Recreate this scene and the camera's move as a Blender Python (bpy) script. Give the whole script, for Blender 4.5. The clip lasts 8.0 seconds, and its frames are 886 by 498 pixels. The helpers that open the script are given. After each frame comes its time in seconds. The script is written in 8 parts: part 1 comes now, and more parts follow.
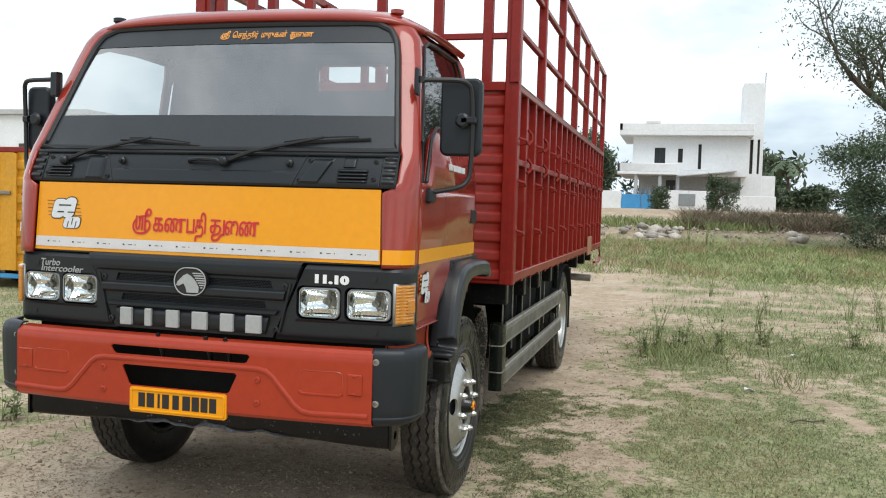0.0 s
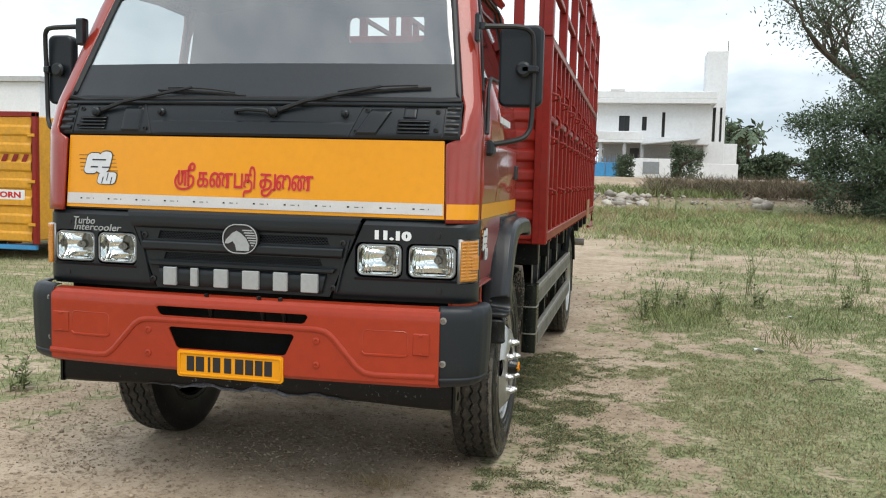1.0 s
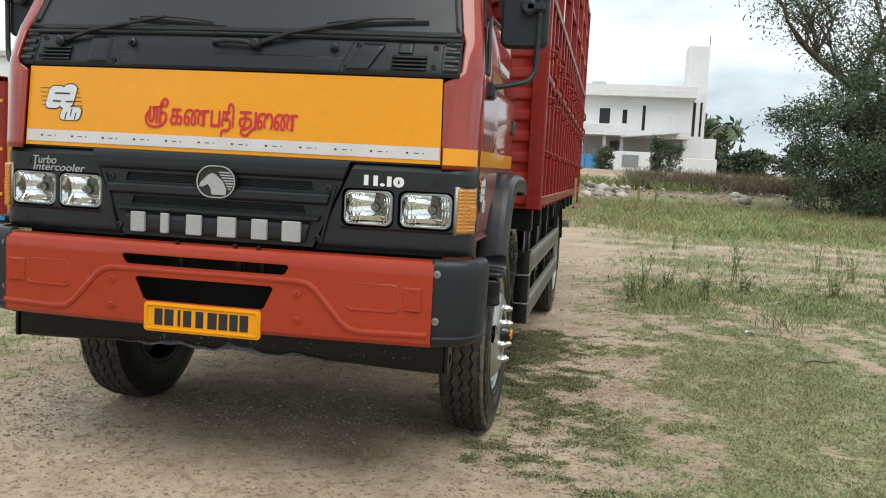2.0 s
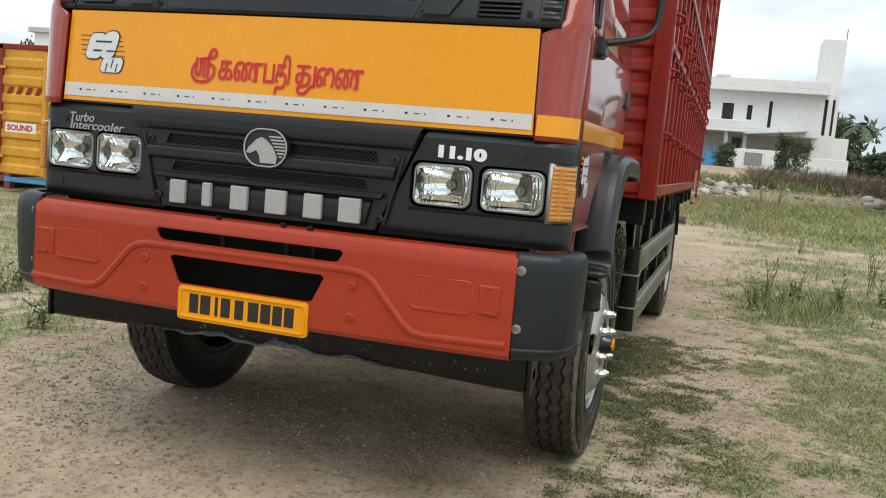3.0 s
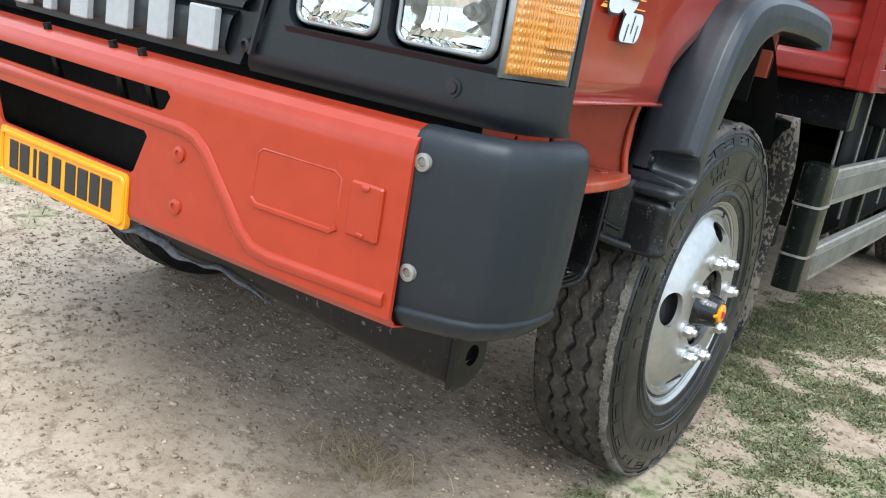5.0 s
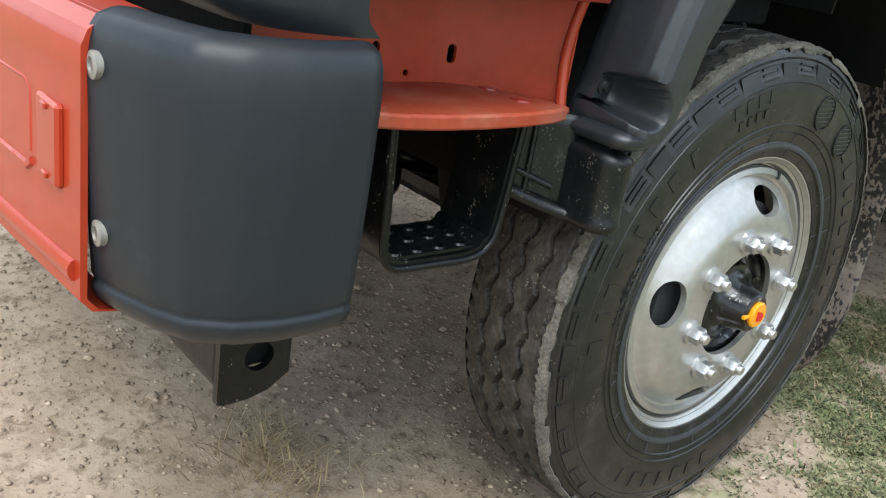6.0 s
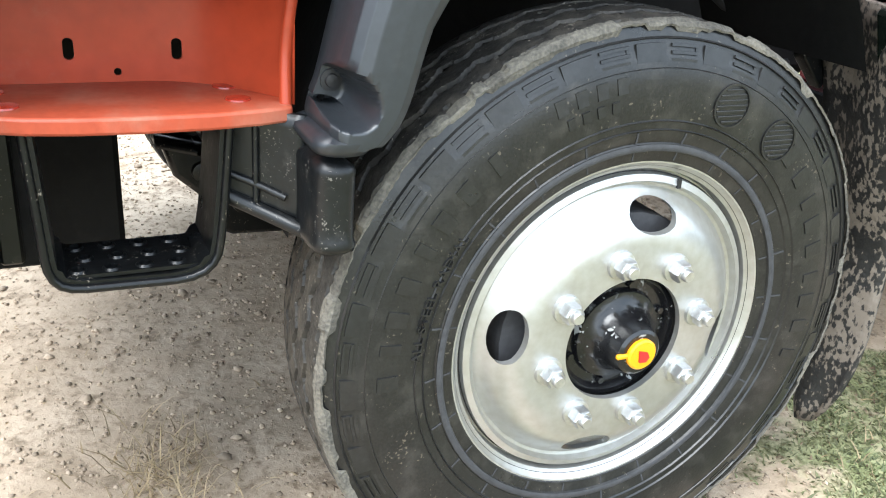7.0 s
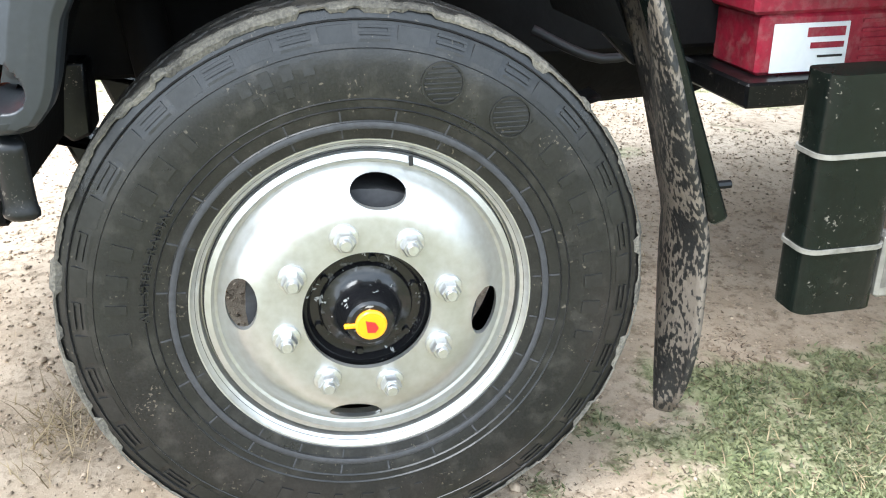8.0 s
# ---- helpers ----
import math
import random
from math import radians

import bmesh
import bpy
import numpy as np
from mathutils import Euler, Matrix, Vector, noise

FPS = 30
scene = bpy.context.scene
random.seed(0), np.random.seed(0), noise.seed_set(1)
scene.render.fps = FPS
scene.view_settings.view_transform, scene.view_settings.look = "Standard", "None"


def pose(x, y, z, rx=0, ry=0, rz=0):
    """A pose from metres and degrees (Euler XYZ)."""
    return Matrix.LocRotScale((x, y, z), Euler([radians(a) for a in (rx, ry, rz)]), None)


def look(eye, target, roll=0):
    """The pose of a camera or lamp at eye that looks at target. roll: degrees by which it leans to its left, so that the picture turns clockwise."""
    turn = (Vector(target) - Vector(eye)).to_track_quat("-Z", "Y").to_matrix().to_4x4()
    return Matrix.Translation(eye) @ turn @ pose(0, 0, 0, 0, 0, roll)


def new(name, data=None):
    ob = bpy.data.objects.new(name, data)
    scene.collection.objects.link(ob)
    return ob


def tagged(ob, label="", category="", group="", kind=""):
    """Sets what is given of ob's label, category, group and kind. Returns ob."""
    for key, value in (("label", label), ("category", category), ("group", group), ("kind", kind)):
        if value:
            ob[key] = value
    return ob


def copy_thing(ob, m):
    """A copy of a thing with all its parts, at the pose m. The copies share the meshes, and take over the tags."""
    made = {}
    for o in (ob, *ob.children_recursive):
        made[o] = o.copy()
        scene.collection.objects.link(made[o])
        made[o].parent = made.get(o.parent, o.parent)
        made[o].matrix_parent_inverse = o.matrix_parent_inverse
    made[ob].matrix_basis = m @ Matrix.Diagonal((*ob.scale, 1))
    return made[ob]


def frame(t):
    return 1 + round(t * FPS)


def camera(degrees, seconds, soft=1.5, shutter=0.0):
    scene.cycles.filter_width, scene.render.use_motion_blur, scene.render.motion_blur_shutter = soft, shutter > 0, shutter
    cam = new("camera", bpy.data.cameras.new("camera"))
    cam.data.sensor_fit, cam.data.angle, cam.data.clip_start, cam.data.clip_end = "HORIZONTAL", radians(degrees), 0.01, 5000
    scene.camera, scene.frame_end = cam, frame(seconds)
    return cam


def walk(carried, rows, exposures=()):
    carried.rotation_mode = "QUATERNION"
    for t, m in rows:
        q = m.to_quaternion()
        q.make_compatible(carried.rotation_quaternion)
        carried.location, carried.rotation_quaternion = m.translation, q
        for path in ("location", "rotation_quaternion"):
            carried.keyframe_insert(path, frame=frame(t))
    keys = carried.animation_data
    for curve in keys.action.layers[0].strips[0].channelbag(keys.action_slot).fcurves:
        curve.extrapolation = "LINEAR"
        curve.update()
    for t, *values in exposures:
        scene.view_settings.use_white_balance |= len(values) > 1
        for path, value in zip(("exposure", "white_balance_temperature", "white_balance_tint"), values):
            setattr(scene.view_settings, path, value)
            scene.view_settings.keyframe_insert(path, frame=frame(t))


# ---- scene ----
# ---- camera and its walk ----
cam = camera(53.7, 8.0, soft=1.1)
PATH = [
    (0, (2.201, -3.565, 1.618), (1.686, -1.635, 1.523), 1.7),
    (0.5, (1.903, -3.55, 1.582), (1.441, -1.609, 1.456), 1.6),
    (1, (1.709, -3.526, 1.529), (1.289, -1.577, 1.368), 1.5),
    (1.2, (1.668, -3.517, 1.494), (1.288, -1.56, 1.332), 1.3),
    (2.3, (1.575, -3.096, 1.301), (1.176, -1.146, 1.108), 4.1),
    (2.5, (1.579, -2.98, 1.297), (1.082, -1.055, 1.085), 4.5),
    (3, (1.529, -2.605, 1.271), (0.927, -0.71, 1.054), 5.0),
    (3.5, (1.546, -2.279, 1.244), (0.905, -0.398, 1.02), 5.2),
    (4, (1.646, -1.9, 1.227), (0.819, -0.098, 0.965), 6.8),
    (4.5, (1.694, -1.449, 1.178), (0.812, 0.31, 0.817), 8.7),
    (4.7, (1.72, -1.29, 1.189), (0.764, 0.412, 0.755), 9.2),
    (5.8, (1.85, -0.419, 1.11), (0.521, 0.89, 0.388), 9.9),
    (6, (1.849, -0.266, 1.138), (0.48, 0.994, 0.404), 9.5),
    (6.5, (1.93, 0.078, 1.146), (0.406, 1.112, 0.365), 6.4),
    (7, (2.062, 0.418, 1.173), (0.411, 1.218, 0.377), 4.4),
    (7.5, (2.143, 0.764, 1.181), (0.425, 1.377, 0.36), 2.7),
    (8, (2.378, 1.103, 1.182), (0.579, 1.452, 0.381), -0.9),
]
# the picture brightens and cools as the dark truck fills it
EXPOSURES = [(0, 0.05, 6400, 8), (2.5, -0.08, 6600, 8), (3.0, -0.10, 6600, 8), (3.5, -0.18, 6600, 8), (4, 0.6, 6000, 8), (4.5, 0.85, 5750, 8), (4.7, 0.86, 5750, 8), (5.8, 0.72, 6000, 8), (6, 0.80, 6050, 8), (6.5, 1.88, 5950, 8), (7, 1.84, 5950, 8), (8, 1.88, 5900, 8)]
walk(cam, [(t, look(eye, target, roll)) for t, eye, target, roll in PATH], EXPOSURES)

# ---- world, sun and exposure ----
world = bpy.data.worlds.new("overcast_sky")
scene.world = world
world.use_nodes = True
wn, wl = world.node_tree.nodes, world.node_tree.links
wn.clear()
w_out = wn.new("ShaderNodeOutputWorld")
w_sky = wn.new("ShaderNodeTexSky")
w_sky.sky_type, w_sky.sun_disc = "NISHITA", False
w_sky.sun_elevation, w_sky.sun_rotation = radians(58), radians(150)
w_sky.air_density, w_sky.dust_density = 1.2, 2.0
w_bg = wn.new("ShaderNodeBackground")
w_bg.inputs["Strength"].default_value = 0.12
wl.new(w_sky.outputs[0], w_bg.inputs["Color"])
w_cloud = wn.new("ShaderNodeBackground")
w_cloud.inputs["Strength"].default_value = 1.68
w_tc = wn.new("ShaderNodeTexCoord")
w_map = wn.new("ShaderNodeMapping")
w_map.inputs["Scale"].default_value = (1.0, 1.0, 2.6)
w_n = wn.new("ShaderNodeTexNoise")
w_n.inputs["Scale"].default_value, w_n.inputs["Detail"].default_value, w_n.inputs["Roughness"].default_value = 1.9, 6.0, 0.55
w_r = wn.new("ShaderNodeValToRGB")
w_r.color_ramp.elements[0].position, w_r.color_ramp.elements[0].color = 0.40, (0.40, 0.47, 0.54, 1)
w_r.color_ramp.elements[1].position, w_r.color_ramp.elements[1].color = 0.65, (1.0, 1.03, 1.04, 1)
wl.new(w_tc.outputs["Generated"], w_map.inputs["Vector"])
wl.new(w_map.outputs[0], w_n.inputs["Vector"])
wl.new(w_n.outputs["Fac"], w_r.inputs["Fac"])
wl.new(w_r.outputs[0], w_cloud.inputs["Color"])
w_mix = wn.new("ShaderNodeMixShader")
w_mix.inputs[0].default_value = 0.86
wl.new(w_bg.outputs[0], w_mix.inputs[1])
wl.new(w_cloud.outputs[0], w_mix.inputs[2])
wl.new(w_mix.outputs[0], w_out.inputs["Surface"])

sun = new("sun", bpy.data.lights.new("sun", "SUN"))
sun.data.energy, sun.data.angle, sun.data.color = 1.9, radians(40), (1.0, 0.96, 0.9)
sun.matrix_world = look((3.0, -4.5, 9.0), (0, 0, 0))

# ---- materials ----
MATS = {}


def material(name, color, rough=0.5, metal=0.0, second=None, scale=6.0, fine=60.0, vary=0.15, bump=0.05, bump_scale=None,
             coat=0.0, dust=0.0, dust_color=(0.36, 0.29, 0.22), spec=0.5, random_tint=0.0, rough_vary=0.12, chips=0.0, chip_color=(0.30, 0.27, 0.22), chip_scale=90.0):
    """A worn surface: two scales of colour change, uneven gloss, fine relief and, where wanted, dust on it."""
    m = bpy.data.materials.new(name)
    m.use_nodes = True
    n, l = m.node_tree.nodes, m.node_tree.links
    b = n["Principled BSDF"]
    tc = n.new("ShaderNodeTexCoord")
    big = n.new("ShaderNodeTexNoise")
    big.inputs["Scale"].default_value, big.inputs["Detail"].default_value = scale, 5.0
    small = n.new("ShaderNodeTexNoise")
    small.inputs["Scale"].default_value, small.inputs["Detail"].default_value = fine, 4.0
    for t in (big, small):
        l.new(tc.outputs["Object"], t.inputs["Vector"])
    second = second or tuple(c * (1 - 2.2 * vary) for c in color)
    mix = n.new("ShaderNodeMix")
    mix.data_type = "RGBA"
    mix.inputs["A"].default_value, mix.inputs["B"].default_value = (*color, 1), (*second, 1)
    add = n.new("ShaderNodeMath")
    add.operation = "MULTIPLY_ADD"
    add.inputs[1].default_value = 0.5
    half = n.new("ShaderNodeMath")
    half.operation = "MULTIPLY"
    half.inputs[1].default_value = 0.5
    l.new(small.outputs["Fac"], half.inputs[0])
    l.new(big.outputs["Fac"], add.inputs[0])
    l.new(half.outputs[0], add.inputs[2])
    ramp = n.new("ShaderNodeMapRange")
    ramp.inputs["From Min"].default_value, ramp.inputs["From Max"].default_value = 0.36, 0.66
    l.new(add.outputs[0], ramp.inputs["Value"])
    l.new(ramp.outputs[0], mix.inputs["Factor"])
    last = mix.outputs["Result"]
    if random_tint:
        info = n.new("ShaderNodeObjectInfo")
        hsv = n.new("ShaderNodeHueSaturation")
        mr = n.new("ShaderNodeMapRange")
        mr.inputs["To Min"].default_value, mr.inputs["To Max"].default_value = 1 - random_tint, 1 + random_tint
        l.new(info.outputs["Random"], mr.inputs["Value"])
        l.new(mr.outputs[0], hsv.inputs["Value"])
        l.new(last, hsv.inputs["Color"])
        last = hsv.outputs["Color"]
    if dust:
        dn = n.new("ShaderNodeTexNoise")
        dn.inputs["Scale"].default_value, dn.inputs["Detail"].default_value, dn.inputs["Roughness"].default_value = scale * 2.7, 8.0, 0.65
        l.new(tc.outputs["Object"], dn.inputs["Vector"])
        dr = n.new("ShaderNodeMapRange")
        dr.inputs["From Min"].default_value, dr.inputs["From Max"].default_value = 0.62 - 0.25 * dust, 0.78
        dr.inputs["To Max"].default_value = min(1.0, 0.35 + 0.5 * dust)
        l.new(dn.outputs["Fac"], dr.inputs["Value"])
        dm = n.new("ShaderNodeMix")
        dm.data_type = "RGBA"
        dm.inputs["B"].default_value = (*dust_color, 1)
        l.new(dr.outputs[0], dm.inputs["Factor"])
        l.new(last, dm.inputs["A"])
        last = dm.outputs["Result"]
    if chips:
        # sparse pale nicks and splashes, gathered in places
        cn = n.new("ShaderNodeTexNoise")
        cn.inputs["Scale"].default_value, cn.inputs["Detail"].default_value, cn.inputs["Distortion"].default_value = chip_scale, 3.0, 0.6
        cb = n.new("ShaderNodeTexNoise")
        cb.inputs["Scale"].default_value, cb.inputs["Detail"].default_value = chip_scale * 0.12, 2.0
        for t in (cn, cb):
            l.new(tc.outputs["Object"], t.inputs["Vector"])
        cm = n.new("ShaderNodeMath")
        cm.operation = "MULTIPLY_ADD"
        cm.inputs[1].default_value = 0.45
        l.new(cb.outputs["Fac"], cm.inputs[0])
        l.new(cn.outputs["Fac"], cm.inputs[2])
        cr = n.new("ShaderNodeMapRange")
        cr.inputs["From Min"].default_value, cr.inputs["From Max"].default_value = 0.935 - 0.10 * chips, 0.965 - 0.10 * chips
        l.new(cm.outputs[0], cr.inputs["Value"])
        cx = n.new("ShaderNodeMix")
        cx.data_type = "RGBA"
        cx.inputs["B"].default_value = (*chip_color, 1)
        l.new(cr.outputs[0], cx.inputs["Factor"])
        l.new(last, cx.inputs["A"])
        last = cx.outputs["Result"]
    l.new(last, b.inputs["Base Color"])
    rr = n.new("ShaderNodeMapRange")
    rr.inputs["To Min"].default_value, rr.inputs["To Max"].default_value = max(0.02, rough - rough_vary), min(1, rough + rough_vary)
    l.new(big.outputs["Fac"], rr.inputs["Value"])
    l.new(rr.outputs[0], b.inputs["Roughness"])
    b.inputs["Metallic"].default_value = metal
    b.inputs["Specular IOR Level"].default_value = spec
    b.inputs["Coat Weight"].default_value = coat
    b.inputs["Coat Roughness"].default_value = 0.06
    if bump:
        bp = n.new("ShaderNodeBump")
        bp.inputs["Strength"].default_value, bp.inputs["Distance"].default_value = bump, 0.01
        src = small
        if bump_scale:
            src = n.new("ShaderNodeTexNoise")
            src.inputs["Scale"].default_value, src.inputs["Detail"].default_value = bump_scale, 3.0
            l.new(tc.outputs["Object"], src.inputs["Vector"])
        l.new(src.outputs["Fac"], bp.inputs["Height"])
        l.new(bp.outputs[0], b.inputs["Normal"])
    MATS[name] = m
    return m


RED = material("cab_red_paint", (0.30, 0.026, 0.012), 0.30, coat=1.0, spec=0.2, vary=0.07, scale=1.5, fine=18, bump=0.012, bump_scale=6, dust=0.04, dust_color=(0.32, 0.09, 0.055))
BUMPER_RED = material("bumper_red_paint", (0.36, 0.036, 0.012), 0.36, coat=0.45, spec=0.2, vary=0.07, scale=2.0, fine=25, bump=0.03, bump_scale=14, dust=0.02, dust_color=(0.34, 0.10, 0.06))
DUSTY_RED = material("dusty_red_paint", (0.37, 0.050, 0.018), 0.42, coat=0.2, spec=0.25, vary=0.10, scale=3.0, fine=40, bump=0.05, bump_scale=16, dust=0.14, dust_color=(0.35, 0.15, 0.10))
SHELF_RED = material("dust_covered_red_paint", (0.35, 0.060, 0.026), 0.5, coat=0.10, spec=0.25, vary=0.12, scale=4.0, fine=90, bump=0.06, bump_scale=40, dust=0.7, dust_color=(0.37, 0.185, 0.125))
BODY_RED = material("cargo_red_paint", (0.25, 0.014, 0.008), 0.40, coat=0.12, spec=0.3, vary=0.12, scale=1.4, fine=22, bump=0.05, bump_scale=12, dust=0.12, dust_color=(0.28, 0.08, 0.05))
YELLOW = material("yellow_paint", (0.80, 0.32, 0.002), 0.36, coat=0.5, spec=0.22, vary=0.04, scale=1.2, fine=30, bump=0.02, bump_scale=8)
YELLOW_DULL = material("faded_yellow_paint", (0.72, 0.34, 0.02), 0.5, vary=0.12, scale=1.6, fine=20, bump=0.05, dust=0.3, dust_color=(0.45, 0.28, 0.08))
STRIPE = material("white_reflective_tape", (0.62, 0.60, 0.59), 0.35, vary=0.05, scale=9, fine=120, bump=0.04)
TRIM = material("black_plastic", (0.0150, 0.0180, 0.0212), 0.33, spec=0.38, vary=0.15, scale=7, fine=160, bump=0.04, bump_scale=320, dust=0.03, dust_color=(0.05, 0.05, 0.05))
GREY_PLASTIC = material("grey_black_plastic", (0.0140, 0.0178, 0.0226), 0.42, spec=0.36, vary=0.1, scale=6, fine=180, bump=0.03, bump_scale=600, dust=0.06, dust_color=(0.05, 0.05, 0.05))
BLACK_PAINT = material("black_chassis_paint", (0.0055, 0.006, 0.0065), 0.32, spec=0.30, vary=0.3, scale=9, fine=70, bump=0.08, bump_scale=45, dust=0.12, dust_color=(0.06, 0.052, 0.043), chips=0.12, chip_color=(0.15, 0.13, 0.105), chip_scale=240.0)
BEAM_BLACK = material("chipped_beam_paint", (0.0045, 0.0045, 0.005), 0.42, spec=0.3, vary=0.3, scale=12, fine=70, bump=0.08, dust=0.02, dust_color=(0.10, 0.09, 0.075), chips=0.16, chip_color=(0.09, 0.092, 0.10), chip_scale=70.0)
GUARD = material("glossy_guard_plastic", (0.021, 0.024, 0.028), 0.34, vary=0.15, scale=9, fine=90, bump=0.05, bump_scale=40, dust=0.10, dust_color=(0.055, 0.054, 0.052))
SLEEVE = material("chipped_black_sleeve", (0.0065, 0.0073, 0.008), 0.36, spec=0.36, vary=0.25, scale=14, fine=110, bump=0.10, bump_scale=34, dust=0.16, dust_color=(0.05, 0.047, 0.042), chips=0.2, chip_color=(0.1, 0.092, 0.08), chip_scale=260.0)
# near-black for underbody parts; also stands in for shade inside cab and openings
DARK = material("dark_underbody_and_inner_shade", (0.0032, 0.0032, 0.0032), 0.8, spec=0.25, vary=0.3, scale=8, fine=60, bump=0.15, dust=0.15, dust_color=(0.018, 0.016, 0.014))
# pale blue-grey stands in for sky reflected along the beam's lower lip
LIP_SHEEN = material("lip_sky_sheen_paint", (0.115, 0.120, 0.140), 0.40, second=(0.010, 0.010, 0.011), scale=11, fine=80, bump=0.15)
GREEN_PAINT = material("dark_green_paint", (0.006, 0.009, 0.007), 0.26, spec=0.28, vary=0.25, scale=7, fine=60, bump=0.05, dust=0.04, dust_color=(0.07, 0.065, 0.05), chips=0.02, chip_color=(0.12, 0.11, 0.09), chip_scale=130.0)
RUBBER = material("tyre_rubber", (0.0155, 0.0152, 0.0150), 0.34, spec=0.45, vary=0.35, scale=9, fine=240, bump=0.05, dust=0.45, dust_color=(0.056, 0.051, 0.045), rough_vary=0.22, chips=0.12, chip_color=(0.085, 0.072, 0.056), chip_scale=150.0)
TREAD = material("dusty_tread_rubber", (0.038, 0.0345, 0.030), 0.60, spec=0.35, vary=0.3, scale=9, fine=140, bump=0.25, dust=0.6, dust_color=(0.125, 0.108, 0.085), rough_vary=0.15, chips=0.25, chip_color=(0.17, 0.15, 0.12), chip_scale=160.0)
RUBBER_WORN = material("scuffed_tread_edge", (0.150, 0.135, 0.108), 0.85, second=(0.040, 0.037, 0.032), scale=22, fine=190, bump=0.35)
RUBBER_PAD = material("raised_tyre_rubber", (0.0165, 0.0163, 0.0162), 0.32, spec=0.45, vary=0.25, scale=20, fine=120, bump=0.05, dust=0.2, dust_color=(0.04, 0.037, 0.033))
RUBBER_GREY = material("grey_tyre_band", (0.040, 0.040, 0.043), 0.7, vary=0.2, scale=14, fine=100, bump=0.1)
SEAL = material("rubber_seal", (0.010, 0.010, 0.011), 0.5, vary=0.1, bump=0.05)
SILVER = material("silver_wheel_paint", (0.49, 0.49, 0.475), 0.32, metal=0.75, second=(0.40, 0.385, 0.355), scale=6, fine=60, bump=0.06, bump_scale=26, dust=0.10, dust_color=(0.44, 0.40, 0.33))
NUT = material("plated_nut_metal", (0.58, 0.58, 0.57), 0.34, metal=0.9, vary=0.1, scale=30, fine=160, bump=0.08)
STEEL = material("bare_steel", (0.30, 0.28, 0.25), 0.45, metal=0.7, vary=0.2, scale=20, fine=120, bump=0.1)
GALV = material("weathered_aluminium", (0.30, 0.285, 0.25), 0.48, metal=0.35, second=(0.15, 0.14, 0.12), scale=7, fine=50, bump=0.1, dust=0.3, dust_color=(0.30, 0.26, 0.20))
GALV_DULL = material("dull_aluminium", (0.17, 0.16, 0.14), 0.55, metal=0.3, second=(0.09, 0.085, 0.075), scale=6, fine=40, bump=0.1, dust=0.35, dust_color=(0.25, 0.22, 0.17))
LETTER = material("grey_letter_paint", (0.37, 0.385, 0.38), 0.5, vary=0.08, bump=0.03)
WHITE_INK = material("white_vinyl", (0.78, 0.80, 0.80), 0.45, vary=0.04, bump=0.02)
BLUEGREY_INK = material("pale_grey_vinyl", (0.66, 0.68, 0.70), 0.45, vary=0.06, bump=0.02)
BLACK_INK = material("black_vinyl", (0.016, 0.014, 0.014), 0.5, vary=0.1, bump=0.02)
EDGE_INK = material("coral_vinyl_edge", (0.82, 0.30, 0.10), 0.45, vary=0.05, bump=0.02)
RED_INK = material("red_vinyl", (0.55, 0.016, 0.014), 0.45, vary=0.05, bump=0.02)
ORANGE_INK = material("orange_vinyl", (0.85, 0.36, 0.06), 0.45, vary=0.05, bump=0.02)
BEZEL = material("lamp_bezel", (0.30, 0.31, 0.31), 0.32, metal=0.3, vary=0.08, bump=0.03)
CHROME = material("lamp_reflector", (0.92, 0.93, 0.92), 0.05, metal=1.0, vary=0.03, scale=20, fine=60, bump=0.01, rough_vary=0.02)
BATTERY_RED = material("red_battery_case", (0.33, 0.012, 0.035), 0.5, vary=0.2, scale=12, bump=0.08, dust=0.6, dust_color=(0.30, 0.18, 0.16))
HUB_BLACK = material("black_hub_paint", (0.008, 0.008, 0.009), 0.20, vary=0.2, scale=18, fine=90, bump=0.06, dust=0.05, dust_color=(0.3, 0.3, 0.29), chips=0.3, chip_color=(0.26, 0.26, 0.25), chip_scale=60.0)
WALL_WHITE = material("white_painted_wall", (0.80, 0.81, 0.82), 0.8, vary=0.06, scale=0.6, fine=6, bump=0.06, dust=0.2, dust_color=(0.62, 0.60, 0.57))
WALL_GREY = material("grey_plaster_and_shade", (0.50, 0.50, 0.50), 0.85, vary=0.1, scale=0.6, fine=6, bump=0.08)
WINDOW_DARK = material("dark_window_frame", (0.06, 0.055, 0.05), 0.5, vary=0.1)
GATE_BLUE = material("blue_gate_paint", (0.06, 0.30, 0.60), 0.5, vary=0.1, scale=1.2, fine=12, bump=0.04)
BARK = material("tree_bark", (0.12, 0.09, 0.065), 0.9, vary=0.25, scale=8, fine=60, bump=0.5)
RUBBLE = material("rubble_stone", (0.46, 0.42, 0.37), 0.9, second=(0.28, 0.24, 0.20), scale=2, fine=14, bump=0.3)
PEBBLE = material("pebble_stone", (0.385, 0.30, 0.215), 0.9, second=(0.26, 0.198, 0.138), scale=30, fine=90, bump=0.2)
MUD = material("mud_caked_rubber", (0.010, 0.010, 0.010), 0.6, second=(0.016, 0.015, 0.013), scale=14, fine=60, bump=0.4)


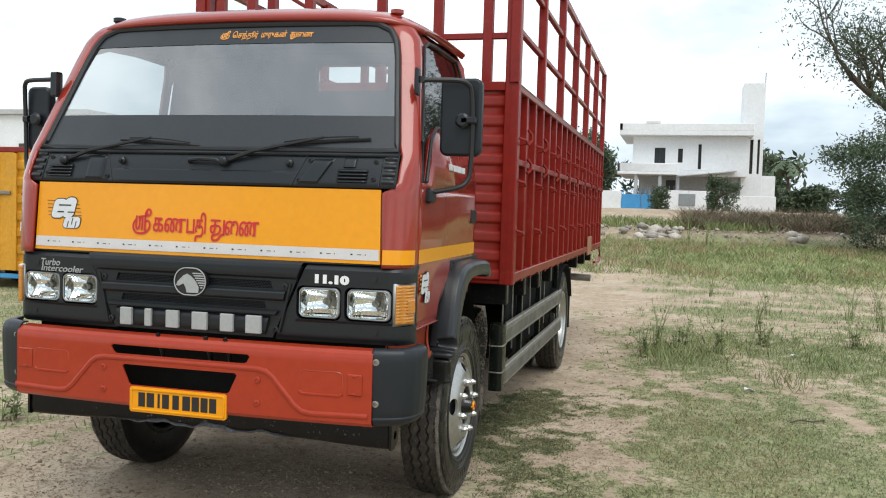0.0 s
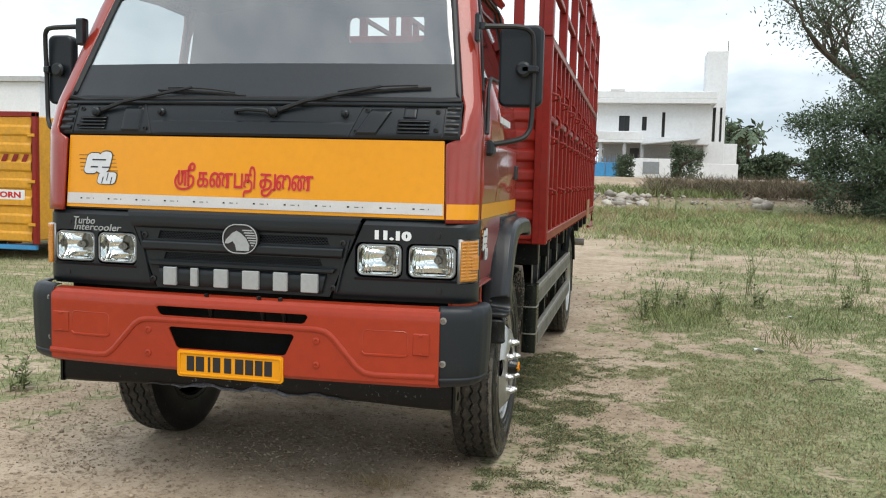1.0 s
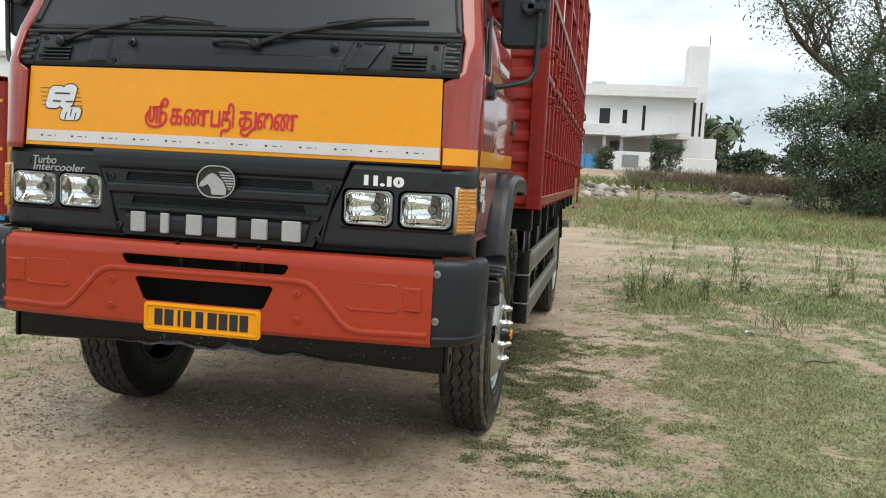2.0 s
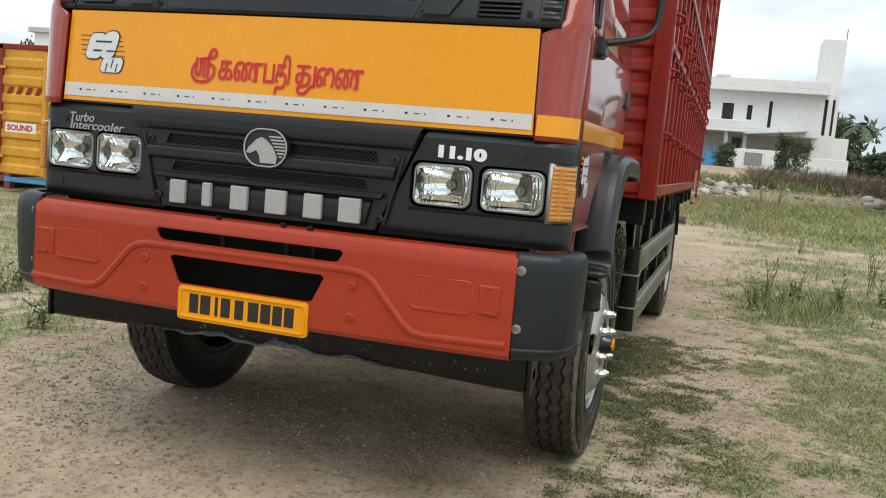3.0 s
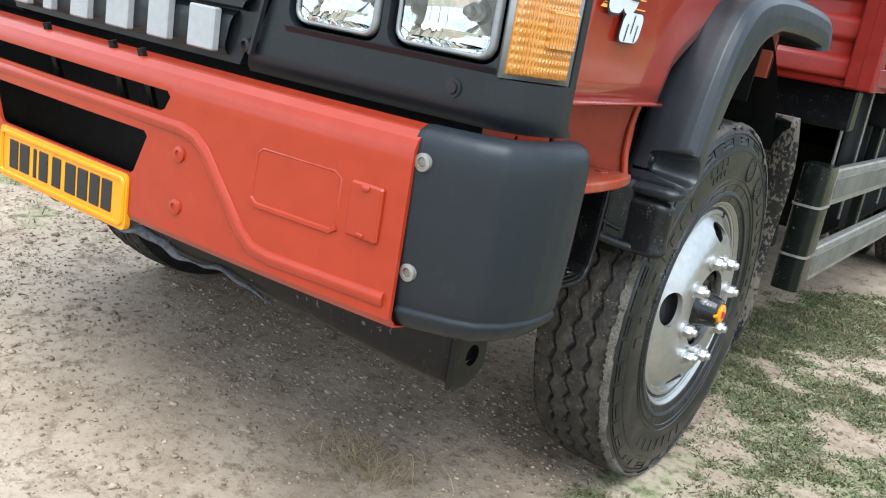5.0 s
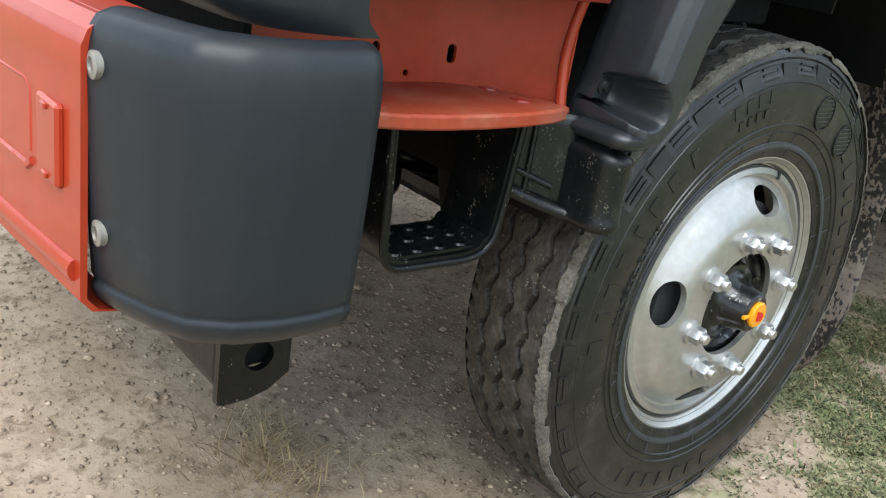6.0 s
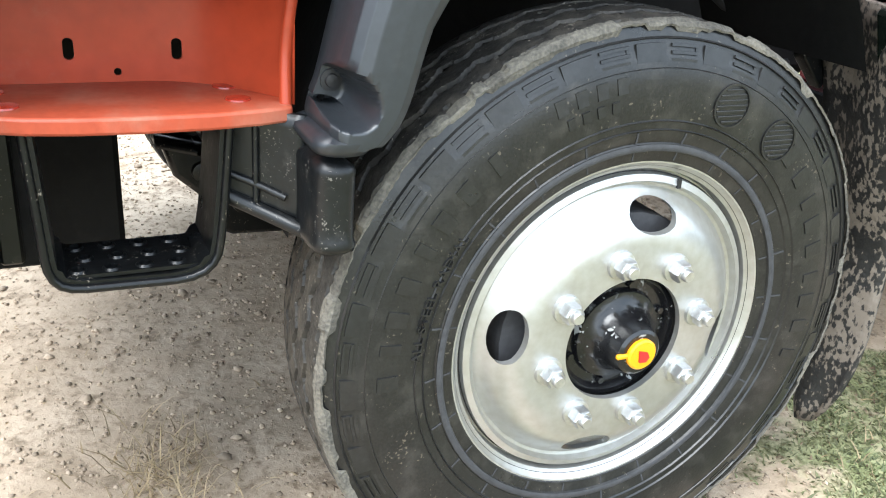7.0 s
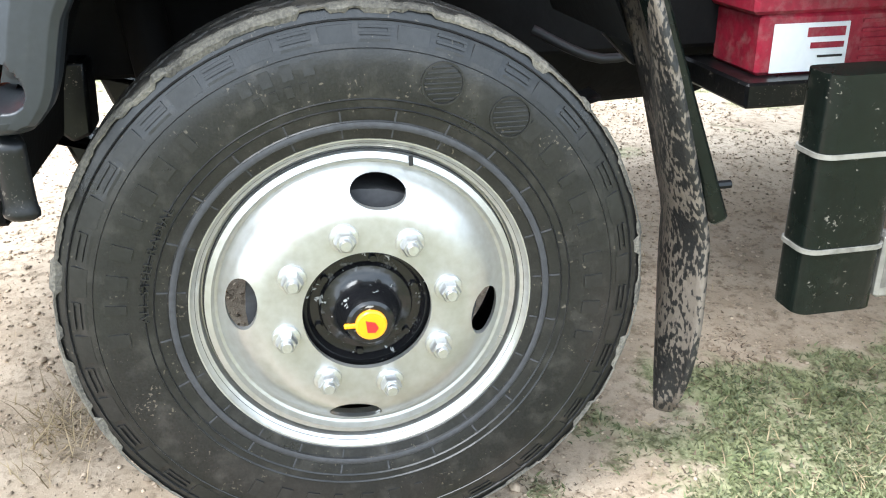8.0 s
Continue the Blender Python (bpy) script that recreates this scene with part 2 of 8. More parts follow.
def flaky_mud(m, color):
    """Dry mud in upright flakes over the rubber."""
    n, l = m.node_tree.nodes, m.node_tree.links
    b = n["Principled BSDF"]
    tc, mp, vo, mr, no, mx, ad = (n.new("ShaderNode" + k) for k in ("TexCoord", "Mapping", "TexNoise", "MapRange", "TexNoise", "Mix", "Math"))
    mp.inputs["Scale"].default_value = (120, 120, 60)
    vo.inputs["Scale"].default_value, vo.inputs["Detail"].default_value = 1.0, 3.0
    no.inputs["Scale"].default_value, no.inputs["Detail"].default_value = 9.0, 3.0
    l.new(tc.outputs["Object"], mp.inputs["Vector"])
    l.new(mp.outputs[0], vo.inputs["Vector"])
    l.new(tc.outputs["Object"], no.inputs["Vector"])
    ad.operation = "MULTIPLY_ADD"
    ad.inputs[1].default_value = 0.7
    l.new(no.outputs["Fac"], ad.inputs[0])
    l.new(vo.outputs["Fac"], ad.inputs[2])
    mr.inputs["From Min"].default_value, mr.inputs["From Max"].default_value = 0.83, 0.91
    l.new(ad.outputs[0], mr.inputs["Value"])
    mx.data_type = "RGBA"
    mx.inputs["B"].default_value = (*color, 1)
    src = b.inputs["Base Color"].links[0].from_socket
    l.new(src, mx.inputs["A"])
    l.new(mr.outputs[0], mx.inputs["Factor"])
    l.new(mx.outputs["Result"], b.inputs["Base Color"])


flaky_mud(MUD, (0.15, 0.125, 0.10))
SKIN_GREY = material("grey_plate_metal", (0.30, 0.32, 0.33), 0.5, metal=0.3, vary=0.1)
BOARD = material("brown_board", (0.38, 0.19, 0.10), 0.7, vary=0.15, scale=6, fine=40)
PAPER = material("white_litter", (0.8, 0.8, 0.8), 0.7, vary=0.05, bump=0.05)


def island_tint(m, amount):
    """Vary a material's value from piece to piece of one mesh."""
    n, l = m.node_tree.nodes, m.node_tree.links
    b = n["Principled BSDF"]
    src = b.inputs["Base Color"].links[0].from_socket
    geo, mr, hsv = n.new("ShaderNodeNewGeometry"), n.new("ShaderNodeMapRange"), n.new("ShaderNodeHueSaturation")
    mr.inputs["To Min"].default_value, mr.inputs["To Max"].default_value = 1 - amount, 1 + amount
    l.new(geo.outputs["Random Per Island"], mr.inputs["Value"])
    l.new(mr.outputs[0], hsv.inputs["Value"])
    l.new(src, hsv.inputs["Color"])
    l.new(hsv.outputs["Color"], b.inputs["Base Color"])
    return m


def leaf_material(name, color, second, tint=0.35):
    m = material(name, color, 0.6, second=second, scale=0.8, fine=4, bump=0.0, spec=0.3)
    b = m.node_tree.nodes["Principled BSDF"]
    b.inputs["Transmission Weight"].default_value = 0.0
    b.inputs["Subsurface Weight"].default_value = 0.0
    return island_tint(m, tint)


GRASS = leaf_material("grass_blades", (0.160, 0.225, 0.088), (0.300, 0.295, 0.155), 0.65)
MOSS = leaf_material("mossy_grass", (0.092, 0.112, 0.045), (0.150, 0.140, 0.072), 0.5)
LITTER = leaf_material("brown_litter", (0.110, 0.074, 0.046), (0.185, 0.130, 0.085), 0.55)
FIELD_GREEN = leaf_material("field_grass", (0.21, 0.29, 0.095), (0.35, 0.345, 0.16), 0.5)
WEED = leaf_material("weed_leaves", (0.165, 0.22, 0.08), (0.26, 0.265, 0.12), 0.4)
DRY = leaf_material("dry_straw", (0.34, 0.26, 0.15), (0.24, 0.17, 0.09), 0.3)
LEAF = leaf_material("tree_leaves", (0.06, 0.09, 0.05), (0.10, 0.13, 0.075), 0.45)
SCRUB = leaf_material("scrub_twigs", (0.20, 0.15, 0.105), (0.13, 0.115, 0.065), 0.4)
island_tint(RUBBLE, 0.35)
island_tint(RUBBER_WORN, 0.2)
island_tint(PEBBLE, 0.42)


def clear_material(name, tint, gloss_rough=0.02, base_mix=0.0, base=(0, 0, 0), ior=1.5):
    """Thin clear sheet: sees through, with a reflection that follows the angle."""
    m = bpy.data.materials.new(name)
    m.use_nodes = True
    n, l = m.node_tree.nodes, m.node_tree.links
    n.clear()
    out, fr, mx = n.new("ShaderNodeOutputMaterial"), n.new("ShaderNodeLayerWeight"), n.new("ShaderNodeMixShader")
    pw, mr = n.new("ShaderNodeMath"), n.new("ShaderNodeMapRange")
    tr, gl = n.new("ShaderNodeBsdfTransparent"), n.new("ShaderNodeBsdfGlossy")
    fr.inputs["Blend"].default_value = 0.5
    pw.operation = "POWER"
    pw.inputs[1].default_value = 4.0
    mr.inputs["To Min"].default_value = ((ior - 1) / (ior + 1)) ** 2
    l.new(fr.outputs["Facing"], pw.inputs[0])
    l.new(pw.outputs[0], mr.inputs["Value"])
    tr.inputs["Color"].default_value = (*tint, 1)
    gl.inputs["Roughness"].default_value = gloss_rough
    l.new(mr.outputs[0], mx.inputs[0])
    l.new(tr.outputs[0], mx.inputs[1])
    l.new(gl.outputs[0], mx.inputs[2])
    l.new(mx.outputs[0], out.inputs["Surface"])
    return m


GLASS = clear_material("windscreen_glass", (0.62, 0.66, 0.67), ior=3.5)
SIDE_GLASS = clear_material("side_glass", (0.88, 0.92, 0.91), ior=1.5)
LENS = clear_material("headlamp_glass", (0.93, 0.95, 0.95), ior=1.45)
AMBER = bpy.data.materials.new("amber_lens")
AMBER.use_nodes = True
ab = AMBER.node_tree.nodes["Principled BSDF"]
ab.inputs["Base Color"].default_value = (0.75, 0.30, 0.035, 1)
ab.inputs["Roughness"].default_value = 0.18
a_tc, a_wave, a_rib, a_mix, a_bump = (AMBER.node_tree.nodes.new("ShaderNode" + k) for k in ("TexCoord", "TexWave", "TexWave", "Mix", "Bump"))
a_wave.bands_direction, a_rib.bands_direction = "Z", "Y"
a_wave.inputs["Scale"].default_value, a_rib.inputs["Scale"].default_value = 22.0, 55.0
a_mix.data_type = "RGBA"
a_mix.blend_type = "MULTIPLY"
a_mix.inputs["Factor"].default_value = 1.0
a_bump.inputs["Strength"].default_value, a_bump.inputs["Distance"].default_value = 0.55, 0.006
for a_tex in (a_wave, a_rib):
    AMBER.node_tree.links.new(a_tc.outputs["Object"], a_tex.inputs["Vector"])
AMBER.node_tree.links.new(a_wave.outputs["Color"], a_mix.inputs["A"])
AMBER.node_tree.links.new(a_rib.outputs["Color"], a_mix.inputs["B"])
AMBER.node_tree.links.new(a_mix.outputs["Result"], a_bump.inputs["Height"])
AMBER.node_tree.links.new(a_bump.outputs[0], ab.inputs["Normal"])
ab.inputs["Transmission Weight"].default_value = 0.3
ab.inputs["Coat Weight"].default_value = 1.0
FILM = material("dark_window_film", (0.020, 0.024, 0.029), 0.38, vary=0.1, bump=0.0)


# ---- mesh tools ----
class Shape:
    """Collects vertices and faces of one mesh."""

    def __init__(self):
        self.v, self.f = [], []

    def add(self, verts, faces):
        k = len(self.v)
        self.v += [tuple(p) for p in verts]
        self.f += [tuple(i + k for i in f) for f in faces]
        return self

    def box(self, x0, x1, y0, y1, z0, z1, c=0.004, m=None):
        """A box with chamfered edges; m turns or moves it."""
        c = min(c, abs(x1 - x0) / 2.2, abs(y1 - y0) / 2.2, abs(z1 - z0) / 2.2)
        lo, hi = (x0, y0, z0), (x1, y1, z1)
        vs, ids = [], {}
        for sx in (0, 1):
            for sy in (0, 1):
                for sz in (0, 1):
                    s = (sx, sy, sz)
                    for a in range(3):
                        p = [(hi if s[i] else lo)[i] + (0 if i == a else (-c if s[i] else c)) for i in range(3)]
                        ids[s, a] = len(vs)
                        vs.append(p)
        fs = []
        for a in range(3):
            b, d = (a + 1) % 3, (a + 2) % 3
            for side in (0, 1):
                q = []
                for u, w in ((0, 0), (1, 0), (1, 1), (0, 1)):
                    s = [0, 0, 0]
                    s[a], s[b], s[d] = side, u, w
                    q.append(ids[tuple(s), a])
                fs.append(q if side else q[::-1])
            for u in (0, 1):
                for w in (0, 1):
                    s0, s1 = [0, 0, 0], [0, 0, 0]
                    s0[a], s1[a] = 0, 1
                    s0[b] = s1[b] = u
                    s0[d] = s1[d] = w
                    s0, s1 = tuple(s0), tuple(s1)
                    fs.append([ids[s0, b], ids[s1, b], ids[s1, d], ids[s0, d]])
        for s in {k[0] for k in ids}:
            fs.append([ids[s, 0], ids[s, 1], ids[s, 2]])
        if m is not None:
            vs = [m @ Vector(p) for p in vs]
        return self.add(vs, fs)

    def tube(self, pts, r, n=8, closed=False, squash=1.0):
        """A round bar along points; r may be one number or one a point."""
        pts = [Vector(p) for p in pts]
        k = len(pts)
        rs = r if isinstance(r, (list, tuple)) else [r] * k
        vs, fs, up = [], [], None
        for i, p in enumerate(pts):
            a = pts[(i - 1) % k] if closed or i else p
            b = pts[(i + 1) % k] if closed or i < k - 1 else p
            t = (b - a).normalized()
            if up is None:
                up = Vector((0, 0, 1)) if abs(t.z) < 0.9 else Vector((0, 1, 0))
            up = (up - t * up.dot(t)).normalized()
            side = t.cross(up)
            for j in range(n):
                w = 2 * math.pi * j / n
                vs.append(p + (up * math.cos(w) + side * math.sin(w) * squash) * rs[i])
        for i in range(k if closed else k - 1):
            for j in range(n):
                i2, j2 = (i + 1) % k, (j + 1) % n
                fs.append((i * n + j, i * n + j2, i2 * n + j2, i2 * n + j))
        if not closed:
            fs.append(tuple(range(n))[::-1])
            fs.append(tuple((k - 1) * n + j for j in range(n)))
        return self.add(vs, fs)

    def lathe(self, prof, centre, axis="x", n=48, caps=True, sign=1):
        """Turn (radius, along) pairs about an axis through centre."""
        cx, cy, cz = centre
        vs, fs = [], []
        for r, a in prof:
            for j in range(n):
                w = 2 * math.pi * j / n
                u, v = r * math.cos(w), r * math.sin(w)
                if axis == "x":
                    vs.append((cx + sign * a, cy + u, cz + v))
                elif axis == "y":
                    vs.append((cx + u, cy + sign * a, cz + v))
                else:
                    vs.append((cx + u, cy + v, cz + sign * a))
        k = len(prof)
        for i in range(k - 1):
            for j in range(n):
                j2 = (j + 1) % n
                fs.append((i * n + j, i * n + j2, (i + 1) * n + j2, (i + 1) * n + j))
        if caps:
            fs.append(tuple(range(n)))
            fs.append(tuple((k - 1) * n + j for j in range(n)))
        return self.add(vs, fs)

    def prism(self, poly, axis, a0, a1):
        """A flat outline drawn out along an axis. poly holds the other two coordinates in order."""
        put = {"x": lambda a, u, v: (a, u, v), "y": lambda a, u, v: (u, a, v), "z": lambda a, u, v: (u, v, a)}[axis]
        k = len(poly)
        vs = [put(a0, u, v) for u, v in poly] + [put(a1, u, v) for u, v in poly]
        fs = [tuple(range(k)), tuple(range(2 * k - 1, k - 1, -1))] + [(i, (i + 1) % k, k + (i + 1) % k, k + i) for i in range(k)]
        return self.add(vs, fs)

    def grid(self, fn, nu, nv, skip=None):
        """A sheet of points fn(u, v), u and v from 0 to 1."""
        vs = [fn(i / nu, j / nv) for j in range(nv + 1) for i in range(nu + 1)]
        fs = [(j * (nu + 1) + i, j * (nu + 1) + i + 1, (j + 1) * (nu + 1) + i + 1, (j + 1) * (nu + 1) + i)
              for j in range(nv) for i in range(nu) if not (skip and skip((i + 0.5) / nu, (j + 0.5) / nv))]
        return self.add(vs, fs)

    def ring_strip(self, outer, inner):
        """Faces between two loops of equal count."""
        k = len(outer)
        return self.add(list(outer) + list(inner), [(i, (i + 1) % k, k + (i + 1) % k, k + i) for i in range(k)])

    def holed(self, outer, holes, place):
        """A flat face with holes, filled in 2D, then laid by place(u, v)."""
        bm = bmesh.new()
        for loop in (outer, *holes):
            vs = [bm.verts.new((u, v, 0)) for u, v in loop]
            for i in range(len(vs)):
                bm.edges.new((vs[i], vs[(i + 1) % len(vs)]))
        bmesh.ops.triangle_fill(bm, use_beauty=True, use_dissolve=False, edges=bm.edges[:])
        bmesh.ops.recalc_face_normals(bm, faces=bm.faces[:])
        bm.verts.index_update()
        self.add([place(v.co.x, v.co.y) for v in bm.verts], [[v.index for v in f.verts] for f in bm.faces])
        bm.free()
        return self


def part(name, shape, mat, parent=None, label="", smooth=35, thick=0.0, offset=-1.0, bevel=0.0, fix=True):
    """One mesh object, a part under its parent, or a thing of its own."""
    me = bpy.data.meshes.new(name)
    me.from_pydata(shape.v, [], shape.f)
    if fix:
        bm = bmesh.new()
        bm.from_mesh(me)
        bmesh.ops.remove_doubles(bm, verts=bm.verts[:], dist=1e-5)
        bmesh.ops.recalc_face_normals(bm, faces=bm.faces[:])
        bm.to_mesh(me)
        bm.free()
    me.update()
    if smooth:
        me.polygons.foreach_set("use_smooth", [True] * len(me.polygons))
        me.set_sharp_from_angle(angle=radians(smooth))
    me.materials.append(mat)
    ob = new(name, me)
    if parent is not None:
        ob.parent = parent
    if label:
        ob["label"] = label
    if thick:
        s = ob.modifiers.new("thickness", "SOLIDIFY")
        s.thickness, s.offset = thick, offset
    if bevel:
        s = ob.modifiers.new("edge", "BEVEL")
        s.width, s.segments, s.limit_method = bevel, 2, "ANGLE"
    return ob


def empty(name, at=(0, 0, 0)):
    ob = new(name)
    ob.empty_display_size = 0.2
    ob.location = at
    return ob


def flat_text(text, size, bold=0.0, slant=0.0):
    """Points and faces of words in the built-in font."""
    cu = bpy.data.curves.new("words", "FONT")
    cu.body, cu.size, cu.offset, cu.shear, cu.extrude, cu.resolution_u = text, size, bold, slant, 0.0, 3
    tmp = bpy.data.objects.new("words", cu)
    scene.collection.objects.link(tmp)
    me0 = bpy.data.meshes.new_from_object(tmp.evaluated_get(bpy.context.evaluated_depsgraph_get()))
    co = np.array([v.co[:] for v in me0.vertices])
    fs = [tuple(p.vertices) for p in me0.polygons]
    bpy.data.objects.remove(tmp)
    bpy.data.curves.remove(cu)
    bpy.data.meshes.remove(me0)
    return co, fs


def lettering(name, text, size, mat, parent, place, depth=0.002, bold=0.0, width=None, height=None, slant=0.0, label=""):
    """Words in the built-in font as a mesh; place maps a flat (u, v, w) to the world. u starts at 0; width and height stretch to fit."""
    co, fs = flat_text(text, size, bold, slant)
    lo, hi = co.min(0), co.max(0)
    u = (co[:, 0] - lo[0]) * (width / (hi[0] - lo[0]) if width else 1)
    v = (co[:, 1] - lo[1]) * (height / (hi[1] - lo[1]) if height else 1)
    s = Shape()
    s.v = [tuple(place(a, b, depth)) for a, b in zip(u, v)]
    s.f = fs
    return part(name, s, mat, parent, label, smooth=0, thick=depth, offset=-1.0, fix=False)


def painted_glyphs(name, glyphs, body, mat, parent, place, bold=0.0, label=""):
    """Flat painted characters, each fitted between two places along the line: (text, u0, u1), on a body height; bold lays shifted coats over one another."""
    s = Shape()
    for text, u0, u1 in glyphs:
        co, fs = flat_text(text, 1.0)
        lo, hi = co[:, 0].min(), co[:, 0].max()
        k = (u1 - u0) / (hi - lo)
        for i in range(8):
            du, dv = bold * math.cos(i * math.pi / 4), bold * math.sin(i * math.pi / 4)
            s.add([place(u0 + (x - lo) * k + du, y * body / 0.55 + dv, 0.0010 + 0.0001 * i) for x, y in co[:, :2]], fs)
    ob = part(name, s, mat, parent, label, smooth=0, fix=False)
    ob["kind"] = "stuff"
    return ob


def lerp_table(table):
    xs, ys = [a for a, _ in table], [b for _, b in table]
    return lambda x: float(np.interp(x, xs, ys))


def arc(cx, cy, r, a0, a1, n):
    return [(cx + r * math.cos(radians(a0 + (a1 - a0) * i / n)), cy + r * math.sin(radians(a0 + (a1 - a0) * i / n))) for i in range(n + 1)]


def rounded(x0, x1, y0, y1, r, n=4):
    """A rounded rectangle outline, counter-clockwise."""
    return (arc(x1 - r, y0 + r, r, -90, 0, n) + arc(x1 - r, y1 - r, r, 0, 90, n) + arc(x0 + r, y1 - r, r, 90, 180, n) + arc(x0 + r, y0 + r, r, 180, 270, n))


def smooth_step(a, b, x):
    t = min(1.0, max(0.0, (x - a) / (b - a)))
    return t * t * (3 - 2 * t)


def slab(fn, nu, nv, t):
    """A closed sheet: fn(u, v) in front and the same moved by t behind."""
    s = Shape()
    s.grid(fn, nu, nv)
    k = len(s.v)
    t = Vector(t)
    s.v += [tuple(Vector(p) + t) for p in s.v]
    s.f += [tuple(i + k for i in f[::-1]) for f in s.f]
    w = nu + 1
    rim = [i for i in range(w)] + [j * w + nu for j in range(1, nv + 1)] + [nv * w + i for i in range(nu - 1, -1, -1)] + [j * w for j in range(nv - 1, 0, -1)]
    for a, b in zip(rim, rim[1:] + rim[:1]):
        s.f.append((a, b, b + k, a + k))
    return s


def cut(solid, cutters):
    """The solid with the cutters taken out."""
    obs = []
    for s in (solid, *cutters):
        me = bpy.data.meshes.new("tmp")
        me.from_pydata(s.v, [], s.f)
        bm = bmesh.new()
        bm.from_mesh(me)
        bmesh.ops.remove_doubles(bm, verts=bm.verts[:], dist=1e-6)
        bmesh.ops.recalc_face_normals(bm, faces=bm.faces[:])
        bm.to_mesh(me)
        bm.free()
        obs.append(new("tmp", me))
    for c in obs[1:]:
        b = obs[0].modifiers.new("cut", "BOOLEAN")
        b.operation, b.solver, b.object = "DIFFERENCE", "EXACT", c
    me = bpy.data.meshes.new_from_object(obs[0].evaluated_get(bpy.context.evaluated_depsgraph_get()))
    out = Shape().add([v.co[:] for v in me.vertices], [tuple(p.vertices) for p in me.polygons])
    for o in obs:
        bpy.data.objects.remove(o)
    return out


# ---- the red truck: shape of its cab ----
YC = lerp_table([(0.9, 0.13), (1.35, 0.135), (1.69, 0.153), (1.80, 0.185), (1.86, 0.212), (2.47, 0.53), (2.515, 0.62), (2.55, 0.8)])
HW = lerp_table([(0.9, 1.035), (1.36, 1.05), (1.72, 1.055), (1.86, 1.04), (2.30, 0.966), (2.40, 0.942), (2.455, 0.905), (2.49, 0.86), (2.515, 0.80), (2.55, 0.70)])
BOW = lerp_table([(1.0, 0.022), (1.69, 0.022), (1.86, 0.045), (2.6, 0.045)])
ROUND = lerp_table([(1.0, 0.13), (1.69, 0.13), (1.86, 0.065), (2.6, 0.065)])


def front(x, z, off=0.0):
    """A point of the cab's front, off metres proud of it."""
    hw = HW(z)
    xf, a = hw - 0.13, abs(x)
    y = YC(z) + BOW(z) * min(a / xf, 1) ** 2
    if a > xf:
        q = min((a - xf) / (hw - xf), 1)
        y += ROUND(z) * (1 - math.sqrt(max(0, 1 - q * q)))
    return (x, y - off, z)


def front_flat(x, z, off=0.0):
    """The same without the turn of the corner, for the glass."""
    xf = HW(z) - 0.13
    return (x, YC(z) + BOW(z) * (abs(x) / xf) ** 2 - off, z)


def front_sheet(x_of, z0, z1, nx, nz, off=0.0, surface=front):
    """A sheet of the cab's front between x_of(z)[0] and [1]."""
    def fn(u, v):
        z = z0 + (z1 - z0) * v
        a, b = x_of(z)
        return surface(a + (b - a) * u, z, off)
    return Shape().grid(fn, nx, nz)


truck = tagged(empty("truck"), "red cargo truck with yellow nose and high slatted body", "truck")

# yellow nose panel
edge_x = lambda z: 0.916 - (z - 1.355) * 0.03
nose = part("nose_panel", slab(lambda u, v: (lambda z: front(edge_x(z) * (-1 + 2 * u), z))(1.352 + 0.336 * v), 36, 10, (0, 0.012, 0)), YELLOW, truck, "glossy yellow nose panel", smooth=40)
part("tape_stripe", front_sheet(lambda z: (-edge_x(z) + 0.004, edge_x(z) - 0.004), 1.368, 1.418, 36, 2, 0.0025), STRIPE, nose, "white reflective tape")
s = Shape()
for i in range(12):
    x = -0.84 + i * 0.147
    for dx, w, h in ((0, 0.010, 0.007), (0.032, 0.020, 0.003), (0.068, 0.004, 0.006)):
        a, b = front(x + dx, 1.393, 0.0035), front(x + dx + w, 1.393, 0.0035)
        s.add([(a[0], a[1], a[2] - h / 2), (b[0], b[1], b[2] - h / 2), (b[0], b[1], b[2] + h / 2), (a[0], a[1], a[2] + h / 2)], [(0, 1, 2, 3)])
part("tape_print", s, BLACK_INK, nose, "small dark marks", smooth=0)["kind"] = "stuff"


def on_nose(x0, z0, tilt=0.0):
    ca, sa = math.cos(radians(tilt)), math.sin(radians(tilt))
    return lambda u, v, w: front(x0 + u * ca - v * sa, z0 + u * sa + v * ca, w + 0.001)


def curve(pts, n=5):
    """A smooth line through points."""
    out = []
    for i in range(len(pts) - 1):
        p0, p1, p2, p3 = (Vector(pts[max(0, min(len(pts) - 1, k))]) for k in (i - 1, i, i + 1, i + 2))
        for q in range(n):
            t = q / n
            out.append(0.5 * (2 * p1 + (p2 - p0) * t + (2 * p0 - 5 * p1 + 4 * p2 - p3) * t * t + (3 * p1 - p0 - 3 * p2 + p3) * t ** 3))
    return out + [Vector(pts[-1])]


def strokes(name, lines, mat, parent, place, width, label=""):
    """Painted strokes of even width with round ends."""
    sh = Shape()
    for ln in lines:
        pts = curve(ln) if len(ln) > 2 else [Vector(p) for p in ln]
        k = len(pts)
        vs = []
        for i, p in enumerate(pts):
            d = (pts[min(k - 1, i + 1)] - pts[max(0, i - 1)]).normalized()
            nn = Vector((-d.y, d.x)) * width / 2
            vs += [place(p.x + nn.x, p.y + nn.y, 0.0012), place(p.x - nn.x, p.y - nn.y, 0.0012)]
        sh.add(vs, [(2 * i, 2 * i + 1, 2 * i + 3, 2 * i + 2) for i in range(k - 1)])
        for p in (pts[0], pts[-1]):
            sh.add([place(p.x + width / 2 * math.cos(a), p.y + width / 2 * math.sin(a), 0.0012) for a in np.linspace(0, 2 * math.pi, 11)[:-1]], [tuple(range(10))])
    ob = part(name, sh, mat, parent, label, smooth=0)
    ob["kind"] = "stuff"
    return ob


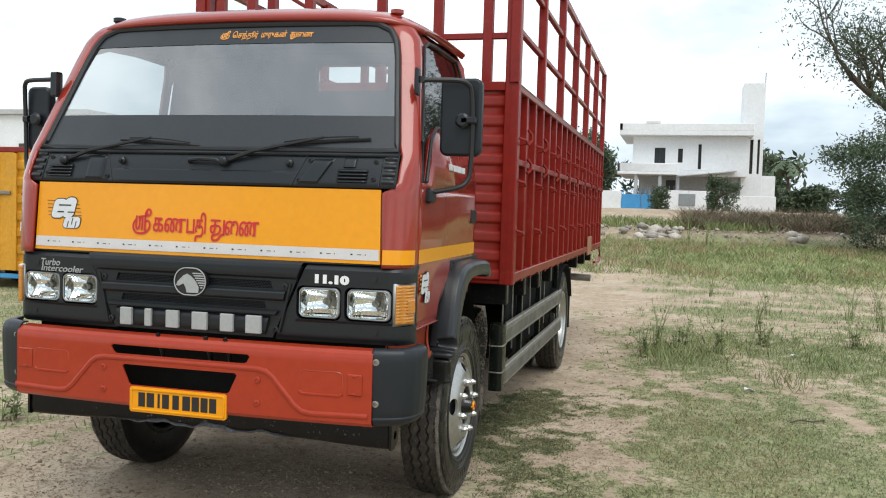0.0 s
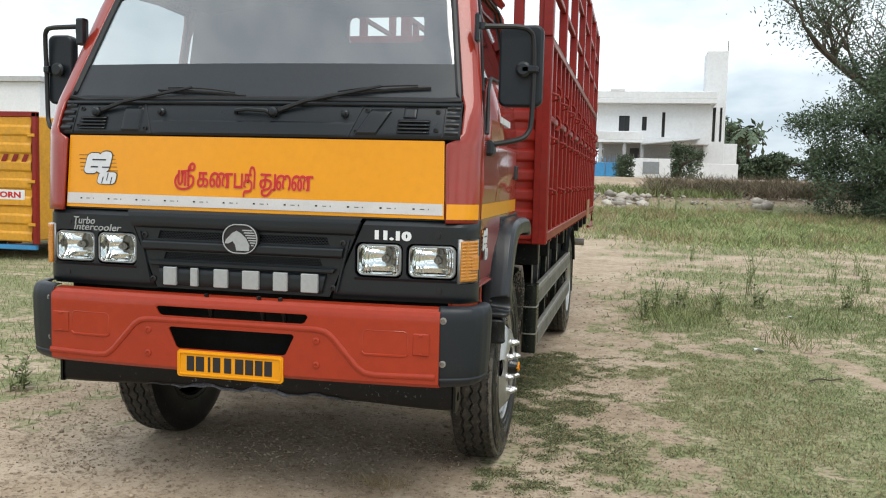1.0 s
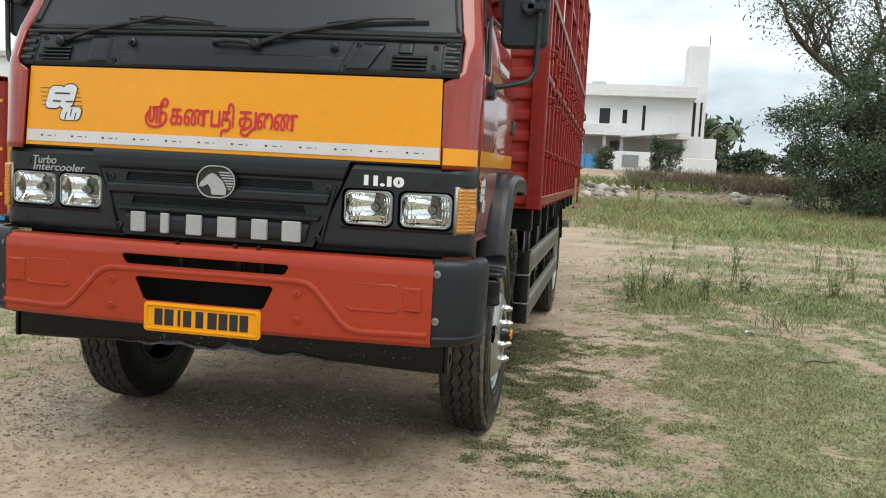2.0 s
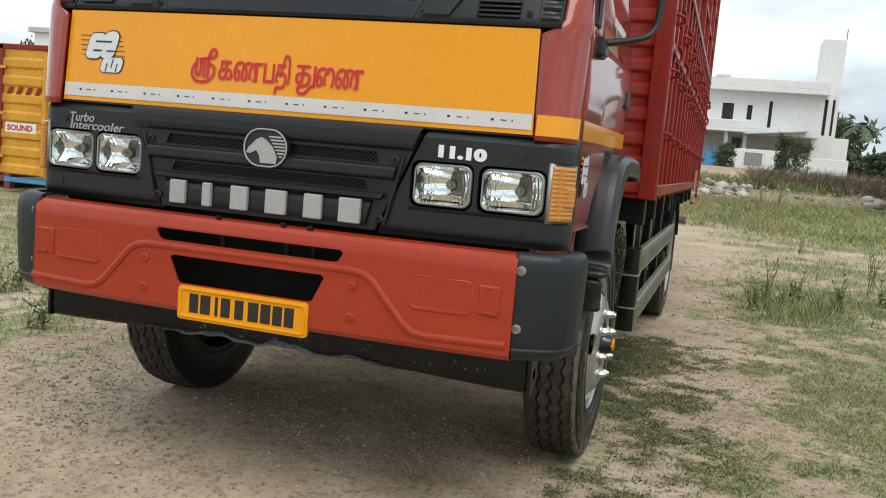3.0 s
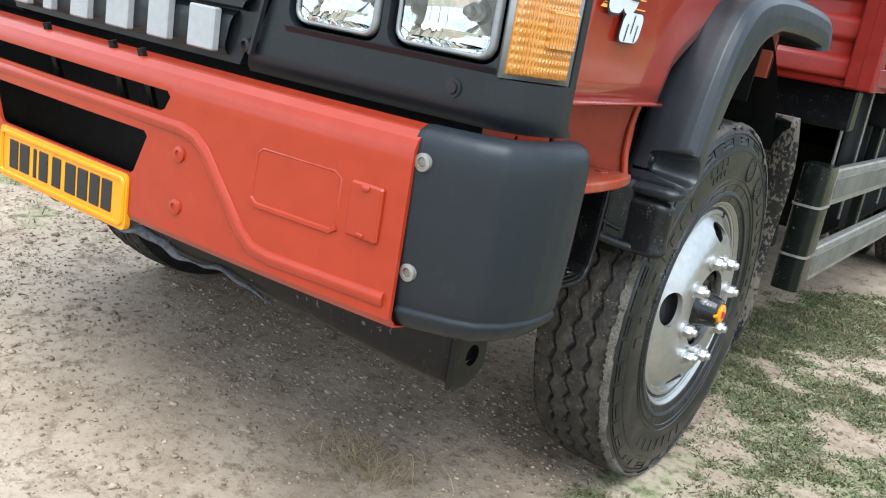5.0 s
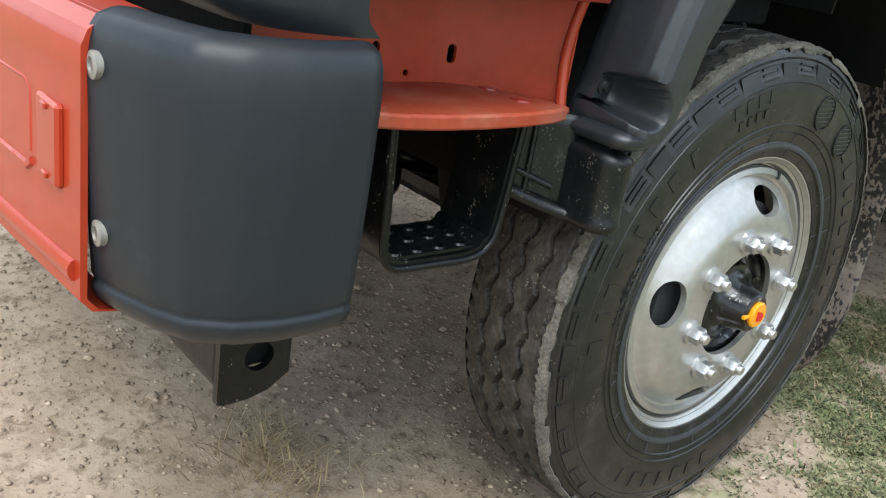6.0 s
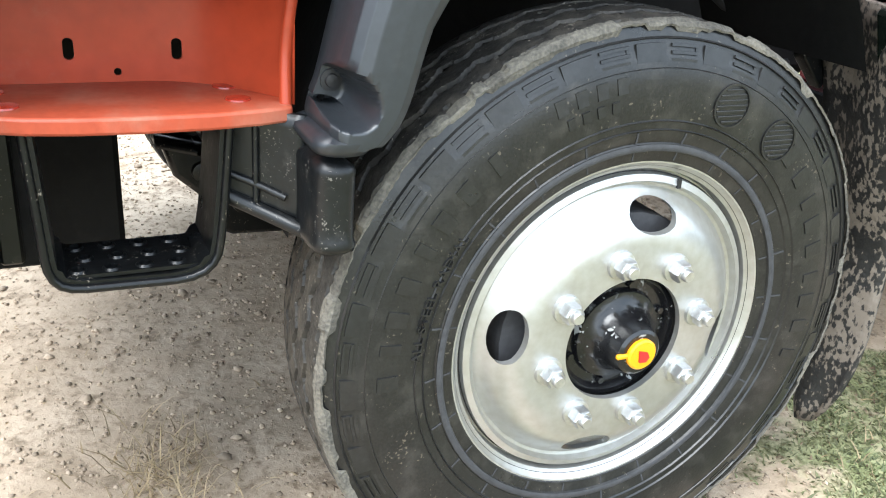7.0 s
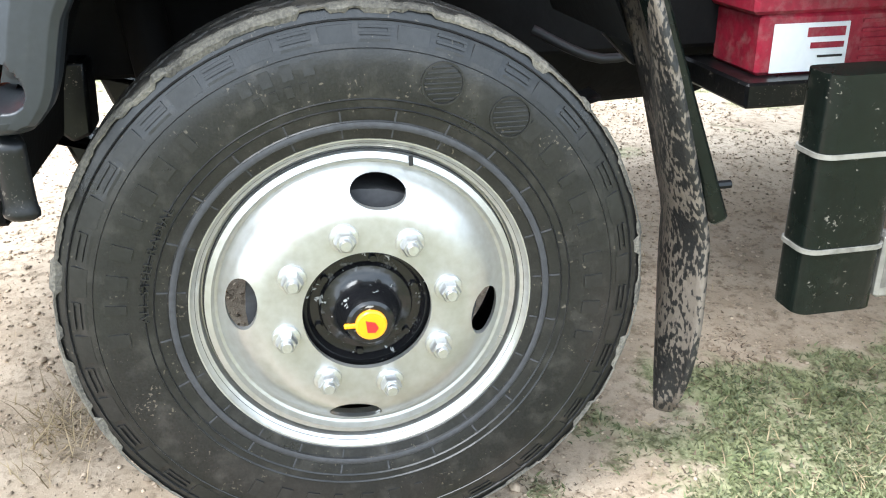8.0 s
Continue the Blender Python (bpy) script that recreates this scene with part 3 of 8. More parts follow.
# two joined letter forms on a body height of 1; the rest comes from the font
SRI = [[(0.22, 0.78), (0.04, 0.46), (0.06, 0.08), (0.30, -0.18), (0.76, -0.22), (1.14, -0.06), (1.34, 0.26), (1.32, 0.62), (1.10, 0.74), (0.98, 0.62)], [(0.28, 1.04), (0.26, 0.34), (0.38, 0.10), (0.52, 0.28), (0.54, 0.70), (0.50, 1.0)],
       [(0.54, 0.66), (0.64, 1.0), (0.76, 0.90), (0.74, 0.06)], [(0.50, 1.02), (1.0, 1.08)], [(0.98, 1.06), (0.98, 0.04)], [(0.98, 1.06), (1.02, 1.36), (1.22, 1.60), (1.40, 1.46), (1.34, 1.18), (1.14, 1.14), (1.08, 1.34)]]
TU = [[(0.06, 1.0), (0.66, 1.0)], [(0.34, 1.0), (0.32, 0.34), (0.20, 0.10), (0.04, 0.22), (0.06, 0.54), (0.30, 0.62), (0.60, 0.60), (0.72, 0.38), (0.62, 0.08), (0.36, -0.04), (0.14, -0.14), (0.20, -0.42), (0.48, -0.44), (0.64, -0.26), (0.80, -0.06), (0.98, 0.0)], [(0.98, 0.0), (0.98, 1.0)]]


def placed(lines, u0, u1, body):
    """Strokes set between two places along the line."""
    wide = max(u for ln in lines for u, _ in ln)
    return [[(u0 + u * (u1 - u0) / wide, v * body) for u, v in ln] for ln in lines]


GLYPHS = [("\u0b95", 0.116, 0.170), ("\u0ba3", 0.178, 0.289), ("\u0baa", 0.298, 0.338), ("\u0ba4\u0bbf", 0.344, 0.398), ("\u0bc8", 0.500, 0.568), ("\u0ba3", 0.573, 0.672)]
painted = placed(SRI, 0.004, 0.100, 0.064) + placed(TU, 0.424, 0.494, 0.064)
line0 = on_nose(-0.350, 1.465, -0.6)
line1 = lambda u, v, w: line0(u, v, w + 0.0014)
strokes("slogan_edge", painted, EDGE_INK, nose, line0, 0.0135, "pale coral edge of the words")
painted_glyphs("slogan_edge", GLYPHS, 0.064, EDGE_INK, nose, line0, 0.0030, "pale coral edge of the words")
strokes("slogan", painted, RED_INK, nose, line1, 0.0105, "red painted Tamil words")
painted_glyphs("slogan", GLYPHS, 0.064, RED_INK, nose, line1, 0.0015, "red painted Tamil words")


def badge(parent, place, lines_mat):
    """A bubble-shaped sticker: dark outline, pale fill, thin speed lines."""
    def blob(outline, off, mat, name, label=""):
        k = len(outline)
        s = Shape().add([place(u, v, off) for u, v in outline], [tuple(range(k))])
        part(name, s, mat, parent, label, smooth=0)
    lean = lambda o: [(u + 0.22 * (v - 0.1), v) for u, v in o]
    e_shape = lean(rounded(0.018, 0.078, 0.060, 0.150, 0.02, 5))
    z_shape = lean(rounded(0.070, 0.126, 0.062, 0.158, 0.024, 5))
    p_shape = lean(rounded(0.088, 0.166, 0.014, 0.066, 0.016, 5))
    grow = lambda o, d: [(u + d * (u - sum(a for a, _ in o) / len(o)) / 0.05, v + d * (v - sum(b for _, b in o) / len(o)) / 0.045) for u, v in o]
    s = Shape()
    for i in range(5):
        v = 0.072 + i * 0.017
        s.add([place(-0.004 - 0.002 * i, v, 0.001), place(0.16 - 0.004 * i, v, 0.001), place(0.16 - 0.004 * i, v + 0.0025, 0.001), place(-0.004 - 0.002 * i, v + 0.0025, 0.001)], [(0, 1, 2, 3)])
    part("sticker_lines", s, lines_mat, parent, smooth=0)
    for q, o in enumerate((e_shape, z_shape, p_shape)):
        blob(grow(o, 0.0042), 0.002 + 0.0001 * q, BLACK_INK, "sticker_outline")
    for q, o in enumerate((e_shape, z_shape, p_shape)):
        blob(o, 0.003 + 0.0002 * q, BLUEGREY_INK, "sticker_shape", "pale bubble-shaped sticker")
    for u0, u1, v0, v1 in ((0.044, 0.076, 0.086, 0.092), (0.044, 0.076, 0.118, 0.124), (0.074, 0.104, 0.118, 0.124), (0.094, 0.126, 0.086, 0.091), (0.108, 0.112, 0.016, 0.046), (0.126, 0.130, 0.030, 0.062), (0.146, 0.150, 0.016, 0.046)):
        blob(lean([(u0, v0), (u1, v0), (u1, v1), (u0, v1)]), 0.0045, BLACK_INK, "sticker_line")


badge(nose, (lambda p: lambda u, v, w: p(u * 1.22, v * 1.05, w))(on_nose(-0.838, 1.447)), BLACK_INK)

# red corner panels with the windscreen posts
post_x = lerp_table([(1.33, 0.922), (1.69, 0.911), (1.70, 0.975), (1.845, 0.974), (1.89, 0.955), (2.30, 0.874), (2.38, 0.852), (2.43, 0.822), (2.46, 0.77), (2.50, 0.70)])
for sd in (1, -1):
    def corner(u, v):
        z = 1.335 + (2.495 - 1.335) * v
        a, b = post_x(z), HW(z)
        if u < 0.75:
            q = u / 0.75
            p = front(a + (b - a) * math.sin(q * math.pi / 2), z)
        else:
            q = (u - 0.75) / 0.25
            y = YC(z) + BOW(z) + ROUND(z)
            p = (b, y + q * 0.015, z)
        return (sd * p[0], p[1], p[2])
    cp = part("corner_panel", Shape().grid(corner, 16, 48), RED, truck, "glossy red corner panel and screen post", thick=0.02, offset=-1 if sd > 0 else 1, smooth=50)
    def tape(u, v):
        z = 1.352 + 0.066 * v
        x = 0.926 + (HW(z) - 0.929) * math.sin(u * math.pi / 2)
        p = front(x, z, 0.0025)
        return (sd * (p[0] + (0.002 if u > 0.8 else 0)), p[1], p[2])
    part("tape_stripe", Shape().grid(tape, 10, 2), YELLOW, cp, "yellow tape")

# doors and cab sides
WIN = [(0.335, 1.733), (0.40, 1.735), (0.56, 1.945), (0.68, 2.005), (1.38, 2.03), (1.37, 2.34), (1.34, 2.41), (1.0, 2.415), (0.76, 2.405), (0.655, 2.37), (0.510, 2.14), (0.382, 1.92)]
FRAME = [(0.300, 1.70), (0.60, 1.70), (0.95, 1.70), (1.44, 1.70), (1.44, 2.0), (1.44, 2.3), (1.44, 2.46), (1.0, 2.462), (0.73, 2.462), (0.63, 2.44), (0.482, 2.16), (0.348, 1.90)]
for sd in (1, -1):
    side = lambda y, z, o=0.0: (sd * (HW(z) + o), y, z)
    def low(y):
        return 1.045 if y < 0.70 else 0.507 + math.sqrt(max(0.01, 0.79 ** 2 - (y - 1.215) ** 2))
    def door_low(u, v):
        y = 0.30 + 1.14 * u
        z0 = low(y)
        crease = 0.006 * math.sin(min(1, max(0, (v - 0.55) / 0.3)) * math.pi)
        return side(y, z0 + (1.70 - z0) * v, crease)
    d = part("door", Shape().grid(door_low, 38, 16), RED, truck, "glossy red cab door and side", thick=0.02, offset=-1 if sd > 0 else 1, smooth=50)
    part("window_frame", Shape().ring_strip([side(*p) for p in FRAME], [side(*p) for p in WIN]), RED, d, thick=0.025, offset=-1 if sd > 0 else 1)
    part("window_seal", Shape().tube([side(*p, 0.001) for p in WIN], 0.009, 6, closed=True), SEAL, d, "black rubber seal")
    k = len(WIN)
    g = part("window_pane", Shape().add([side(*p, -0.012) for p in WIN], [tuple(range(k))]), SIDE_GLASS, d, "clear glass")
    g.visible_shadow = False
    part("tape_stripe", Shape().grid(lambda u, v: side(0.306 + 1.13 * u, 1.352 + 0.066 * v + 0.004 * u, 0.003), 12, 2), YELLOW, d, "yellow tape")
    hs = Shape().box(sd * 1.052, sd * 1.066, 1.31, 1.43, 1.53, 1.61, 0.008)
    part("door_handle", hs, TRIM, d, "black recessed handle")
    hs = Shape()
    for i, (a, b) in enumerate(((0.86, 0.92), (0.95, 1.03), (1.045, 1.11), (1.125, 1.20))):
        hs.box(sd * 1.036, sd * 1.0445, a, b, 1.812 - 0.002 * i, 1.845 - 0.002 * i, 0.001)
    part("door_sticker", hs, BLUEGREY_INK, d, "pale sticker")
    # lower front side between lamp panel and wheel arch
    def cheek(u, v):
        y = 0.275 + 0.03 * u
        return (sd * (HW(1.2) - 0.006 + 0.004 * u), y, 1.0 + 0.34 * v)
    part("cheek_panel", Shape().grid(cheek, 3, 6), RED, truck, thick=0.015, offset=-1 if sd > 0 else 1)
    bp = (lambda u, v, w: (1.0515 + w, 0.345 + u * 1.05, 1.145 + v * 1.02)) if sd > 0 else (lambda u, v, w: (-1.0515 - w, 0.52 - u * 1.05, 1.145 + v * 1.02))
    badge(d, bp, ORANGE_INK)
    hs = Shape()
    for i in range(5):
        v = 0.066 + i * 0.019
        hs.add([bp(-0.012, v, 0.001), bp(0.03, v, 0.001), bp(0.03, v + 0.010, 0.001), bp(0.0, v + 0.010, 0.001)], [(0, 1, 2, 3)])
    part("sticker_flash", hs, ORANGE_INK, d, "orange flashes", smooth=0)

# roof, rear wall, floor, inside
def roof_fn(u, v):
    x = (-1 + 2 * u) * 0.93
    a = abs(x) / 0.93
    y0 = front(max(-0.80, min(0.80, x)), 2.462)[1] - 0.006 + 0.10 * max(0, a - 0.82) ** 1.5 / 0.18 ** 1.5
    y = y0 + v ** 1.3 * (1.505 - y0)
    z = 2.464 + 0.082 * (1 - (1 - v) ** 6) - 0.10 * a ** 7 * (0.35 + 0.65 * (1 - (1 - v) ** 6)) + 0.012 * (1 - a * a)
    return (x, y, z)
part("roof", Shape().grid(roof_fn, 40, 24), RED, truck, "glossy red roof", thick=0.03, offset=1, smooth=50)
for sd in (1, -1):
    part("drip_rail", Shape().tube([(sd * 0.918, 0.64, 2.452), (sd * 0.936, 0.78, 2.466), (sd * 0.944, 1.1, 2.470), (sd * 0.944, 1.49, 2.468)], 0.009, 8), RED, truck)
    s = Shape().lathe([(0.016, 0), (0.016, 0.035), (0.034, 0.045), (0.034, 0.062), (0.02, 0.066)], (sd * 0.80, 0.66, 2.482), "z", 16)
    part("roof_lamp", s, RED if sd > 0 else TRIM, truck, "small roof marker lamp")
s = Shape().holed([(-1.01, 1.12), (1.01, 1.12), (1.04, 1.75), (0.945, 2.40), (0.88, 2.50), (0.6, 2.54), (-0.6, 2.54), (-0.88, 2.50), (-0.945, 2.40), (-1.04, 1.75)], [rounded(0.03, 0.50, 2.27, 2.415, 0.03)], lambda u, v: (u, 1.47, v))
part("cab_back", s, RED, truck, "red cab rear wall", thick=0.03, offset=1)
# lining and ceiling are near-black to carry the shade seen through the windscreen
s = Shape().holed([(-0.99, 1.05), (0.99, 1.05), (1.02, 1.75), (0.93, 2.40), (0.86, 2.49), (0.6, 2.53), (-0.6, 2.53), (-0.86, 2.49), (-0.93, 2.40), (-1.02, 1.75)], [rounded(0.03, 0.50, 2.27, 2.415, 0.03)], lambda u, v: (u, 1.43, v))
part("cab_lining", s, DARK, truck, "near-black lining with the cab's inner shade in its colour", thick=0.01)
part("headlining", Shape().grid(lambda u, v: ((-1 + 2 * u) * 0.82, 0.60 + 0.83 * v, 2.455 + 0.03 * math.sin(v * 1.6) - 0.05 * (-1 + 2 * u) ** 4), 10, 6), DARK, truck, "near-black cab ceiling with inner shade in its colour", thick=0.008)
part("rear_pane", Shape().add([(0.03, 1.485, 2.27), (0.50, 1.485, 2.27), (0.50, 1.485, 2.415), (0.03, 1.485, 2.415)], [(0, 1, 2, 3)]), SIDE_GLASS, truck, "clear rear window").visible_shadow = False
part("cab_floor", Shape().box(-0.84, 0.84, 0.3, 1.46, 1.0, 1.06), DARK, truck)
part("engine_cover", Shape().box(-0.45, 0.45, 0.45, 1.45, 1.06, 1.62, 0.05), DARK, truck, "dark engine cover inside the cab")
def dash_fn(u, v):
    x = -1.0 + 2.0 * u
    y0 = front(min(0.9, max(-0.9, x)), 1.87)[1] + 0.03
    prof = [(0.0, 1.60), (0.0, 1.86), (0.10, 1.90), (0.30, 1.88), (0.36, 1.80), (0.36, 1.55)]
    t = v * (len(prof) - 1)
    i = min(int(t), len(prof) - 2)
    f = t - i
    return (x, y0 + prof[i][0] * (1 - f) + prof[i + 1][0] * f, prof[i][1] * (1 - f) + prof[i + 1][1] * f)
part("dashboard", Shape().grid(dash_fn, 20, 15), TRIM, truck, "dark dashboard")
s = Shape()
wc, wa = Vector((-0.52, 0.72, 1.95)), Euler((radians(35), 0, 0)).to_matrix()
s.tube([wc + wa @ Vector((0.22 * math.cos(a), 0.22 * math.sin(a), 0)) for a in np.linspace(0, 2 * math.pi, 33)[:-1]], 0.014, 8, closed=True)
s.tube([wc + wa @ Vector((-0.2, 0, 0)), wc + wa @ Vector((0, 0, -0.03)), wc + wa @ Vector((0.2, 0, 0))], 0.012, 6)
s.tube([wc + wa @ Vector((0, 0, -0.03)), wc + Vector((0, -0.25, -0.4))], 0.025, 8)
part("steering_wheel", s, SEAL, truck, "black steering wheel")
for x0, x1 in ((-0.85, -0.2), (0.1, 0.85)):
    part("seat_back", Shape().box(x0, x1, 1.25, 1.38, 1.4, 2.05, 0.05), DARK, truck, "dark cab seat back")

# windscreen
ws_x = lerp_table([(1.862, 0.958), (1.875, 0.95), (2.30, 0.868), (2.38, 0.845), (2.43, 0.812), (2.455, 0.765), (2.466, 0.72)])
wsn = part("windscreen", front_sheet(lambda z: (-ws_x(z) - 0.006, ws_x(z) + 0.006), 1.868, 2.462, 32, 16, 0.004, front_flat), GLASS, truck, "clear curved windscreen reflecting cloud", smooth=60)
wsn.visible_shadow = False
part("film_band", front_sheet(lambda z: (-ws_x(z), ws_x(z)), 1.868, 2.025, 32, 4, 0.007, front_flat), FILM, wsn, "dark film along the bottom")
part("film_band", front_sheet(lambda z: (-ws_x(z), ws_x(z)), 2.372, 2.462, 32, 3, 0.007, front_flat), FILM, wsn, "dark film along the top")
zz = [1.868 + (2.462 - 1.868) * i / 20 for i in range(21)]
loop = [front(-ws_x(z), z, 0.006) for z in zz] + [front(ws_x(2.462) * (-1 + 2 * i / 20), 2.466, 0.006) for i in range(1, 20)]
loop += [front(ws_x(z), z, 0.006) for z in zz[::-1]] + [front(ws_x(1.868) * (1 - 2 * i / 20), 1.864, 0.006) for i in range(1, 20)]
part("screen_seal", Shape().tube(loop, 0.016, 8, closed=True), SEAL, wsn, "black rubber seal")
SCREEN = [("\u0bc6\u0b9a\u0ba8\u0bcd", 0.066, 0.145), ("\u0ba4\u0bc2\u0bb0\u0bcd", 0.150, 0.206), ("\u0bae\u0bc1\u0bb0\u0bc1", 0.226, 0.292), ("\u0b95\u0ba9\u0bcd", 0.296, 0.362), ("\u0bc8", 0.420, 0.452), ("\u0ba3", 0.455, 0.502)]
screen_line = lambda u, v, w: front_flat(-0.085 + u, 2.402 + v, w + 0.009)
strokes("slogan", placed(SRI, 0.0, 0.048, 0.022) + placed(TU, 0.382, 0.414, 0.022), ORANGE_INK, wsn, screen_line, 0.0046, "small orange Tamil words")
painted_glyphs("slogan", SCREEN, 0.022, ORANGE_INK, wsn, screen_line, 0.0004, "small orange Tamil words")

# black cowl under the windscreen
cowl_x = lambda z: 0.972 if z < 1.8 else 0.968
cowl = part("cowl", front_sheet(lambda z: (-cowl_x(z), cowl_x(z)), 1.696, 1.862, 40, 6, 0.006), TRIM, truck, "black plastic cowl below the windscreen", thick=0.014, offset=-1)
on_cowl = lambda x, z, o: front(x, z, o + 0.006)


def cowl_pad(x0, x1, z0, z1, o, slant=0.0, mat=TRIM, name="cowl_cover", label=""):
    nx = 6
    def fn(u, v):
        x = x0 + (x1 - x0) * u + slant * (v - 0.5) * 2
        e = min(u, 1 - u, v, 1 - v)
        return on_cowl(x, z0 + (z1 - z0) * v, o * min(1, e * 12))
    return part(name, Shape().grid(fn, 14, 10), mat, cowl, label, smooth=25)


part("cowl_ledge", Shape().grid(lambda u, v: on_cowl(-0.965 + 1.93 * u, 1.836 + 0.024 * v, 0.012 * math.sin(v * math.pi) + 0.004), 40, 4), TRIM, cowl)
cowl_pad(-0.5, 0.5, 1.70, 1.765, 0.006)
cowl_pad(0.535, 0.635, 1.708, 1.825, 0.012, 0.035)
cowl_pad(-0.635, -0.535, 1.708, 1.825, 0.012, -0.0)
cowl_pad(0.715, 0.775, 1.785, 1.83, 0.008)
for sd in (1, -1):
    for i in range(4):
        z = 1.722 + i * 0.016
        a, b = (0.695, 0.835) if sd > 0 else (-0.86, -0.72)
        part("vent_slat", Shape().grid(lambda u, v: on_cowl(a + (b - a) * u, z + 0.009 * v, 0.004 + 0.010 * (1 - v)), 6, 1), SEAL if i % 2 else TRIM, cowl, thick=0.004)
    for i in range(4):
        z = 1.712 + i * 0.036
        part("end_rib", Shape().grid(lambda u, v: on_cowl(sd * (0.905 + 0.058 * u), z + 0.026 * v, 0.010 * math.sin(v * math.pi)), 5, 5), TRIM, cowl)
    part("cowl_seam", Shape().tube([on_cowl(sd * 0.895, z, 0.002) for z in (1.70, 1.78, 1.855)], 0.003, 5), SEAL, cowl)
    part("cowl_seam", Shape().tube([on_cowl(sd * 0.475, 1.70, 0.002), on_cowl(sd * 0.53, 1.835, 0.002)], 0.004, 5), SEAL, cowl)
    for x, z in ((0.51, 1.725), (0.55, 1.818), (0.865, 1.815), (0.865, 1.735), (0.93, 1.83)):
        p = on_cowl(sd * x, z, 0.004)
        part("screw", Shape().lathe([(0.011, 0), (0.011, 0.004), (0.006, 0.005), (0.005, 0.001)], p, "y", 12, sign=-1), SEAL, cowl, "black screw")
hp = [on_cowl(-0.065, 1.80, 0.0), on_cowl(-0.055, 1.81, 0.022), on_cowl(0.0, 1.815, 0.03), on_cowl(0.09, 1.81, 0.03), on_cowl(0.105, 1.80, 0.02), on_cowl(0.11, 1.79, 0.0)]
part("grab_handle", Shape().tube(hp, 0.010, 8), TRIM, cowl, "black grab handle")
for x in (-0.436, 0.452):
    p = on_cowl(x, 1.802, 0.0)
    part("washer_nozzle", Shape().lathe([(0.018, -0.005), (0.018, 0.012), (0.010, 0.02), (0.010, 0.032), (0.004, 0.034)], p, "y", 12, sign=-1), TRIM, cowl)


def wiper(px, pz, x1, z1, bx0, bz0, bx1, bz1):
    """Arm from its pivot, and a blade lying along the screen."""
    p = front(px, pz, 0.016)
    arm = part("wiper", Shape().tube([p, front(px + (x1 - px) * 0.3, pz + (z1 - pz) * 0.42, 0.04), front(x1, z1, 0.035)], [0.013, 0.009, 0.006], 6), SEAL, truck, "black windscreen wiper")
    part("pivot", Shape().lathe([(0.022, -0.02), (0.022, 0.02), (0.014, 0.03), (0.004, 0.032)], p, "y", 14, sign=-1), TRIM, arm)
    part("blade", Shape().tube([front(bx0 + (bx1 - bx0) * t, bz0 + (bz1 - bz0) * t + 0.004 * math.sin(t * math.pi), 0.018) for t in np.linspace(0, 1, 9)], 0.006, 5), SEAL, arm)
    part("blade_frame", Shape().tube([front(bx0 + (bx1 - bx0) * t, bz0 + (bz1 - bz0) * t + 0.008 + 0.012 * math.sin(t * math.pi), 0.026) for t in np.linspace(0.12, 0.88, 7)], 0.004, 5), SEAL, arm)


wiper(-0.773, 1.80, -0.30, 1.915, -0.48, 1.905, -0.03, 1.878)
wiper(0.124, 1.805, 0.60, 1.925, 0.35, 1.885, 0.82, 1.922)

# the upper half of the cab stands a little taller than its lower half
for o in truck.children_recursive:
    if o.type == "MESH":
        for q in o.data.vertices:
            if q.co.z > 1.9:
                q.co.z = 1.9 + (q.co.z - 1.9) * 1.085

# ---- grille and lamp panels ----
GY = lambda x, o=0.0: 0.108 + 0.022 * (x / 0.92) ** 2 - o
gx = lambda z: 0.424 + (z - 1.0) * 0.42
s = slab(lambda u, v: ((-1 + 2 * u) * (gx(0.995 + 0.332 * v) - 0.004), GY((-1 + 2 * u) * 0.5), 0.995 + 0.332 * v), 24, 8, (0, 0.02, 0))
cs = []
for z0, z1, w in ((1.222, 1.258, 0.415), (1.128, 1.160, 0.385)):
    cs.append(Shape().prism([(-w, z0), (w, z0), (w - 0.012, z1), (-w + 0.012, z1)], "y", -0.1, 0.3))
grille = part("grille", cut(s, cs), TRIM, truck, "black plastic grille with mesh openings", smooth=30)
def lip(z0, z1, w0, w1, o):
    def fn(u, v):
        x = (-1 + 2 * u) * (w0 + (w1 - w0) * v)
        e = min(1, min(v, 1 - v) * 6)
        return (x, GY(x, o * e + 0.001), z0 + (z1 - z0) * v)
    return Shape().grid(fn, 24, 8)
part("grille_brow", lip(1.268, 1.349, gx(1.268) - 0.004, gx(1.345) - 0.004, 0.016), TRIM, grille, smooth=25)
part("grille_bar", lip(1.166, 1.216, 0.475, 0.485, 0.020), TRIM, grille, smooth=25)
part("grille_bar", lip(1.098, 1.124, 0.435, 0.45, 0.022), TRIM, grille, smooth=25)
part("letter_bar", lip(1.008, 1.096, 0.385, 0.405, 0.014), TRIM, grille, smooth=25)
for z0, z1, w in ((1.216, 1.262, 0.42), (1.122, 1.164, 0.39)):
    s = Shape()
    pw, ph = 0.0150, 0.0092
    for j in range(int((z1 - z0) / (ph * 0.75)) + 2):
        for i in range(int(2 * w / pw) + 2):
            x, z = -w + (i + 0.5 * (j % 2)) * pw, z0 + j * ph * 0.78
            ring = [(0, 0.5), (0.5, 0.27), (0.5, -0.27), (0, -0.5), (-0.5, -0.27), (-0.5, 0.27)]
            k = len(s.v)
            for q in (1.04, 0.76):
                s.v += [(x + u * pw * q, GY(x) + 0.012, z + v * ph * q) for u, v in ring]
            s.f += [(k + c, k + (c + 1) % 6, k + 6 + (c + 1) % 6, k + 6 + c) for c in range(6)]
    part("mesh_screen", s, GREY_PLASTIC, grille, "black diamond mesh", smooth=0, thick=0.003)
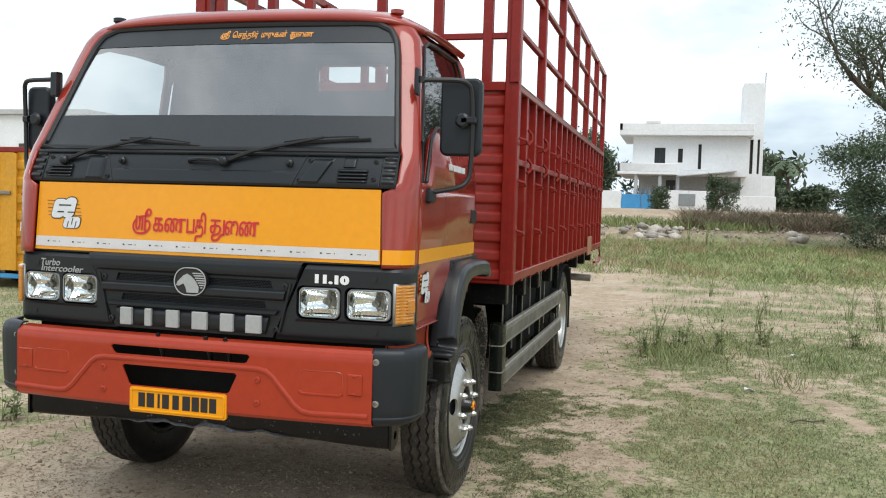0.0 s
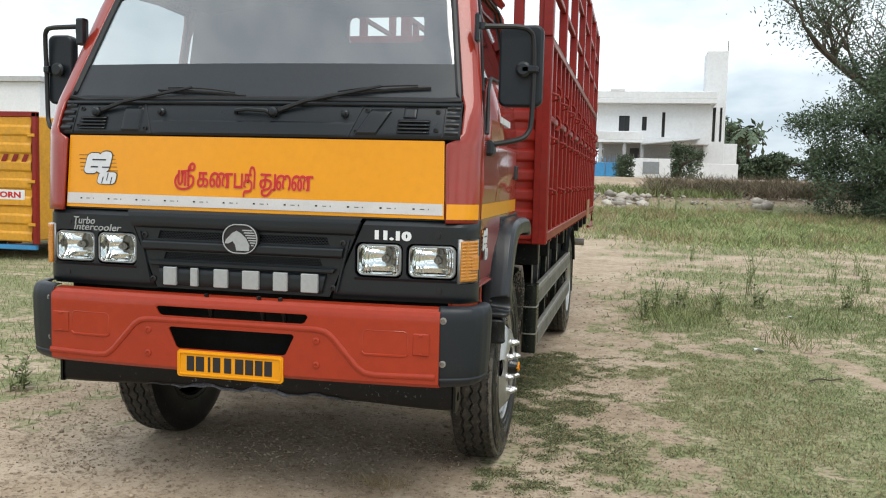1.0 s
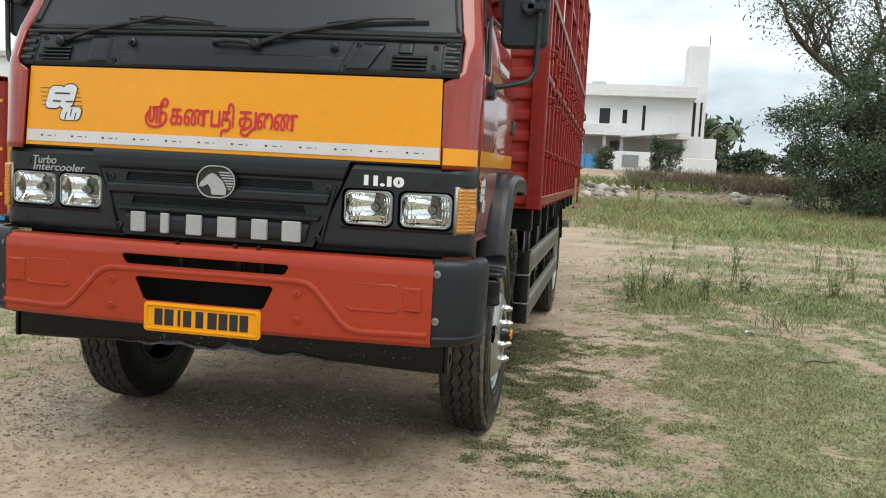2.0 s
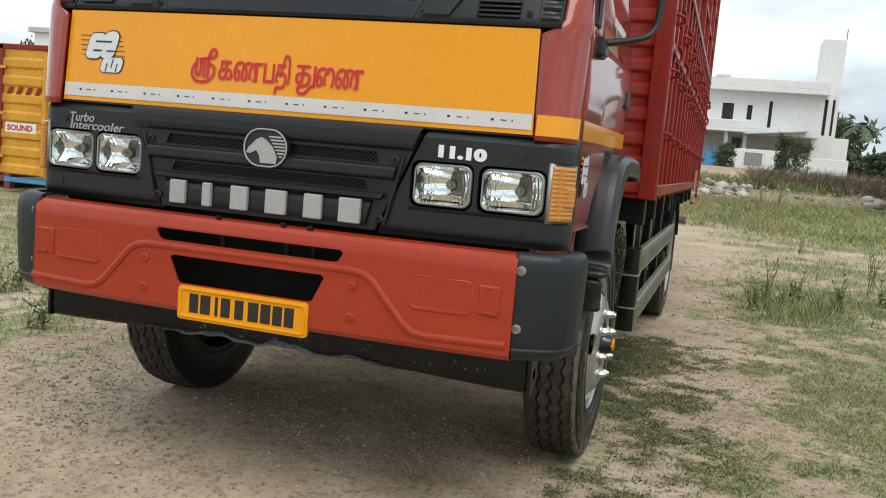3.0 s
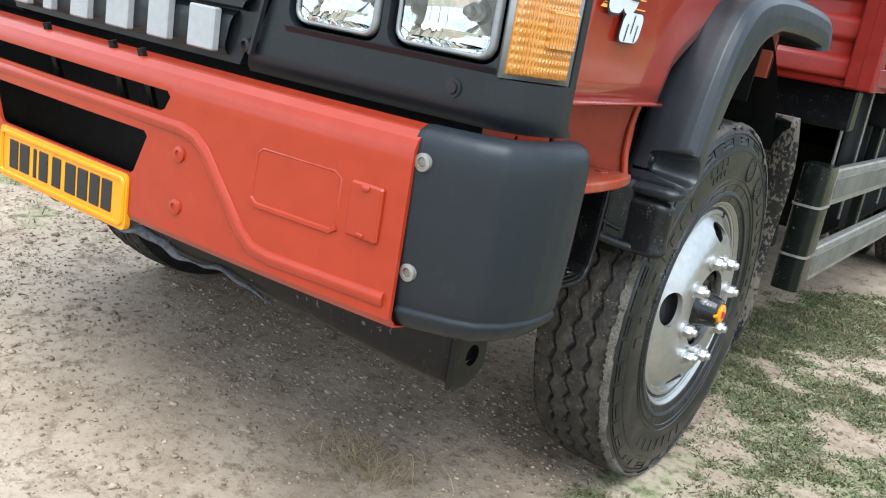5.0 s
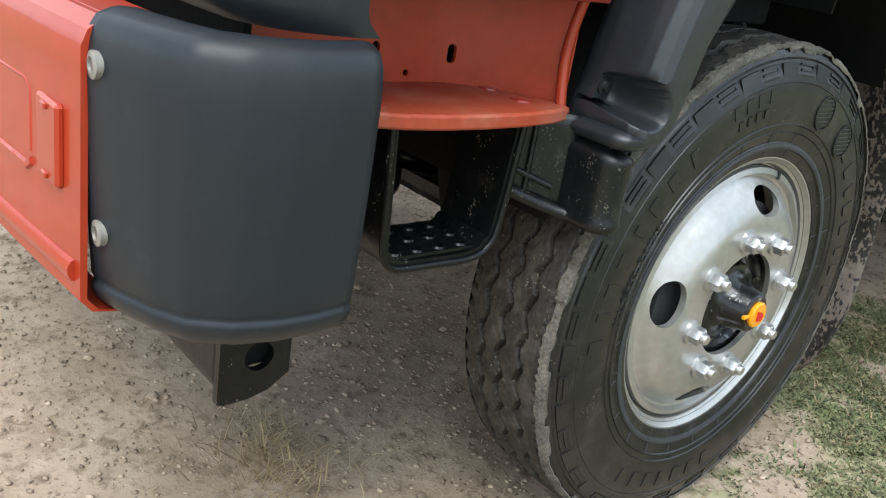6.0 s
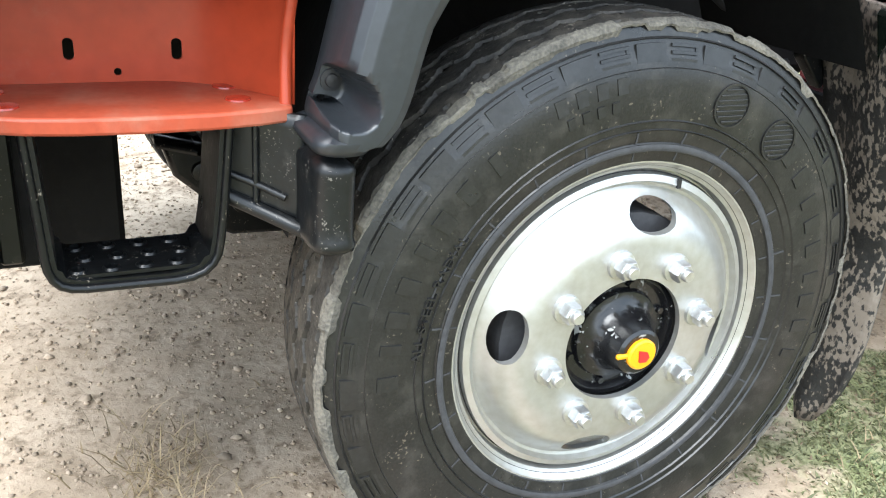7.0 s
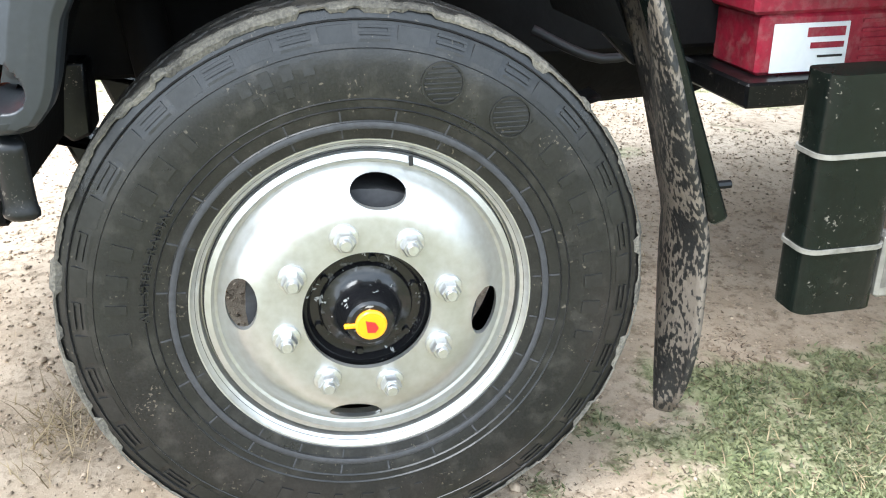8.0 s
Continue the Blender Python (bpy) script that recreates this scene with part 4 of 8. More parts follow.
# dark sheet added close behind the mesh in place of shaded depth
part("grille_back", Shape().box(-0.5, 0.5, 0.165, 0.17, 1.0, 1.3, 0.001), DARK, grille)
for sd in (1, -1):
    for x, z in ((0.478, 1.235), (0.435, 1.035)):
        part("screw", Shape().lathe([(0.014, 0), (0.014, 0.005), (0.008, 0.007), (0.007, 0.001)], (sd * x, GY(x, 0.002), z), "y", 14, sign=-1), SEAL, grille, "black screw")
    part("grille_rib", Shape().tube([(sd * 0.505, GY(0.5, 0.004), 1.25), (sd * 0.452, GY(0.45, 0.004), 1.02)], 0.007, 5), TRIM, grille)
# six plain blocks where the raised letters stand
lx = [-0.37, -0.235, -0.12, 0.018, 0.165, 0.295]
for x, w in zip(lx, (0.062, 0.034, 0.066, 0.078, 0.066, 0.078)):
    s = Shape()
    s.box(x, x + w, GY(x, 0.032), GY(x, 0.012), 1.012, 1.095, 0.003)
    part("raised_block", s, LETTER, grille, "plain grey raised block")
# oval emblem, drawn as a plain shape
ov = [(0.0065 + u, 1.236 + v) for u, v in rounded(-0.084, 0.084, -0.066, 0.066, 0.0645, 8)]
ovi = [(0.0065 + u, 1.236 + v) for u, v in rounded(-0.079, 0.079, -0.061, 0.061, 0.0595, 8)]
em = part("emblem", Shape().prism(ov, "y", GY(0, 0.026), GY(0, 0.004)), BLACK_INK, grille, "oval black emblem with grey shape")
part("emblem_rim", Shape().ring_strip([(u, GY(0, 0.0275), v) for u, v in ov], [(u, GY(0, 0.0275), v) for u, v in ovi]), LETTER, grille, thick=0.004)
part("emblem_shape", Shape().prism([(-0.01, 1.184), (0.05, 1.184), (0.052, 1.21), (0.035, 1.24), (0.01, 1.262), (-0.01, 1.272), (-0.03, 1.262), (-0.06, 1.232), (-0.066, 1.215), (-0.05, 1.214), (-0.028, 1.226), (-0.016, 1.21)], "y", GY(0, 0.030), GY(0, 0.022)), LETTER, grille, "plain grey shape")
for i in range(7):
    z = 1.206 + i * 0.011
    half = 0.078 * math.sqrt(max(0.05, 1 - ((z - 1.236) / 0.056) ** 2))
    part("emblem_bar", Shape().box(0.06 - i * 0.007, 0.0065 + half, GY(0, 0.0295), GY(0, 0.022), z, z + 0.006, 0.001), LETTER, grille)

LAMPS = ((0.536, 0.734), (0.764, 0.971))
for sd in (1, -1):
    def panel(x, z):
        """Lamp panel surface, wrapping round the corner."""
        xe, r = 0.95, 0.105
        if x <= xe:
            return (sd * x, 0.108 + 0.05 * (x / 0.95) ** 2, z)
        q = min(1, (x - xe) / r)
        return (sd * x, 0.158 + 0.14 * (1 - math.sqrt(max(0, 1 - q * q))), z)
    def pfn(u, v):
        z = 0.985 + 0.362 * v
        a = gx(z) + 0.006
        x = a + (1.054 - a) * math.sin(u * math.pi / 2) ** 0.9
        p = panel(x, z)
        back = 0.026 * max(0, (v - 0.92) / 0.08) + 0.02 * max(0, (0.08 - v) / 0.08) ** 2
        return (p[0], p[1] + back, p[2])
    s = slab(pfn, 28, 25, (0, 0.022, 0))
    cs = [Shape().prism([(sd * u, v) for u, v in rounded(a - 0.008, b + 0.008, 1.088, 1.243, 0.03)], "y", -0.3, 0.4) for a, b in LAMPS]
    cs.append(Shape().prism([(sd * u, v) for u, v in ((0.985, 1.072), (1.10, 1.072), (1.10, 1.27), (0.985, 1.27))], "y", -0.3, 0.28))
    lp = part("lamp_panel", cut(s, cs), TRIM, truck, "black plastic headlamp panel", smooth=30)
    # dark sheet added behind the lamps to keep their gaps black
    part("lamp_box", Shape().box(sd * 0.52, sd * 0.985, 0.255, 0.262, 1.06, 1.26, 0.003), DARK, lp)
    for a, b in LAMPS:
        yb = 0.115 + 0.05 * (((a + b) / 2) / 0.95) ** 2
        o = [(sd * u, yb, v) for u, v in rounded(a, b, 1.096, 1.235, 0.028, 5)]
        i = [(sd * u, yb + 0.002, v) for u, v in rounded(a + 0.005, b - 0.005, 1.101, 1.230, 0.026, 5)]
        part("lamp_bezel", Shape().ring_strip(o, i), BEZEL, lp, "pale lamp rim", thick=0.015, offset=0)
        cx, w, h = (a + b) / 2, (b - a) / 2 - 0.007, 0.062
        def refl(u, v):
            x, z = -1 + 2 * u, -1 + 2 * v
            k = max(abs(x), abs(z))
            depth = 0.075 * (1 - 0.5 * x * x - 0.5 * z * z) if k < 0.999 else 0
            facet = 0.0011 * math.sin(x * 44) * min(1, max(0, (abs(x - 0.1) - 0.42) * 5)) + 0.0012 * math.sin(z * 5 + 2 * x) + (0.003 if z < -0.55 and abs(x) < 0.6 else 0)
            rr = 1.0 if k < 0.999 else 1.0
            e = min(1, (1 - k) * 8)
            return (sd * (cx + x * w * rr), yb + 0.004 + (depth + facet) * e, 1.1655 + z * h * rr)
        part("lamp_reflector", Shape().grid(refl, 72, 26), CHROME, lp, "faceted chrome reflector", smooth=20)
        part("lamp_bulb", Shape().lathe([(0.016, 0.07), (0.016, 0.055), (0.009, 0.052), (0.009, 0.036), (0.003, 0.032)], (sd * (cx + 0.012), yb, 1.168), "y", 16), STEEL, lp, "bulb holder")
        gp2 = rounded(a + 0.006, b - 0.006, 1.102, 1.229, 0.024, 5)
        part("lamp_glass", Shape().add([(sd * u, yb - 0.002 - 0.006 * (1 - ((u - cx) / w) ** 2), v) for u, v in gp2], [tuple(range(len(gp2)))]), LENS, lp, "clear lamp glass").visible_shadow = False
    for x, z in ((0.895, 1.282), (0.905, 1.042)):
        p = panel(x, z)
        part("screw", Shape().lathe([(0.017, 0.002), (0.017, -0.002), (0.011, -0.002), (0.010, 0.006)], p, "y", 16, sign=-1), SEAL, lp, "recessed black screw")
    part("lamp_notch", Shape().grid(lambda u, v: (lambda p: (p[0], p[1] - 0.003 - 0.006 * v, 1.077 + 0.010 * v))(panel(0.53 + 0.45 * u, 1.08)), 20, 2), TRIM, lp)
    # amber corner lamp
    c0, c1 = Vector((sd * 0.986, 0.168, 0)), Vector((sd * 1.044, 0.274, 0))
    nrm = Vector((sd * 0.9, -0.45, 0)).normalized()
    def amb(u, v):
        p = c0.lerp(c1, u)
        z = 1.082 + 0.178 * v
        wide = 0.012 * math.sin(u * math.pi) ** 0.5 + 0.004 + (0.005 if 0.25 < v < 0.62 and u > 0.5 else 0) + 0.0016 * (int(u * 40) % 2) + 0.0012 * (int(v * 32) % 2)
        return tuple(p + nrm * wide + Vector((0, 0, z)))
    part("corner_lamp", Shape().grid(amb, 40, 32), AMBER, lp, "amber ribbed indicator lens", thick=0.02, offset=-1 if sd > 0 else 1, smooth=25)
    ax = c1 - c0
    # pale plate added behind the amber lens to brighten it
    part("lamp_tray", Shape().add([tuple(c0 - nrm * 0.004 - ax * 0.06 + Vector((0, 0, z))) for z in (1.074, 1.268)] + [tuple(c1 - nrm * 0.004 + ax * 0.05 + Vector((0, 0, z))) for z in (1.268, 1.074)], [(0, 1, 2, 3)]), BEZEL, lp, "pale grey backing added to brighten the amber lens", thick=0.01)
def ledge_fn(u, v):
    x = -1.04 + 2.08 * u
    a = abs(x)
    lead = 0.120 + 0.05 * (a / 0.95) ** 2 if a <= 0.95 else 0.170 + 0.14 * (1 - math.sqrt(max(0, 1 - ((a - 0.95) / 0.105) ** 2)))
    back = front(x, 1.36)[1] + 0.02
    return (x, lead + (max(back, lead + 0.01) - lead) * v, 1.343 + 0.007 * v)
part("front_ledge", Shape().grid(ledge_fn, 60, 4), TRIM, truck, "black plastic ledge under the yellow panel", thick=0.006, offset=1)
lamp_r = [o for o in truck.children if o.name.startswith("lamp_panel")]
lettering("model_number", "11.10", 0.06, WHITE_INK, lamp_r[0], lambda u, v, w: (0.617 + u, 0.108 + 0.05 * ((0.617 + u) / 0.95) ** 2 - w - 0.001, 1.256 + v - 0.02 * u), depth=0.004, bold=0.004, width=0.162, height=0.042, label="white numerals 11.10")
for text, x, z, w, h in (("Turbo", -0.872, 1.272, 0.118, 0.034), ("Intercooler", -0.872, 1.243, 0.262, 0.032)):
    lettering("inscription", text, 0.05, LETTER, lamp_r[1], lambda u, v, w2: (x + u, 0.108 + 0.05 * ((x + u) / 0.95) ** 2 - w2 - 0.001, z - 0.0 * u + v), depth=0.003, bold=0.0004, width=w, height=h, slant=0.22, label="grey raised words Turbo Intercooler")

# ---- bumper ----
BP = [(0.05, 0.634), (0.014, 0.640), (0.0, 0.656), (0.0, 0.72), (0.0, 0.80), (0.0, 0.88), (0.0, 0.945), (0.007, 0.962), (0.024, 0.975), (0.075, 0.978)]
bow = lambda x: 0.036 * (abs(x) / 0.93) ** 2.4
def bump_fn(u, v):
    x = -0.915 + 1.85 * u
    t = v * (len(BP) - 1)
    i = min(int(t), len(BP) - 2)
    f = t - i
    return (x, bow(x) + BP[i][0] * (1 - f) + BP[i + 1][0] * f, BP[i][1] * (1 - f) + BP[i + 1][1] * f)
slot_up = [(-0.35, 0.928), (0.35, 0.928), (0.36, 0.918), (0.345, 0.892), (0.33, 0.886), (-0.33, 0.886), (-0.345, 0.892), (-0.36, 0.918)]
slot_low = [(-0.288, 0.838), (0.288, 0.838), (0.298, 0.828), (0.262, 0.750), (0.25, 0.742), (-0.25, 0.742), (-0.262, 0.750), (-0.298, 0.828)]
s = cut(slab(bump_fn, 36, 18, (0, 0.008, 0.001)), [Shape().prism(o, "y", -0.2, 0.2) for o in (slot_up, slot_low)])
bumper = part("bumper", s, BUMPER_RED, truck, "red painted steel bumper with pressed ridges", smooth=28)
ridge = [(-0.92, 0.688), (-0.66, 0.684), (-0.615, 0.690), (-0.58, 0.715), (-0.47, 0.838), (-0.44, 0.858), (-0.40, 0.866), (0.40, 0.866), (0.44, 0.858), (0.47, 0.838), (0.58, 0.715), (0.615, 0.690), (0.66, 0.684), (0.92, 0.688)]
part("ridge", Shape().tube([(x, bow(x) + 0.002, z) for x, z in ridge], 0.014, 10, squash=0.75), BUMPER_RED, bumper)
for x0, x1, z in ((0.605, 0.80, 0.772), (-0.80, -0.605, 0.772)):
    part("pressing", Shape().tube([(x, bow(x) + 0.0015, zz2) for x, zz2 in ((x0 - 0.004, z + 0.01), (x0 + 0.01, z), ((x0 + x1) / 2, z), (x1 - 0.01, z), (x1 + 0.004, z + 0.01))], 0.0065, 6), BUMPER_RED, bumper)
    part("pressing", Shape().tube([(x, bow(x) + 0.0035, zz2) for x, zz2 in ((x0, z + 0.02), (x0 + 0.004, z + 0.095), (x0 + 0.015, z + 0.104), (x1 - 0.015, z + 0.104), (x1, z + 0.095), (x1, z + 0.02))], 0.005, 6), BUMPER_RED, bumper)
for sd in (1, -1):
    pl = part("cover_plate", Shape().box(sd * 0.822, sd * 0.893, bow(0.86) - 0.006, bow(0.86) + 0.006, 0.776, 0.872, 0.004), BUMPER_RED, bumper)
    for z in (0.784, 0.864):
        part("clip", Shape().box(sd * 0.85, sd * 0.866, bow(0.86) - 0.010, bow(0.86), z - 0.004, z + 0.004, 0.002), BUMPER_RED, bumper)
    for z in (0.816, 0.711):
        part("rivet", Shape().lathe([(0.0165, 0), (0.0155, 0.004), (0.008, 0.006), (0.007, 0.003), (0.001, 0.003)], (sd * 0.40, bow(0.4), z), "y", 16, sign=-1), BUMPER_RED, bumper, "painted rivet")
# slack stays seen in the slots
for x in (-0.13, 0.12, 0.22):
    part("stay", Shape().tube([(x, 0.03, 0.99), (x + 0.02, 0.06, 0.86)], 0.010, 6), BLACK_PAINT, bumper, "black stay behind the slot")
# dark sheet added behind the slots in place of shaded depth
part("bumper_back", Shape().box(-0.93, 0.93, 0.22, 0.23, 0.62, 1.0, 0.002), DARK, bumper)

for sd in (1, -1):
    def cap_fn(u, v):
        # plan outline from the front seam round the corner
        pts = [(0.918, 0.045), (0.97, 0.057), (1.03, 0.076), (1.075, 0.098), (1.108, 0.140), (1.126, 0.190), (1.131, 0.235), (1.128, 0.285)]
        t = u * (len(pts) - 1)
        i = min(int(t), len(pts) - 2)
        f = t - i
        x, y = pts[i][0] * (1 - f) + pts[i + 1][0] * f, pts[i][1] * (1 - f) + pts[i + 1][1] * f
        x = 0.918 + 0.01 * sd + (x - 0.918) * 0.89
        prof = [(0.075, 0.626), (0.03, 0.636), (0.012, 0.655), (0.005, 0.671), (0.010, 0.679), (0.006, 0.689), (-0.001, 0.80), (-0.004, 0.93), (0.0, 0.962), (0.010, 0.978), (0.03, 0.986), (0.055, 0.984)]
        t = v * (len(prof) - 1)
        i = min(int(t), len(prof) - 2)
        f = t - i
        inn, z = prof[i][0] * (1 - f) + prof[i + 1][0] * f, prof[i][1] * (1 - f) + prof[i + 1][1] * f
        cx, cy = 0.90, 0.30
        dx, dy = cx - x, cy - y
        d = math.hypot(dx, dy)
        return (sd * (x + dx / d * inn), y + dy / d * inn, z + 0.012 * u * (1 - v))
    bc = part("bumper_corner", Shape().grid(cap_fn, 28, 27), GREY_PLASTIC, truck, "dark grey plastic bumper corner", thick=0.006, offset=-1 if sd > 0 else 1, smooth=50)
    for z, y in ((0.929, 0.047), (0.743, 0.053)):
        p = Vector((sd * 0.938 + 0.01, y, z))
        part("washer", Shape().lathe([(0.0150, -0.006), (0.0150, 0.004), (0.0085, 0.0055), (0.0075, 0.001)], p, "y", 20, sign=-1), GALV, bc, "pale washer")
        part("bolt_head", Shape().lathe([(0.0075, 0.0), (0.0075, 0.003), (0.005, 0.0035)], p, "y", 6, sign=-1), STEEL, bc, "dull bolt head")

# black beam under the bumper
def beam_low(x):
    return 0.516 - 0.016 * min(1, max(0, (abs(x) - 0.35) / 0.5)) + 0.004 * math.sin(x * 23) * math.exp(-((x - 0.1) / 0.4) ** 2)
def beam_fn(u, v):
    x = -0.968 + 1.936 * u
    z0 = beam_low(x)
    prof = [(0.06, 0.014), (0.03, 0.0), (0.014, 0.002), (0.004, 0.012), (0.0, 0.026), (0.0, 0.66 - z0)]
    t = v * (len(prof) - 1)
    i = min(int(t), len(prof) - 2)
    f = t - i
    return (x, 0.195 + prof[i][0] * (1 - f) + prof[i + 1][0] * f, z0 + prof[i][1] * (1 - f) + prof[i + 1][1] * f)
beam = part("front_beam", Shape().grid(beam_fn, 120, 15), BEAM_BLACK, truck, "chipped black front beam", thick=0.008, offset=1, smooth=40)
def lip_fn(u, v):
    x = -0.52 + 1.02 * u
    w = max(0.15, math.sin(u * math.pi) ** 0.6) * (0.75 + 0.25 * math.sin(x * 19) + 0.15 * math.sin(x * 47))
    zl = beam_low(x) + 0.004 * math.sin(x * 23)
    return (x, 0.1945 - 0.013 * w * (1 - v) - 0.003 * math.sin(v * 3.1), zl + 0.004 + 0.020 * w * v + 0.003 * math.sin(x * 61))
# the lip's reflected sky is put into its colour
part("beam_lip", Shape().grid(lip_fn, 90, 4), LIP_SHEEN, beam, "bent lower lip with the sky's sheen painted in pale grey", thick=0.003, smooth=60)
for sd in (1, -1):
    pl = [(0.190, 0.66), (0.190, 0.502), (0.200, 0.498), (0.235, 0.500), (0.262, 0.507), (0.292, 0.528), (0.292, 0.66)]
    s = cut(Shape().prism(pl, "x", sd * 0.970, sd * 0.982), [Shape().lathe([(0.021, -0.1), (0.021, 0.1)], (sd * 0.976, 0.246, 0.561), "x", 24)])
    # near-black box added behind the hole so that it looks shaded
    part("end_block", Shape().box(sd * 0.90, sd * 0.962, 0.206, 0.288, 0.535, 0.66, 0.004), DARK, beam)
    part("end_plate", s, BLACK_PAINT, beam, "black end plate with a round hole")

# number plate; its characters are plain bars
pb = rounded(-0.252, 0.252, 0.618, 0.738, 0.014)
nplate = part("number_plate", Shape().prism(pb, "y", -0.003, 0.009), YELLOW, truck, "yellow number plate with raised rim")
part("plate_rim", Shape().tube([(u, -0.004, v) for u, v in rounded(-0.240, 0.240, 0.630, 0.726, 0.010)], 0.005, 6, closed=True), YELLOW, nplate)
xs = -0.205
for w, gap in ((0.036, 0.008), (0.040, 0.018), (0.012, 0.012), (0.036, 0.018), (0.034, 0.018), (0.040, 0.008), (0.038, 0.008), (0.036, 0.008), (0.036, 0.0)):
    part("character_bar", Shape().box(xs, xs + w, -0.0055, -0.002, 0.645, 0.712, 0.002), BLACK_INK, nplate, "plain black bar")
    xs += w + gap

# ---- step, shelf and wheel arches ----
for sd in (1, -1):
    # inner red wall with slots
    wall = slab(lambda u, v: (sd * (0.864 + 0.132 * max(0, (u - 0.62) / 0.38) ** 2.2), 0.26 + 0.45 * u, 0.885 + 0.22 * v), 26, 8, (-sd * 0.006, 0, 0))
    cs = [Shape().prism([(y, z) for y, z in rounded(yc - 0.0065, yc + 0.0065, 0.918, 0.946, 0.006)], "x", sd * 0.8, sd * 1.0) for yc in (0.455, 0.586)]
    cs.append(Shape().lathe([(0.005, -0.1), (0.005, 0.1)], (sd * 0.865, 0.512, 0.902), "x", 12))
    part("inner_wing", cut(wall, cs), DUSTY_RED, truck, "dusty red inner wing with slots", smooth=40)
    # red pressing under the door edge
    def lipf(u, v):
        y = 0.30 + 0.40 * u
        return (sd * (1.05 - 0.16 * v + 0.02 * math.sin(v * math.pi)), y, 1.048 - 0.012 * v + 0.01 * math.sin(v * math.pi))
    part("door_underside", Shape().grid(lipf, 10, 6), RED, truck, thick=0.006)
    part("arch_flange", Shape().tube(curve([(sd * 1.002, 0.697, 0.885), (sd * 0.990, 0.700, 0.95), (sd * 0.992, 0.708, 1.02), (sd * 1.003, 0.722, 1.09)]), 0.008, 8), DUSTY_RED, truck, smooth=50)
    # shelf plate with rounded outer edge
    out = [(0.855, 0.255), (0.985, 0.255), (1.0, 0.30), (1.008, 0.345), (1.018, 0.375), (1.026, 0.395), (1.036, 0.45), (1.040, 0.52), (1.038, 0.60), (1.029, 0.66), (1.017, 0.702), (0.99, 0.708), (0.855, 0.715)]
    shelf = part("step_shelf", Shape().prism([(sd * x, y) for x, y in out], "z", 0.868, 0.889), SHELF_RED, truck, "dusty red step shelf", bevel=0.004)
    for x, y in ((0.974, 0.643), (0.906, 0.640), (0.974, 0.378), (0.906, 0.362)):
        part("shelf_bolt", Shape().lathe([(0.017, 0), (0.016, 0.003), (0.003, 0.005)], (sd * x, y, 0.888), "z", 14), RED, shelf, "painted round bolt head")
    # hanging step bucket
    strap = [(0.392, 0.868), (0.397, 0.786), (0.401, 0.712), (0.403, 0.694), (0.408, 0.681), (0.416, 0.672), (0.428, 0.667), (0.445, 0.665), (0.553, 0.663), (0.573, 0.665), (0.589, 0.671), (0.600, 0.681), (0.607, 0.694), (0.611, 0.715), (0.617, 0.766), (0.626, 0.868)]
    inner = [(y + (0.011 if y < 0.5 else -0.011) * (1 if z > 0.68 else 0.6), z + (0.010 if z < 0.69 else 0)) for y, z in strap]
    s = Shape()
    k = len(strap)
    for x in (0.893, 1.005):
        s.v += [(sd * x, *p) for p in strap] + [(sd * x, *p) for p in inner]
    for i in range(k - 1):
        s.f += [(i, i + 1, 2 * k + i + 1, 2 * k + i), (k + i, k + i + 1, 3 * k + i + 1, 3 * k + i), (i, i + 1, k + i + 1, k + i), (2 * k + i, 2 * k + i + 1, 3 * k + i + 1, 3 * k + i)]
    step = part("hanging_step", s, BLACK_PAINT, truck, "black painted hanging step", smooth=40)
    part("step_edge", Shape().tube([(sd * 1.006, *p) for p in strap], 0.0056, 10), BLACK_PAINT, step, smooth=60)
    s = slab(lambda u, v: (sd * (0.897 + 0.103 * v), 0.412 + 0.18 * u, 0.676), 2, 2, (0, 0, 0.005))
    holes = []
    for i in range(4):
        for j in range(3):
            holes.append((sd * (0.914 + 0.036 * j), 0.437 + 0.04 * i + 0.010 * (j % 2)))
    s = cut(s, [Shape().lathe([(0.008, -0.05), (0.008, 0.05)], (x, y, 0.681), "z", 10) for x, y in holes])
    part("step_plate", s, BLACK_PAINT, step, "black plate with punched grip holes", smooth=0)
    for x, y in holes:
        part("grip_ring", Shape().lathe([(0.013, 0.0), (0.010, 0.004), (0.008, 0.004), (0.008, 0.0)], (x, y, 0.680), "z", 10, caps=False), BLACK_PAINT, step)
    part("step_stay", Shape().box(sd * 0.845, sd * 0.858, 0.345, 0.375, 0.64, 0.87, 0.004), BLACK_PAINT, truck, "black upright beside the step")
    part("step_stay", Shape().box(sd * 0.83, sd * 0.845, 0.26, 0.40, 0.63, 0.87, 0.004), DARK, truck)

    # mudguard
    spine = [(0.738, 0.866), (0.741, 0.878), (0.750, 0.900), (0.762, 0.93), (0.785, 1.02), (0.82, 1.12), (0.862, 1.20), (0.92, 1.255), (1.0, 1.283), (1.12, 1.295), (1.3, 1.296), (1.46, 1.288), (1.53, 1.276), (1.56, 1.25), (1.565, 1.22)]
    cross = [(0.985, -0.04), (0.985, 0.008), (0.991, 0.021), (1.005, 0.029), (1.03, 0.032), (1.09, 0.032), (1.112, 0.029), (1.126, 0.020), (1.133, 0.006), (1.134, -0.02), (1.133, -0.044), (1.127, -0.055), (1.115, -0.058), (1.08, -0.057), (1.03, -0.05)]
    fine_spine = [tuple(p) for p in curve(spine, 12)]
    fine_cross = []
    for (ax, an), (bx, bn) in zip(cross, cross[1:] + cross[:1]):
        steps = 10 if min(ax, bx) > 1.1 else 5
